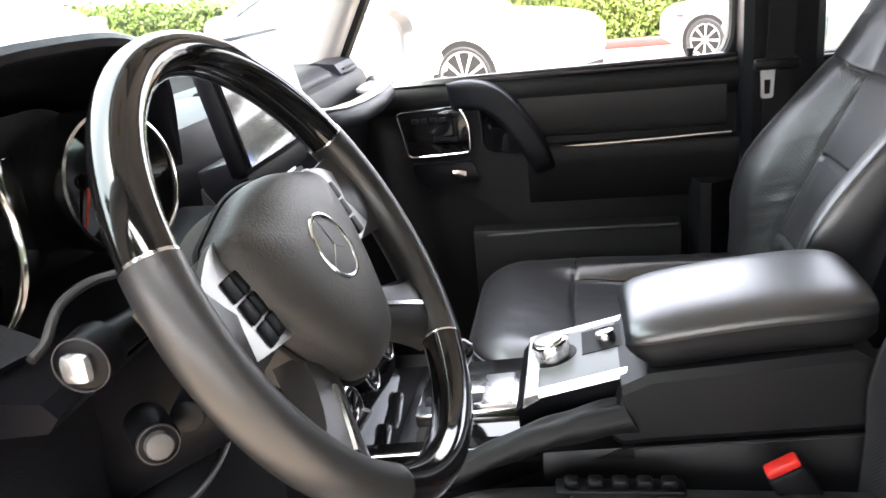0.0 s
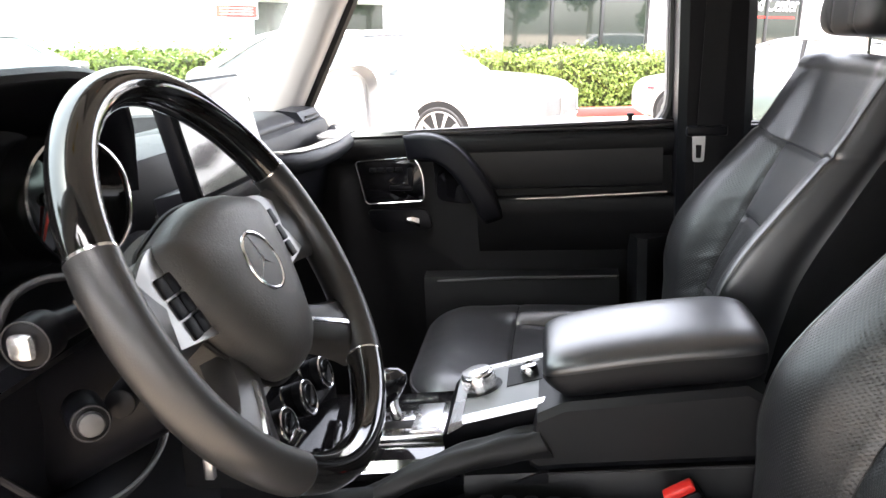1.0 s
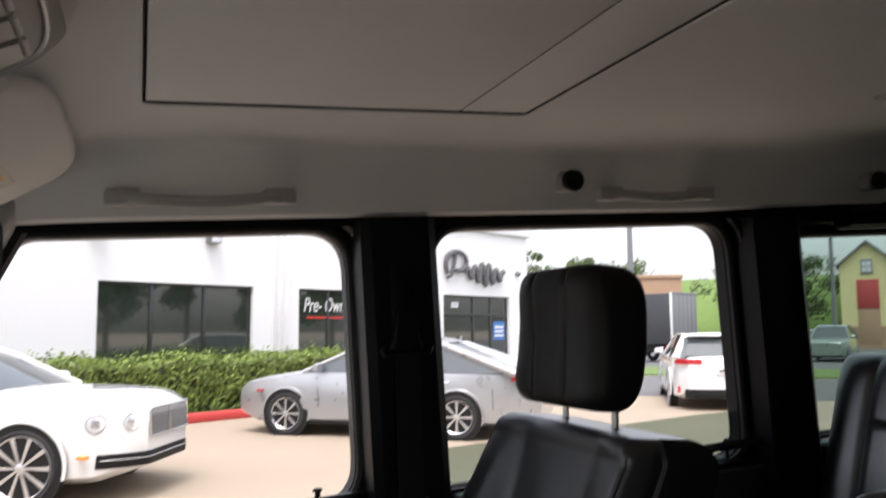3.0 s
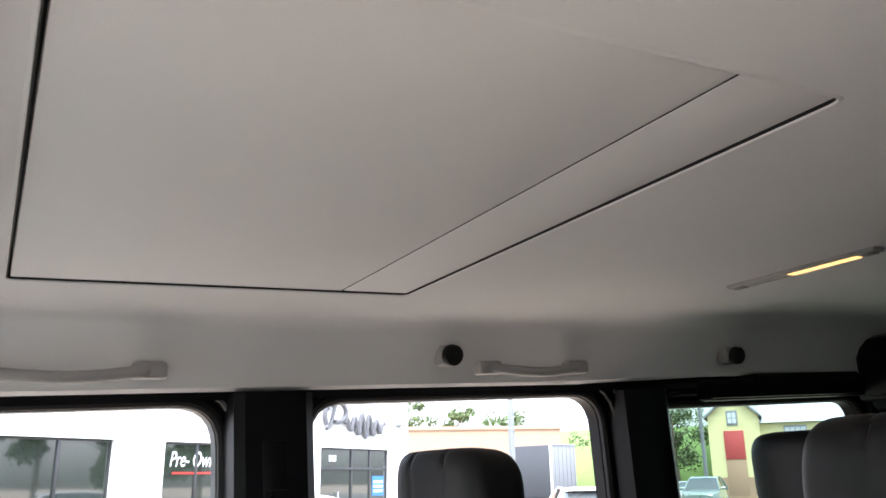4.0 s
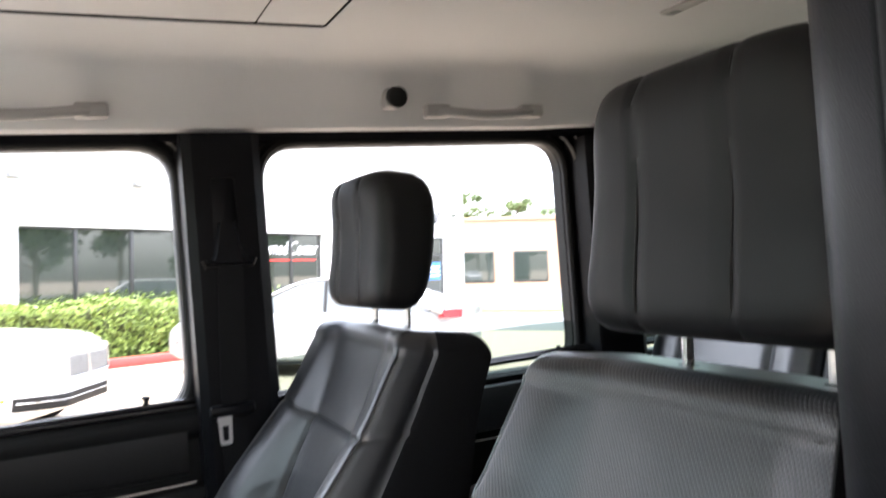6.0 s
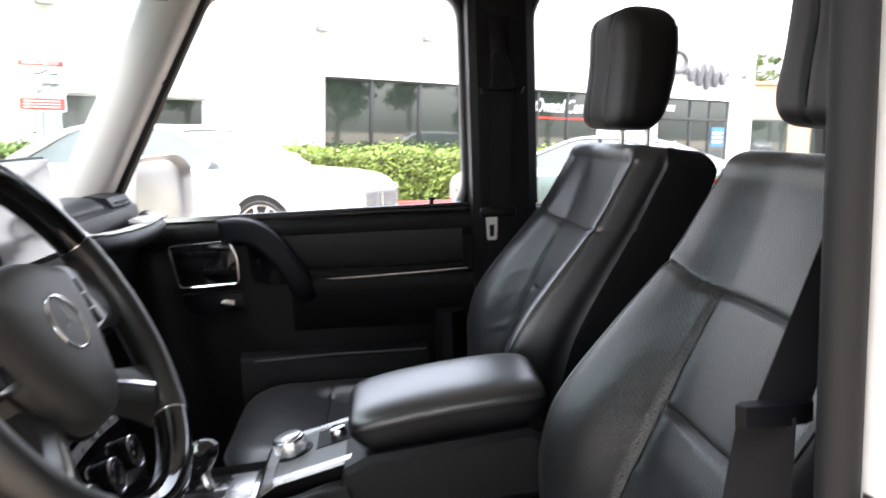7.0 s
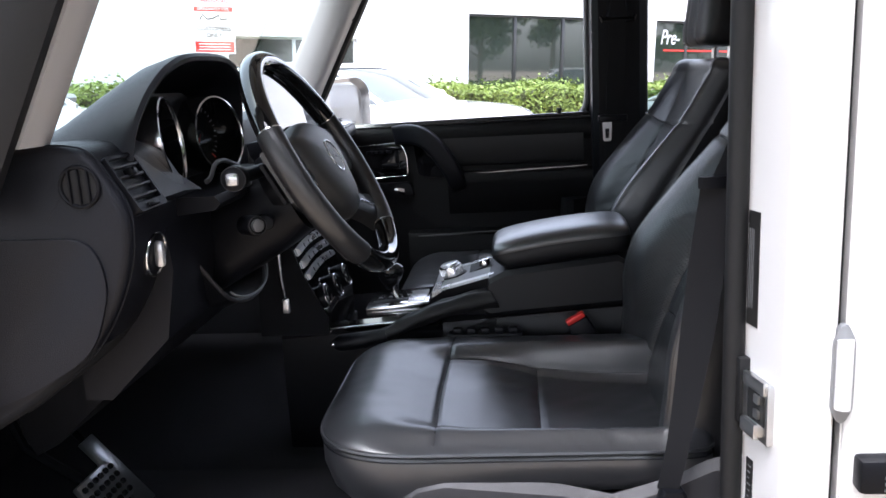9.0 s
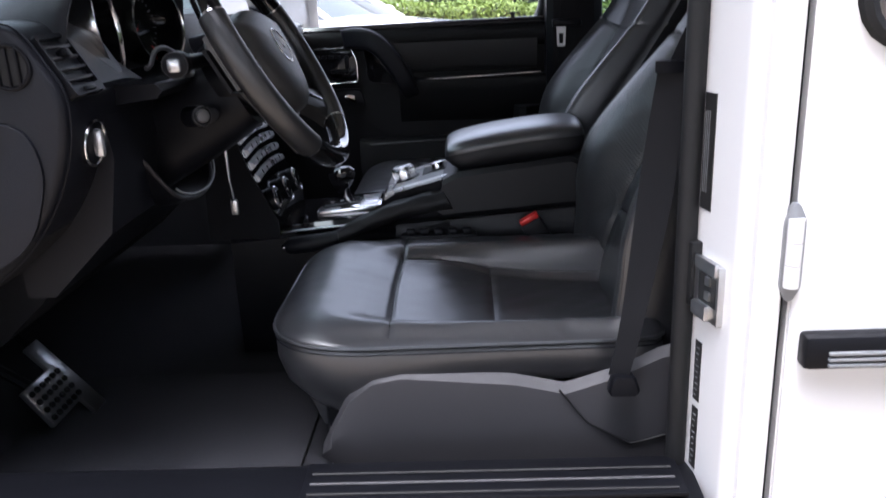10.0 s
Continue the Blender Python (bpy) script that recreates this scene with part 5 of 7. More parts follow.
rows = []
for i, (x, z) in enumerate(ga):
    a, b = Vector(ga[max(0, i - 1)]), Vector(ga[min(len(ga) - 1, i + 1)])
    t = (b - a).normalized()
    nx, nz = -t.y, t.x
    k = i / (len(ga) - 1)
    w = lerp(k * 7, list(enumerate(GAW)))
    d = 0.050 - 0.040 * abs(2 * k - 1) ** 2.4
    sec = rounded([(-w, 0.0), (-w, d), (w, d), (w, 0.0)], [0, 0.012, 0.012, 0], 5)
    rows.append([(x + nx * p[0], Y0 + 0.004 - p[1], z + nz * p[0]) for p in sec])
part("grab_handle", loft(rows), DASH, fd, "curved black grab handle")
part("handle_recess", prism(rounded([(0.065, 1.23), (0.12, 1.20), (0.16, 1.12), (0.15, 1.10), (0.075, 1.11)], 0.02, 5), "y", Y0 + 0.004, Y0 + 0.02, 0.002), PIANO, fd, "gloss recess behind the handle")
swp = part("switch_panel", prism(rounded([(-0.108, 1.205), (0.028, 1.212), (0.046, 1.175), (0.046, 1.112), (-0.088, 1.107)], [0.012, 0.016, 0.02, 0.012, 0.012], 5), "y", Y0 - 0.002, Y0 + 0.02, 0.002), PIANO, fd, "gloss black seat switch panel")
part("switch_frame", tube([(p[0], Y0 - 0.002, p[1]) for p in rounded([(-0.108, 1.205), (0.028, 1.212), (0.046, 1.175), (0.046, 1.112), (-0.088, 1.107)], [0.012, 0.016, 0.02, 0.012, 0.012], 5)], 0.0016, 8, True), CHROME, swp, "chrome frame")
part("seat_switch", box(-0.03, 0.022, Y0 - 0.012, Y0, 1.138, 1.150, 0.003), PLASTIC, swp)
part("seat_switch", box(0.012, 0.024, Y0 - 0.012, Y0, 1.15, 1.188, 0.003), PLASTIC, swp)
for k in range(4):
    part("memory_button", box(-0.075 + 0.02 * k, -0.06 + 0.02 * k, Y0 - 0.006, Y0, 1.18, 1.190, 0.002), PLASTIC, swp)
ol = part("opener_recess", prism(rounded([(-0.088, 1.092), (0.05, 1.092), (0.062, 1.045), (-0.07, 1.04)], 0.012, 5), "y", Y0 + 0.0, Y0 + 0.02, 0.003), PLASTIC, fd)
part("opener_lever", loft([[(x, Y0 - 0.012 + dy, z + dz) for dy, dz in ((0, -h), (-0.006, 0), (0, h), (0.012, 0))] for x, z, h in ((0.006, 1.072, 0.004), (0.018, 1.070, 0.008), (0.034, 1.064, 0.010))]), CHROME, ol, "chrome door opener")
part("pocket", loft([[(x, y, z) for y, z in ((Y0 + 0.015, 0.945), (Y0 - 0.022, 0.940), (Y0 - 0.030, 0.925), (Y0 - 0.028, 0.70), (Y0 + 0.015, 0.68))] for x in (0.04, 0.08, 0.46, 0.475)]), DOORTRIM, fd, "door pocket")
part("pocket_welt", tube([(0.07, Y0 - 0.024, 0.930), (0.25, Y0 - 0.027, 0.938), (0.47, Y0 - 0.025, 0.938)], 0.0035, 8), LEATHER, fd)
part("rear_bolster", loft([[(x, y, z) for x, y in ((0.495, Y0 + 0.01), (0.51, Y0 - 0.05), (0.53, Y0 - 0.058), (0.575, Y0 - 0.03), (0.59, Y0 + 0.01))] for z in (0.66, 0.9, 1.0, 1.03)]), DOORTRIM, fd)
part("lock_pin", tube([(0.50, 1.735, 1.255), (0.50, 1.735, 1.283)], [0.004, 0.0055], 12), RUBBER, fd, "black lock pin")
part("lock_pin_cap", disc((0.50, 1.735, 1.283), (0, 0, 1), 0.0085, 0.006, 16, 0.002), RUBBER, fd)

# far rear door trim
rd = thing("door_2", "black trimmed rear door, closed", "car door", kind="structure")
part("lower_panel", box(0.76, 1.56, Y0 + 0.012, Y0 + 0.055, 0.62, 1.235, 0.004), DOORTRIM, rd)
part("upper_pad", box(0.80, 1.54, Y0 - 0.006, Y0 + 0.02, 1.12, 1.22, 0.008), LEATHER, rd)
part("trim_strip", tube([(0.80, Y0 - 0.01, 1.105), (1.54, Y0 - 0.01, 1.105)], 0.003, 8), CHROME, rd)
part("lock_pin", tube([(1.452, 1.735, 1.235), (1.452, 1.735, 1.283)], [0.004, 0.0055], 12), RUBBER, rd, "black lock pin")

# seat belts
def belt(y, s, label):
    b = thing("seat_belt", label, "seat belt", "front seat belts")
    def Y(d):
        return y + s * d
    part("upper_anchor", box(0.662, 0.708, min(Y(-0.002), Y(0.06)), max(Y(-0.002), Y(0.06)), 1.545, 1.70, 0.004), PLASTIC, b)
    part("ring_cover", loft([[(0.685 + sx * w, Y(-0.006 - d), z) for sx, d in ((-1, 0), (-0.8, 0.012), (0.8, 0.012), (1, 0))] for w, z in ((0.016, 1.615), (0.019, 1.60), (0.028, 1.555), (0.034, 1.545), (0.030, 1.54))]), PLASTIC, b)
    part("d_ring", tube([(x, Y(-0.012), z) for x, z in ((0.638, 1.545), (0.642, 1.533), (0.685, 1.531), (0.728, 1.533), (0.732, 1.545))], 0.0050, 8), PLASTIC, b, "dark belt guide bar")
    rows = []
    for i in range(14):
        t = i / 13
        z = 1.535 - t * 0.27
        w = 0.024
        xx = 0.685 - 0.015 * t
        rows.append([(xx - w, Y(-0.014 - 0.02 * t), z), (xx + w, Y(-0.014 - 0.02 * t), z), (xx + w, Y(-0.016 - 0.02 * t), z), (xx - w, Y(-0.016 - 0.02 * t), z)])
    part("webbing", loft(rows), WEBBING, b)
    rows = []
    for i in range(14):
        t = i / 13
        z = 1.265 - t * 0.45
        rows.append([(0.668 - 0.024, Y(-0.03), z), (0.668 + 0.024, Y(-0.03), z), (0.668 + 0.024, Y(-0.032), z), (0.668 - 0.024, Y(-0.032), z)])
    part("webbing", loft(rows), WEBBING, b)
    part("tongue_cover", box(0.626, 0.706, min(Y(-0.02), Y(-0.042)), max(Y(-0.02), Y(-0.042)), 1.258, 1.278, 0.005), PLASTIC, b)
    part("tongue", frame_ring(rounded([(0.640, 1.205), (0.662, 1.205), (0.664, 1.26), (0.638, 1.26)], 0.006), rounded([(0.646, 1.213), (0.656, 1.213), (0.657, 1.24), (0.645, 1.24)], 0.002), "y", Y(-0.030), Y(-0.033)), STEEL, b, "steel belt tongue")
    return b


belt(1.652, 1, "black seat belt hanging with its steel tongue")

# red buckle by the driver's seat
bk = thing("belt_buckle", "black belt buckle with red release button", "belt buckle")
BKM = Matrix.Translation((0.497, 0.814, 0.942)) @ Matrix.Rotation(radians(-30), 4, "Y")
part("body", box(-0.021, 0.021, -0.012, 0.012, -0.075, -0.004, 0.004, 2, BKM), PLASTIC, bk)
part("button", box(-0.019, 0.019, -0.009, 0.009, -0.005, 0.006, 0.003, 2, BKM), REDPL, bk, "red release button")

sb = thing("seat_switches", "row of small black seat switches beside the driver's cushion", "switch", at=pose(0.02, 0, 0))
part("switch_strip", box(0.23, 0.375, 0.795, 0.822, 0.905, 0.921, 0.004), PLASTIC, sb)
for k in range(5):
    part("switch", box(0.240 + 0.027 * k, 0.258 + 0.027 * k, 0.799, 0.815, 0.919, 0.931, 0.004), PLASTIC, sb)

# ceiling fittings on the far side
def grab(x0, x1, name_label):
    g = thing("grab_handle", name_label, "grab handle", "ceiling grab handles")
    y, z = 1.632, 1.822
    part("bar", tube([(x0 + (x1 - x0) * t, y - 0.028 * math.sin(math.pi * t) ** 0.4 if 0 < t < 1 else y, z - 0.012 * math.sin(math.pi * t)) for t in np.linspace(0, 1, 16)], [0.012] + [0.010] * 14 + [0.012], 12), TRIMBEIGE, g)
    for x in (x0, x1):
        part("end_cap", box(x - 0.028, x + 0.028, y - 0.014, y + 0.014, z - 0.014, z + 0.014, 0.006), TRIMBEIGE, g)
    return g
grab(0.212, 0.466, "light grey folding ceiling grab handle")
grab(1.133, 1.36, "light grey folding ceiling grab handle with coat hook")
for hx in (1.032, 1.842):
    c = thing("vent_nozzle", "black round belt fitting in a grey ceiling mount", "fitting", "ceiling fittings")
    part("mount", box(hx - 0.020, hx + 0.020, 1.612, 1.650, 1.826, 1.868, 0.010), TRIMBEIGE, c)
    part("cap", disc((hx, 1.606, 1.846), (0, -1, -0.25), 0.021, 0.016, 28, 0.004), RUBBER, c)
lamp = thing("ceiling_lamp", "lit rear ceiling lamp with warm lens", "ceiling lamp", at=pose(0.103, -0.152, 0) @ Matrix.Diagonal((1, 1.26, 1, 1)))
part("frame", box(1.262, 1.292, 0.845, 1.068, 1.9045, 1.912, 0.003), TRIMBEIGE, lamp)
part("lens", box(1.268, 1.286, 0.872, 0.970, 1.9028, 1.908, 0.0015), WARM, lamp, "warm glowing lens")
part("lens", box(1.268, 1.286, 0.973, 1.040, 1.9030, 1.908, 0.0015), TRIMBEIGE, lamp, "unlit lens half")
part("switch", box(1.269, 1.285, 0.850, 0.868, 1.9025, 1.908, 0.001), GREYPL, lamp)
part("switch", box(1.269, 1.285, 1.044, 1.062, 1.9025, 1.908, 0.001), GREYPL, lamp)

# ---- rear-view mirror, visors and overhead console ----
rv = thing("rear_view_mirror", "black rear-view mirror under the windscreen header", "mirror")
RVM = Matrix.Translation((0.085, 0.945, 1.682)) @ Matrix.Rotation(radians(-14), 4, "Z") @ Matrix.Rotation(radians(6), 4, "Y")
part("housing", loft([[RVM @ Vector((x, p[0] * k, p[1] * k)) for p in rounded([(-0.118, -0.030), (0.118, -0.033), (0.112, 0.033), (-0.112, 0.033)], 0.02, 5)] for x, k in ((-0.028, 0.85), (-0.02, 0.97), (0.0, 1.0), (0.006, 0.97))]), PLASTIC, rv)
part("mirror", loft([[RVM @ Vector((x, p[0], p[1])) for p in rounded([(-0.111, -0.025), (0.111, -0.028), (0.106, 0.028), (-0.106, 0.028)], 0.017, 5)] for x in (0.006, 0.0085)]), MIRROR, rv, "silvered mirror glass")
part("stem", tube([(0.08, 0.945, 1.709), (0.05, 0.945, 1.754), (-0.03, 0.945, 1.82)], 0.010, 10), PLASTIC, rv)


def visor(y0, y1, label):
    v = thing("sun_visor", label, "sun visor", "sun visors")
    prof = rounded([(-0.085, 1.780), (-0.062, 1.764), (0.02, 1.797), (0.09, 1.832), (0.135, 1.856), (0.154, 1.868), (0.152, 1.886), (0.122, 1.888), (0.0, 1.832), (-0.07, 1.797)], [0.008, 0.008, 0.02, 0.02, 0.02, 0.01, 0.01, 0.01, 0.02, 0.01], 4)
    n = 21
    rows = []
    for i in range(n):
        t = i / (n - 1)
        e = 1 - abs(2 * t - 1) ** 5 * 0.30
        rows.append([(0.03 + (x - 0.03) * e, y0 + (y1 - y0) * t, 1.822 + (z - 1.822) * e) for x, z in prof])
    part("pad", loft(rows), HEADLINER, v)
    lb = part("label", loft([[(x, y, z - 0.003) for x, z in ((0.03, 1.8020), (0.075, 1.8245))] + [(x, y, z - 0.001) for x, z in ((0.075, 1.8245), (0.03, 1.8020))] for y in (y0 + 0.16, y1 - 0.14)]), mat("pale_label", (0.62, 0.58, 0.50), 0.6), v, "pale warning label with yellow mark")
    for k in range(2):
        yy = y0 + 0.17 + 0.11 * k
        part("yellow_mark", loft([[(x, y, z - 0.0040) for x, z in ((0.036, 1.8050), (0.069, 1.8215))] + [(x, y, z - 0.0032) for x, z in ((0.069, 1.8215), (0.036, 1.8050))] for y in (yy, yy + 0.03)]), mat("yellow_mark", (0.7, 0.45, 0.05), 0.5), lb)
    part("clip", box(-0.075, -0.055, y0 - 0.02, y0 + 0.01, 1.778, 1.82, 0.004), TRIMBEIGE, v)
    return v
visor(1.13, 1.63, "light grey passenger sun visor folded up")
visor(0.33, 0.75, "light grey driver sun visor folded up")
oc = thing("overhead_console", "grey overhead console with switches and reading lamps", "overhead console")
part("shell", loft([[(0.05 + (x - 0.05) * k, y, 1.87 + (z - 1.87) * k) for x, z in rounded([(-0.08, 1.812), (-0.05, 1.800), (0.06, 1.828), (0.150, 1.866), (0.178, 1.892), (0.17, 1.91), (-0.08, 1.88)], 0.012, 4)] for y, k in ((0.795, 0.86), (0.802, 0.95), (0.82, 1.0), (1.06, 1.0), (1.078, 0.95), (1.085, 0.86))]), MIDGREY, oc)


def oc_z(x):
    return 1.828 + (x - 0.06) * 0.42 - 0.001


part("rim", tube(smooth_path([(-0.02, 1.076, 1.806), (0.06, 1.078, oc_z(0.06)), (0.125, 1.070, oc_z(0.125)), (0.162, 1.045, 1.874), (0.168, 0.94, 1.878), (0.162, 0.83, 1.874), (0.125, 0.808, oc_z(0.125)), (0.06, 0.802, oc_z(0.06))]), 0.0028, 8), SATIN, oc, "pale rim of the console")
for y in (0.835, 1.0):
    part("reading_lamp", loft([[(x, yy, oc_z(x) - d) for x in (0.065, 0.105) for d in (0.004,)] + [(x, yy, oc_z(x) + 0.006) for x in (0.105, 0.065)] for yy in (y, y + 0.05)]), GREYPL, oc)
for k in range(4):
    y = 0.835 + 0.054 * k
    part("switch", loft([[(x, yy, oc_z(x) - 0.004) for x in (0.118, 0.142)] + [(x, yy, oc_z(x) + 0.006) for x in (0.142, 0.118)] for yy in (y, y + 0.04)]), GREYPL, oc)
    part("switch_edge", tube([(0.146, y, oc_z(0.146) - 0.001), (0.146, y + 0.04, oc_z(0.146) - 0.001)], 0.0022, 6), SATIN, oc)
part("telltale", box(0.092, 0.104, 0.948, 0.966, oc_z(0.1) - 0.004, oc_z(0.1) + 0.004, 0.001), WARM, oc, "small amber light")

# outside mirror on the far door
om = thing("door_mirror", "white outside mirror on the passenger door", "door mirror")
OMM = Matrix.Translation((-0.155, 1.955, 1.320)) @ Matrix.Rotation(radians(-21), 4, "Z") @ Matrix.Rotation(radians(-2.6), 4, "Y")
oo = rounded([(-0.13, -0.085), (0.105, -0.10), (0.12, 0.06), (0.06, 0.095), (-0.11, 0.09)], 0.04, 6)
part("housing", loft([[OMM @ Vector((x, p[0] * k, p[1] * k)) for p in oo] for x, k in ((-0.13, 0.55), (-0.115, 0.85), (-0.06, 1.02), (0.01, 1.07), (0.022, 1.03), (-0.002, 0.90))]), WHITEPAINT, om)
part("mirror", loft([[OMM @ Vector((x, p[0] * 0.87, p[1] * 0.87)) for p in oo] for x in (-0.006, -0.002)]), MIRROR, om, "silvered mirror glass")
part("arm", tube([(-0.28, 1.78, 1.27), (-0.28, 1.84, 1.275), (-0.25, 1.90, 1.29)], [0.03, 0.028, 0.03], 12), PLASTIC, om)

# ---- rear seats ----
def rear_seat(y0, y1, label):
    s = thing("back_seat", label, "car seat", "back seats")
    yc, hw = (y0 + y1) / 2, (y1 - y0) / 2
    def bfn(u, q):
        h = u
        e = 0.35 + 0.65 * max(0.0, 1 - abs(2 * u - 1) ** 9) ** 0.4
        y, k = superloop(q, hw * (0.94 + 0.06 * e), 1, 1, 4.5)
        x = 1.62 + 0.17 * h - 0.065 * k * e
        if k > 0:
            x += k * (0.007 * bump1(abs(y), hw * 0.55, 0.006) + 0.007 * bump1(h, 0.72, 0.012) * step(abs(y), hw * 0.56, hw * 0.5)) - 0.012 * k * step(abs(y), hw * 0.55, hw * 0.8)
        return (x, yc + y, 0.95 + 0.50 * h)
    part("backrest", grid_solid(bfn, 90, 120), LEATHER, s)
    def cfn(u, q):
        e = 0.4 + 0.6 * max(0.0, 1 - abs(2 * u - 1) ** 8) ** 0.4
        y, z = superloop(q, hw, 0.07 * e, 0.06 * e, 4)
        x = 1.13 + 0.52 * u
        if z > 0:
            z -= 0.007 * bump1(abs(y), hw * 0.55, 0.006) + 0.007 * bump1(x, 1.32, 0.006)
        return (x, yc + y, 0.98 + z)
    part("cushion", grid_solid(cfn, 80, 90), LEATHER, s)
    part("seat_base", box(1.2, 1.75, y0 + 0.02, y1 - 0.02, 0.64, 0.94, 0.02), PLASTIC, s)
    def hfn(u, q):
        h = 2 * u - 1
        e = max(0.0, 1 - abs(h) ** 4.5) ** (1 / 2.6)
        y, k = superloop(q, 0.125 * (0.45 + 0.55 * e), 0.055 * (0.3 + 0.7 * e), 0.055 * (0.3 + 0.7 * e), 2.5)
        return (1.80 - k, yc + y, 1.565 + 0.09 * h)
    part("headrest", grid_solid(hfn, 50, 70), SHADELEATHER, s)
    for y in (-0.06, 0.06):
        part("headrest_post", tube([(1.79, yc + y, 1.43), (1.80, yc + y, 1.50)], 0.0055, 10), STEEL, s)
    return s
rear_seat(1.19, 1.67, "black leather rear seat by the far door")
rear_seat(0.71, 1.185, "black leather middle rear seat")
rear_seat(0.23, 0.705, "black leather rear seat by the near door")

# ---- near side: sill, door post and closed rear door, outside white ----
single("sill", loft([[(x, y, z) for y, z in ((0.18, 0.60), (0.15, 0.65), (0.15, 0.742), (0.165, 0.762), (0.25, 0.767), (0.285, 0.748), (0.29, 0.64))] for x in (-0.35, 0.66)]), PLASTIC, "black covered door sill", "door sill", kind="structure")
post = thing("pillar_b_near", "white painted door post with black trim", "door post", kind="structure", at=pose(0.053, 0.053, -0.018))
part("white_post", loft([[(x, y, z) for x, y in ((0.606, 0.235), (0.599, 0.205), (0.601, 0.198), (0.619, 0.118), (0.622, 0.110), (0.630, 0.104), (0.668, 0.10), (0.668, 0.235))] for z in (0.58, 0.83, 1.0, 1.2, 1.5, 1.84)]), WHITEPAINT, post)
part("black_trim", loft([[(x, y, z) for x, y in rounded([(0.668, 0.290), (0.612, 0.262), (0.588, 0.212), (0.598, 0.203), (0.76, 0.203), (0.76, 0.240), (0.72, 0.285)], [0.03, 0.035, 0.006, 0, 0, 0.02, 0.03], 6)] for z in (0.60, 1.0, 1.4, 1.84)]), PLASTIC, post)
part("door_seal", tube([(0.590, 0.199, z) for z in np.linspace(0.62, 1.84, 20)], 0.0125, 12), RUBBER, post, "black rubber door seal")
part("pillar_ridge", loft([[(x, y, z) for x, y in ((0.628, 0.125), (0.636, 0.096), (0.664, 0.094), (0.668, 0.125))] for z in (0.58, 0.955, 0.96, 1.155, 1.17, 1.84)]), WHITEPAINT, post)


def on_jamb(a, b, out, thick):
    """A strip of the door shut face between fractions a and b of its depth, standing out from it."""
    p, q, n = Vector((0.601, 0.198)), Vector((0.619, 0.118)), Vector((-0.976, -0.219))
    return [tuple(p.lerp(q, a) + n * out), tuple(p.lerp(q, b) + n * out), tuple(p.lerp(q, b) + n * (out + thick)), tuple(p.lerp(q, a) + n * (out + thick))]


stt = part("striker", prism(on_jamb(0.20, 0.86, -0.001, 0.009), "z", 1.002, 1.076, 0.0045), STEEL, post, "grey cast door striker")
part("striker_slot", prism(on_jamb(0.34, 0.80, 0.0075, 0.0012), "z", 1.024, 1.060), LABELBLK, stt)
part("striker_block", prism(on_jamb(0.24, 0.62, 0.006, 0.007), "z", 1.003, 1.022, 0.003), STEEL, stt)
part("striker_block", prism(on_jamb(0.24, 0.80, 0.006, 0.005), "z", 1.062, 1.078, 0.002), STEEL, stt)
part("striker_base", prism(on_jamb(0.0, 0.20, -0.001, 0.014), "z", 1.010, 1.090, 0.002), RUBBER, stt)
for k in (0, 1):
    part("bolt", prism(on_jamb(0.56, 0.68, 0.0088, 0.003), "z", 1.030 + 0.018 * k, 1.041 + 0.018 * k, 0.001), STEEL, stt)
tp = part("type_plate", prism(on_jamb(0.07, 0.36, 0.0, 0.0010), "z", 1.130, 1.264), LABELBLK, post, "black label plate with fine white print")
for u, v in ((0.115, 0.125), (0.165, 0.173), (0.215, 0.223)):
    part("print_bar", prism(on_jamb(u, v, 0.0011, 0.0004), "z", 1.150, 1.244), GREYPL, tp)
for z0, z1 in ((0.885, 0.965), (0.79, 0.875)):
    ll = part("sticker", prism(on_jamb(0.18, 0.36, 0.0, 0.0008), "z", z0, z1), LABELBLK, post, "narrow black sticker with fine white print")
    for k in range(9):
        part("print_bar", prism(on_jamb(0.225, 0.28 + 0.02 * (k % 3), 0.0009, 0.0004), "z", z0 + 0.006 + k * (z1 - z0) / 10, z0 + 0.0076 + k * (z1 - z0) / 10), GREYPL, ll)
rdr = thing("rear_door_near", "white rear door of the off-roader, closed", "car door", kind="structure", at=pose(0.053, 0.053, -0.010))
W2o = rounded([(0.730, 1.315), (1.52, 1.315), (1.52, 1.78), (0.730, 1.78)], [0.05, 0.06, 0.075, 0.075], 6)
part("skin", frame_ring([q for q in [(0.676, 0.60), (1.60, 0.60), (1.60, 1.85), (0.676, 1.85)] for _ in range(7)], W2o, "y", 0.10, 0.14), WHITEPAINT, rdr)
part("window_rubber", tube([(p[0], 0.10, p[1]) for p in inset(W2o, -0.006)], 0.010, 8, True), RUBBER, rdr)
part("glass", prism(W2o, "y", 0.116, 0.120), SCREEN, rdr, "dark privacy glass")
part("skin_fold", box(0.678, 1.598, 0.0965, 0.102, 0.62, 1.152, 0.003), WHITEPAINT, rdr)
part("side_moulding", box(0.690, 1.58, 0.075, 0.10, 0.964, 1.004, 0.006), PLASTIC, rdr, "black side moulding")
part("side_moulding_rib", box(0.715, 1.57, 0.071, 0.076, 0.969, 0.973, 0.001), GREYPL, rdr)
part("side_moulding_rib", box(0.715, 1.57, 0.071, 0.076, 0.976, 0.980, 0.001), GREYPL, rdr)
part("side_moulding_rib", box(0.715, 1.57, 0.071, 0.076, 0.983, 0.987, 0.001), GREYPL, rdr)
part("gap_rubber", box(0.664, 0.68, 0.115, 0.14, 0.60, 1.85, 0.0), RUBBER, rdr)
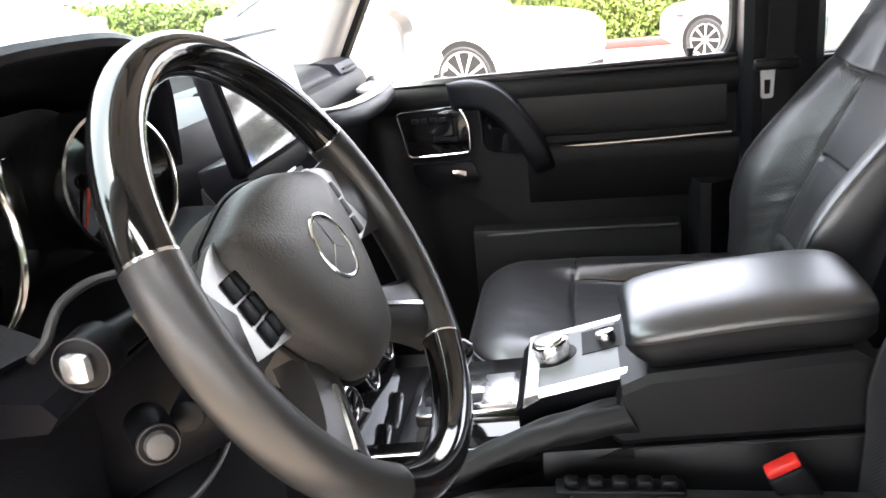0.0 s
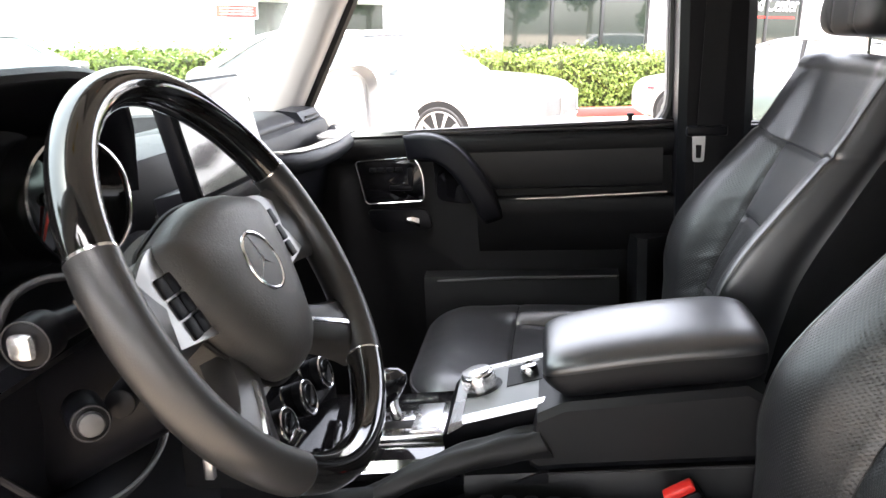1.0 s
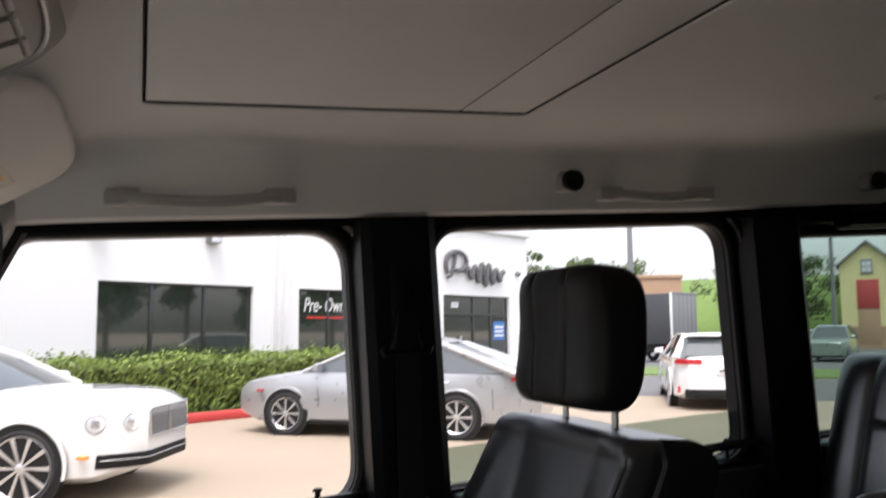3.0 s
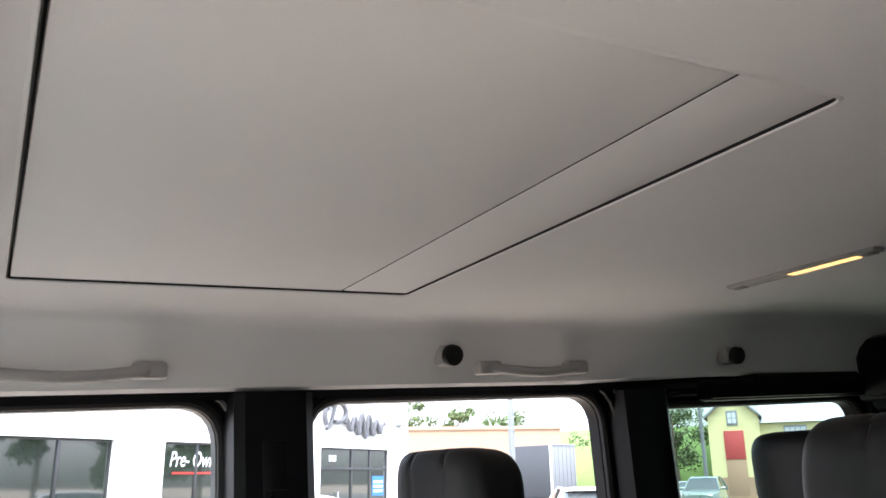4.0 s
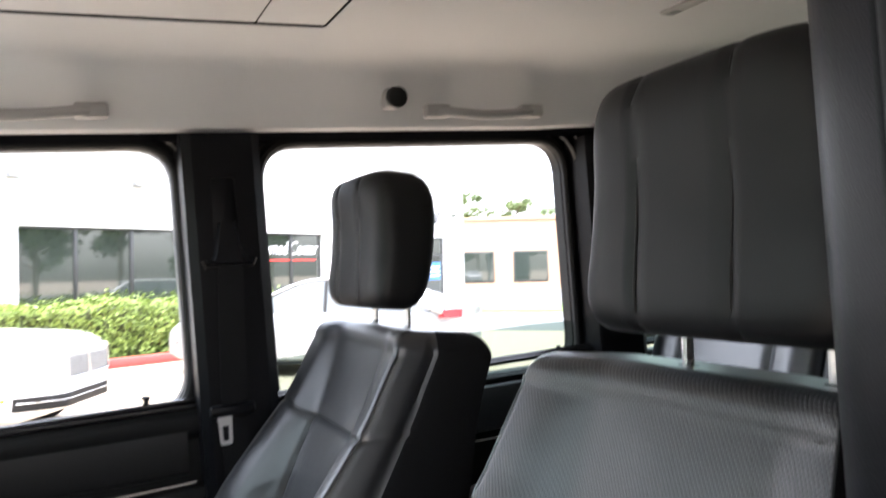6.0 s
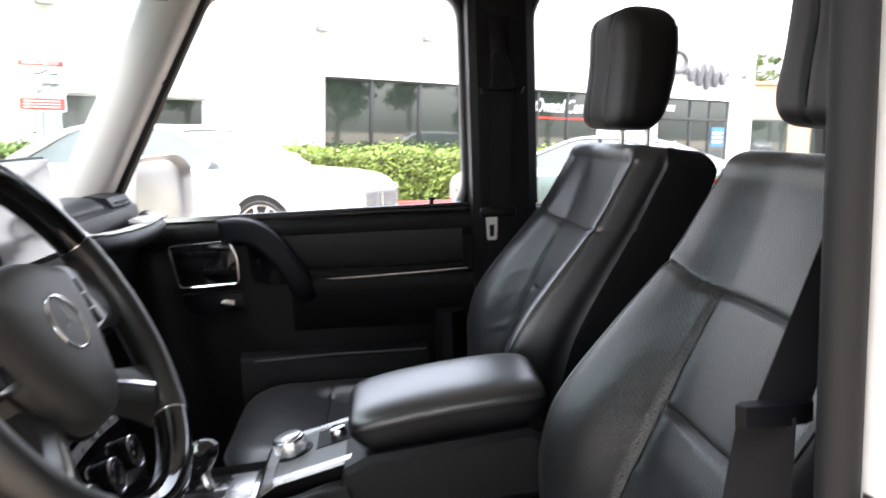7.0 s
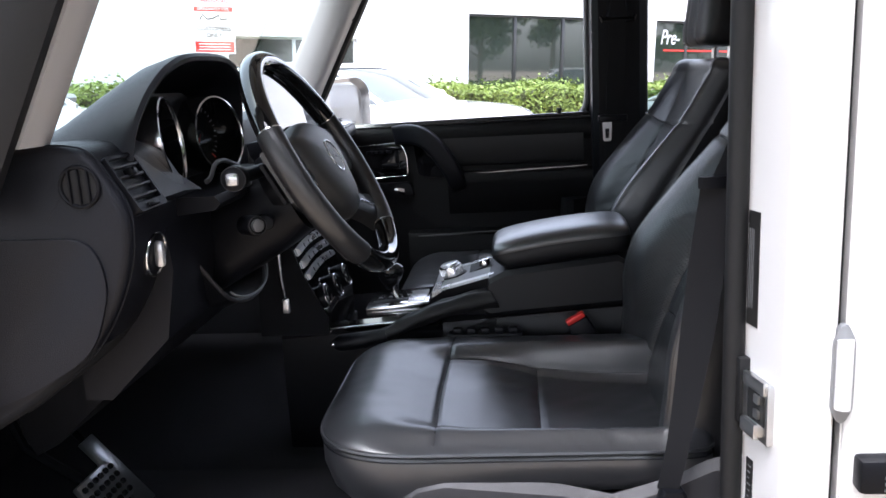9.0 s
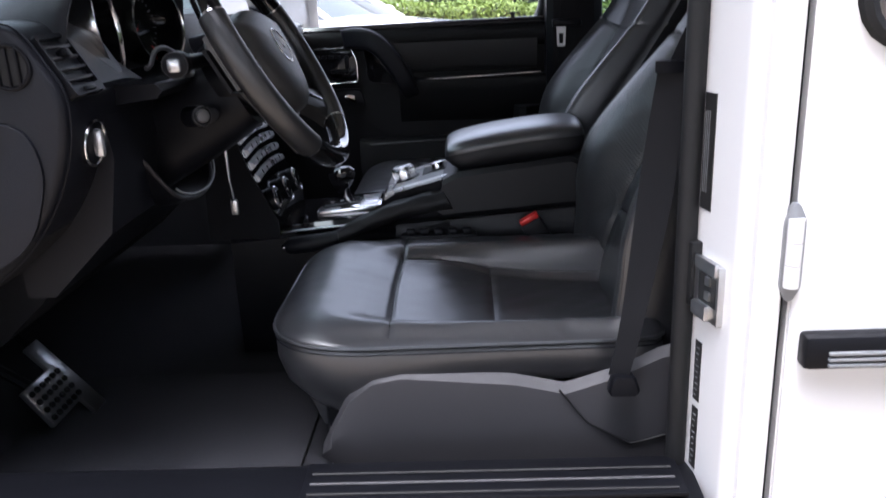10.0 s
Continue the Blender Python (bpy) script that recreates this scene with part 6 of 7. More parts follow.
hp = rounded([(0.670, 1.040), (0.676, 1.040), (0.6845, 1.056), (0.6845, 1.132), (0.676, 1.150), (0.670, 1.150), (0.6615, 1.132), (0.6615, 1.056)], 0.005, 3)
part("hinge_pocket", prism(hp, "y", 0.0915, 0.100, 0.001), GREYPL, rdr, "grey hinge pocket")
for k in range(3):
    part("hinge", tube([(0.673, 0.0895, 1.058 + 0.0255 * k), (0.673, 0.0895, 1.0828 + 0.0255 * k)], 0.0085, 18), WHITEPAINT, rdr, "white exposed door hinge barrel")
side_shell(-1)
single("cant_rail_near", prism([(0.30, 1.788), (0.14, 1.775), (0.14, 1.96), (0.29, 1.96)], "x", -0.1, 2.7), PLASTIC, "black rail above the door opening", "trim", kind="structure")
sp = thing("scuff_plate", "dark ribbed scuff plate on the door sill", "scuff plate", at=pose(0.04, 0.05, -0.043))
part("plate", box(0.12, 0.60, 0.118, 0.20, 0.811, 0.818, 0.002), PLASTIC, sp)
for k in range(3):
    part("rib", tube([(0.13, 0.128 + 0.022 * k, 0.819), (0.59, 0.128 + 0.022 * k, 0.819)], 0.0022, 6), DARKGREY if k == 1 else RUBBER, sp)
# driver's belt
db = thing("seat_belt", "black driver's seat belt running down to the sill", "seat belt", "front seat belts", at=pose(0.045, 0.035, -0.018))
part("belt_guide", loft([[(0.592 + a * 0.024, 0.283 + b * 0.007, z) for a, b in ((-1, 0), (-0.8, -0.8), (0, -1), (0.9, -0.8), (1.2, 0), (0.9, 0.8), (0, 1), (-0.8, 0.8))] for z in (1.279, 1.281, 1.291, 1.293)]), PLASTIC, db, "black belt guide loop")
rows = []
for i in range(30):
    t = i / 29
    z = 1.284 - 0.40 * t
    x = 0.589 - 0.025 * t - 0.032 * t * t
    w = 0.0165 + 0.003 * math.sin(t * 5)
    y = 0.283 - 0.012 * step(t, 0.6, 1) + 0.004 * math.sin(t * 6)
    tw = 0.35 + 0.25 * math.sin(t * 4)
    rows.append([(x - w, y + w * tw, z), (x + w, y - w * tw, z), (x + w, y - w * tw - 0.0015, z), (x - w, y + w * tw - 0.0015, z)])
part("webbing", loft(rows), WEBBING, db)
part("webbing", loft([[(x - w, y, z), (x + w, y, z), (x + w, y - 0.0015, z), (x - w, y - 0.0015, z)] for x, y, z, w in ((0.712, 0.315, 1.56, 0.017), (0.664, 0.308, 1.42, 0.017), (0.603, 0.292, 1.285, 0.019))]), WEBBING, db)
part("lower_anchor", loft([[(x, y, z) for x, y in rounded([(0.518 - k, 0.256), (0.558 + k, 0.256), (0.554 + k, 0.288), (0.522 - k, 0.288)], 0.010, 3)] for z, k in ((0.858, 0.0), (0.864, 0.003), (0.880, -0.002), (0.885, -0.006))]), PLASTIC, db, "black belt end cover")
# pedals
pd = thing("brake_pedal", "brake pedal with perforated steel pad and rubber studs", "pedal")
PM = Matrix.Translation((-0.365, 0.585, 0.712)) @ Matrix.Rotation(radians(-35), 4, "Y")
part("pad", box(-0.008, 0.004, -0.055, 0.055, -0.04, 0.04, 0.003, 2, PM), STEEL, pd)
for a in range(6):
    for b2 in range(4):
        part("stud", disc(PM @ Vector((0.004, -0.045 + 0.018 * a, -0.028 + 0.018 * b2)), PM.to_3x3() @ Vector((1, 0, 0)), 0.0055, 0.005, 10, 0.001), RUBBER, pd)
part("arm", tube([PM @ Vector((-0.008, 0, 0)), (-0.50, 0.58, 0.80), (-0.56, 0.58, 0.98)], 0.010, 8), PLASTIC, pd)
ac = thing("accelerator_pedal", "narrow steel accelerator pedal", "pedal")
AM = Matrix.Translation((-0.375, 0.652, 0.715)) @ Matrix.Rotation(radians(-40), 4, "Y")
part("pad", box(-0.006, 0.004, -0.022, 0.022, -0.085, 0.085, 0.003, 2, AM), STEEL, ac)
part("arm", tube([AM @ Vector((-0.006, 0, 0)), (-0.50, 0.70, 0.80), (-0.58, 0.70, 0.95)], 0.008, 8), PLASTIC, ac)
mt = thing("floor_mat", "black carpet driver's floor mat", "floor mat")
part("mat", box(-0.42, 0.10, 0.27, 0.78, 0.641, 0.650, 0.004), CARPET, mt)

# ---- the lot outside, in the upright world ----
CONCRETE = mat("tan_concrete", (0.285, 0.232, 0.172), 0.85, bump=0.3, bump_scale=60, vary=0.14, vary_scale=0.5)
WALLWHITE = mat("white_painted_wall", (0.72, 0.72, 0.715), 0.7, bump=0.1, bump_scale=40, vary=0.03, vary_scale=0.7)
DARKGLASS = mat("dark_shop_glass", (0.026, 0.034, 0.028), 0.03, vary=0.45, vary_scale=0.7, rough_vary=0.01, spec=1.0, coat=1.0)
REDCURB = mat("red_painted_kerb", (0.50, 0.05, 0.045), 0.6, vary=0.25, vary_scale=8)
MULLION = mat("dark_bronze_frame", (0.03, 0.03, 0.03), 0.4)
TREELEAF = mat("tree_leaves", (0.075, 0.110, 0.032), 0.6, vary=0.6, vary_scale=3)
LEAF = mat("hedge_leaves", (0.145, 0.205, 0.035), 0.55, vary=0.6, vary_scale=5)
TWIG = mat("hedge_twigs", (0.05, 0.06, 0.02), 0.9, vary=0.3, vary_scale=10)
SIGNGREY = mat("dark_grey_sign", (0.09, 0.09, 0.095), 0.4)
CARGLASS = mat("car_glass", (0.055, 0.066, 0.070), 0.03, vary=0.2, vary_scale=2, rough_vary=0.01, spec=0.8)
PAINTW = mat("white_paint", (0.74, 0.74, 0.735), 0.2, vary=0.02, coat=1.0)
PAINTS = mat("silver_paint", (0.36, 0.365, 0.375), 0.3, metal=0.5, vary=0.04, coat=1.0)
PAINTG = mat("pale_green_paint", (0.20, 0.25, 0.22), 0.3, metal=0.4, vary=0.04, coat=1.0)
TYRE = mat("tyre_rubber", (0.018, 0.018, 0.019), 0.75, bump=0.2, bump_scale=80)
ALLOY = mat("bright_alloy", (0.62, 0.62, 0.63), 0.3, metal=0.9)
TAILRED = mat("red_lamp_glass", (0.45, 0.02, 0.03), 0.15, coat=1.0)
LAMPCLEAR = mat("clear_lamp_glass", (0.55, 0.57, 0.6), 0.1, coat=1.0)
ASPHALT = mat("grey_asphalt", (0.11, 0.11, 0.11), 0.9, bump=0.3, bump_scale=50, vary=0.15, vary_scale=0.6)
GRASS = mat("grass_lawn", (0.10, 0.16, 0.035), 0.9, bump=0.6, bump_scale=30, vary=0.3, vary_scale=1.5)
BRICK = mat("tan_brick", (0.34, 0.22, 0.14), 0.85, bump=0.3, bump_scale=20, vary=0.15, vary_scale=1.5)
YELLOW = mat("pale_yellow_siding", (0.62, 0.55, 0.28), 0.7, vary=0.06, vary_scale=0.8)
REDDOOR = mat("red_shutter", (0.40, 0.055, 0.05), 0.6, vary=0.1)
GREYROOF = mat("grey_roof", (0.22, 0.22, 0.23), 0.7, vary=0.1)
BARK = mat("tree_bark", (0.12, 0.09, 0.065), 0.9, bump=0.5, bump_scale=20)
BLUESIGN = mat("blue_sign", (0.04, 0.16, 0.42), 0.5)


def ground_sheet():
    bm = bmesh.new()
    bm.faces.new([bm.verts.new(p) for p in ((-500, -500, 0), (500, -500, 0), (500, 500, 0), (-500, 500, 0))])
    return bm


single("ground", ground_sheet(), CONCRETE, "tan concrete parking lot", "ground", kind="structure", car=False)
ROADM = Matrix.Translation((17.5, 16.2, 0)) @ Matrix.Rotation(radians(-47), 4, "Z")
single("road", box(-60, 60, -4.0, 4.0, -0.2, 0.006, 0.0, 1, ROADM), ASPHALT, "grey asphalt road beyond the lot", "road", kind="structure", car=False)
single("lawn", box(-60, 60, 4.3, 9.5, -0.2, 0.05, 0.0, 1, ROADM), GRASS, "strip of green lawn beyond the road", "lawn", kind="structure", car=False)
single("far_yard", box(-80, 80, 9.6, 60, -0.2, 0.012, 0.0, 1, ROADM), ASPHALT, "grey asphalt yard across the road", "road", kind="structure", car=False)

WALLM = Matrix.Translation((-0.40, 18.2, 0)) @ Matrix.Rotation(radians(27), 4, "Z")


def text_on(body, size, material, parent, m, name="lettering", shear=0.0):
    cu = bpy.data.curves.new(name, "FONT")
    cu.body, cu.size, cu.extrude, cu.shear = body, size, 0.006, shear
    cu.align_x, cu.align_y = "CENTER", "CENTER"
    cu.materials.append(material)
    ob = new(name, cu)
    ob.parent = parent
    ob.matrix_basis = m
    return ob


sh = thing("showroom", "white painted showroom with dark shop windows", "building", car=False, at=WALLM)
# outer wall in pieces round the openings
WINDOWS = [(-5.4, -2.65, 0.9, 2.07), (0.0, 3.82, 0.75, 2.67), (5.2, 8.4, 0.75, 2.67), (10.75, 14.1, 0.0, 2.67)]
edge = -30
for h in WINDOWS:
    part("wall", box(edge, h[0], 0, 0.3, 0, 4.75, 0.0), WALLWHITE, sh)
    if h[2] > 0:
        part("wall", box(h[0], h[1], 0, 0.3, 0, h[2], 0.0), WALLWHITE, sh)
    part("wall", box(h[0], h[1], 0, 0.3, h[3], 4.75, 0.0), WALLWHITE, sh)
    edge = h[1]
part("wall", box(edge, 15.15, 0, 0.3, 0, 4.75, 0.0), WALLWHITE, sh)
part("side_wall", box(14.85, 15.15, 0.3, 14, 0, 4.75, 0.0), WALLWHITE, sh)
part("parapet", box(-30.1, 15.3, -0.10, 0.38, 4.75, 4.98, 0.02), WALLWHITE, sh, "white parapet band")
part("roof", box(-30, 15.1, 0.3, 14, 4.4, 4.5, 0.0), GREYROOF, sh)
for u in (4.35, 4.55, 4.75, 9.4, 9.6):
    part("pilaster", box(u, u + 0.1, -0.05, 0.0, 0, 4.75, 0.01), WALLWHITE, sh)
for x0, x1, z0, z1, muls in ((-5.4, -2.65, 0.9, 2.07, (-4.0,)), (0.0, 3.82, 0.75, 2.67, (1.245, 2.55)), (5.2, 8.4, 0.75, 2.67, (6.25, 7.3)), (10.75, 14.1, 0.0, 2.67, (12.3, 13.2))):
    w = part("window", frame_ring([(x0, z0), (x1, z0), (x1, z1), (x0, z1)], [(x0 + 0.05, z0 + 0.05), (x1 - 0.05, z0 + 0.05), (x1 - 0.05, z1 - 0.05), (x0 + 0.05, z1 - 0.05)], "y", 0.10, 0.18), MULLION if x0 > -1 else WALLWHITE, sh, "shop window in a dark frame" if x0 > -1 else "window in a white frame")
    edges = [x0 + 0.05, *muls, x1 - 0.05]
    for a, b in zip(edges, edges[1:]):
        part("pane", box(a, b, 0.13, 0.14, z0 + 0.05, z1 - 0.05, 0.0, 1, Matrix.Rotation(0.0006 * math.sin(a * 7), 4, "Z")), DARKGLASS, w)
    for mx in muls:
        part("mullion", box(mx - 0.035, mx + 0.035, 0.09, 0.17, z0 + 0.05, z1 - 0.05, 0.004), MULLION if x0 > -1 else WALLWHITE, w)
pm = Matrix.Rotation(radians(90), 4, "X")
text_on("Pre- Owned Center", 0.42, WHITEMARK, sh, Matrix.Translation((6.85, 0.115, 2.25)) @ pm @ Matrix.Diagonal((0.82, 1.25, 1, 1)), "window_lettering", 0.25)
part("underline", box(5.55, 8.2, 0.116, 0.125, 1.92, 1.965, 0.0), REDMARK, sh, "red underline")
for k in range(3):
    part("number_bar", box(11.25 + 0.12 * k, 11.33 + 0.12 * k, 0.112, 0.12, 2.28, 2.46, 0.0), WHITEMARK, sh)
part("transom", box(10.8, 14.05, 0.08, 0.17, 2.02, 2.10, 0.004), MULLION, sh)
part("door_handle_bar", box(11.6, 11.65, 0.04, 0.07, 0.9, 1.4, 0.005), STEEL, sh)
bs = part("window_sticker", box(13.35, 13.95, 0.11, 0.12, 1.25, 1.85, 0.0), BLUESIGN, sh, "blue and white window sticker")
for k in range(3):
    part("sticker_bar", box(13.42, 13.88, 0.102, 0.109, 1.36 + 0.14 * k, 1.43 + 0.14 * k, 0.0), WHITEMARK, bs)
# the name over the entrance, as plain strokes
def stroke(pts, r):
    return tube([(x, -0.10, z) for x, z in pts], r, 8, False, None, 1.0)
def curl(cx, cz, rx, rz, a0, a1, n=14):
    return [(cx + rx * math.cos(radians(a0 + (a1 - a0) * i / n)), cz + rz * math.sin(radians(a0 + (a1 - a0) * i / n))) for i in range(n + 1)]
sg = part("name_sign", stroke([(11.25, 3.95), (11.15, 3.6), (11.0, 3.25), (10.85, 3.2)], 0.055), SIGNGREY, sh, "dark grey flowing sign shapes")
for pts in (curl(11.30, 3.72, 0.46, 0.30, 170, -100), curl(11.02, 3.6, 0.25, 0.35, 60, 230), [(11.7 + 2.0 * t, 3.40 - 0.05 * t + (0.16 + 0.20 * math.sin(math.pi * t) ** 3) * math.sin(t * 34)) for t in np.linspace(0, 1, 70)]):
    part("sign_stroke", stroke(pts, 0.07), SIGNGREY, sg)
for u in (-5.6, -2.9, -0.1, 2.63):
    l = part("wall_lamp", box(u - 0.16, u + 0.16, -0.22, -0.02, 3.62, 3.84, 0.03), GREYPL, sh, "grey boxy wall lamp")
    part("lamp_glass", box(u - 0.12, u + 0.12, -0.235, -0.215, 3.63, 3.76, 0.01), LAMPCLEAR, l)
part("camera_dome", disc((14.5, -0.05, 3.5), (0, -1, -0.6), 0.09, 0.12, 16, 0.04), GREYPL, sh)

# planting bed: kerb and hedge
BEDM = Matrix.Translation((0.6, 16.2, 0)) @ Matrix.Rotation(radians(27), 4, "Z")
single("kerb", box(-16, 6.6, -1.25, -1.05, 0, 0.16, 0.03, 2, BEDM), REDCURB, "red painted concrete kerb", "kerb", kind="structure", car=False)
single("kerb_end", box(6.4, 6.6, -1.05, 1.0, 0, 0.16, 0.03, 2, BEDM), REDCURB, "red painted concrete kerb end", "kerb", kind="structure", car=False)
single("bed_soil", box(-16, 6.4, -1.05, 1.7, 0, 0.12, 0.0, 1, BEDM), TWIG, "dark soil of the planting bed", "planting bed", kind="structure", car=False)


def leaf_cloud(n, inside, size, seed, core=None):
    """Many small bent leaves; inside(rng) gives a place and an outward way."""
    rng = random.Random(seed)
    verts, faces = [], []
    for _ in range(n):
        p, o = inside(rng)
        d = (o * 0.7 + Vector((rng.uniform(-1, 1), rng.uniform(-1, 1), rng.uniform(-0.4, 1)))).normalized()
        s = d.orthogonal().normalized()
        s = (Matrix.Rotation(rng.uniform(0, 6.28), 3, d) @ s)
        t = d.cross(s)
        L = size * rng.uniform(0.6, 1.4)
        k = len(verts)
        verts += [p - s * L * 0.5, p + t * L * 0.3 + d * L * 0.12, p + s * L * 0.5, p - t * L * 0.3 + d * L * 0.12]
        faces += [(k, k + 1, k + 2), (k, k + 2, k + 3)]
    me = bpy.data.meshes.new("leaves")
    me.from_pydata([tuple(v) for v in verts], [], faces)
    return me


def mesh_part(name, me, material, parent=None, label=""):
    me.materials.append(material)
    ob = new(name, me)
    if parent is not None:
        ob.parent = parent
    if label:
        ob["label"] = label
    return ob


def hedge_place(rng):
    u = rng.uniform(-11, 6.0)
    a = rng.random()
    w, h = 0.62, 1.12 + 0.10 * noise.noise(Vector((u * 0.9, 0, 0))) + 0.06 * noise.noise(Vector((u * 3.1, 2, 0)))
    if rng.random() < 0.45:
        v = rng.uniform(-w, w)
        z, o = h - 0.10 * (v / w) ** 4 + rng.uniform(-0.10, 0.05) + (rng.uniform(0, 0.17) if rng.random() < 0.10 else 0), Vector((0, 0, 1))
    else:
        z = rng.uniform(0.12, h)
        v = -w * (1 - 0.15 * (z / h - 0.5) ** 2) + 0.10 * noise.noise(Vector((u * 2.3, z * 2.3, 5))) + rng.uniform(-0.05, 0.07)
        o = Vector((0, -1, 0.2))
    return BEDM @ Vector((u, v, z)), BEDM.to_3x3() @ o


hd = thing("hedge", "clipped green boxwood hedge along the wall", "hedge", kind="stuff", car=False)
mesh_part("leaves", leaf_cloud(26000, hedge_place, 0.075, 3), LEAF, hd)
part("twigs", box(-11, 6.0, -0.5, 0.5, 0.1, 1.0, 0.08, 2, BEDM), TWIG, hd)


# ---- parked cars ----
def wheel_on(parent, x, y, r, side, spokes=10, tyre=0.08):
    """side -1: the car's right. tyre: its height over the rim."""
    w = part("wheel", tube([Vector((x, y, r)) + Vector((math.cos(q), 0, math.sin(q))) * (r - 0.055) for q in (2 * math.pi * j / 36 for j in range(36))], 0.062, 12, True, None, 1.7), TYRE, parent, "black tyre on a bright alloy rim")
    yo = y + side * 0.085
    part("rim", loft([[Vector((x + rr * math.cos(q), yo + side * d, r + rr * math.sin(q))) for q in (2 * math.pi * j / 36 for j in range(36))] for rr, d in ((r - tyre - 0.02, -0.09), (r - tyre - 0.005, 0.0), (r - tyre + 0.006, 0.010), (r - tyre + 0.012, 0.0))], False), ALLOY, w)
    part("side_wall", loft([[Vector((x + rr * math.cos(q), yo + side * d, r + rr * math.sin(q))) for q in (2 * math.pi * j / 36 for j in range(36))] for rr, d in ((r - tyre + 0.008, -0.01), (r - tyre + 0.02, 0.006), (r - 0.035, 0.012), (r - 0.015, -0.01))], False), TYRE, w)
    part("hub_dark", disc((x, yo - side * 0.07, r), (0, side, 0), r - tyre - 0.01, 0.02, 28), RUBBER, w)
    part("hub", disc((x, yo - side * 0.03, r), (0, side, 0), 0.05, 0.035, 16, 0.008), ALLOY, w)
    for k in range(spokes):
        a = 2 * math.pi * k / spokes
        c, s = math.cos(a), math.sin(a)
        R = r - tyre - 0.004
        ring_pts = []
        for q, wd in ((0.04, 0.015), (0.6 * R, 0.024), (R, 0.034)):
            ring_pts.append([Vector((x + c * q - s * wd * e, yo + side * d, r + s * q + c * wd * e)) for e, d in ((-1, -0.02), (-0.6, 0.004), (0.6, 0.004), (1, -0.02))])
        part("spoke", loft(ring_pts), ALLOY, w)
    return w


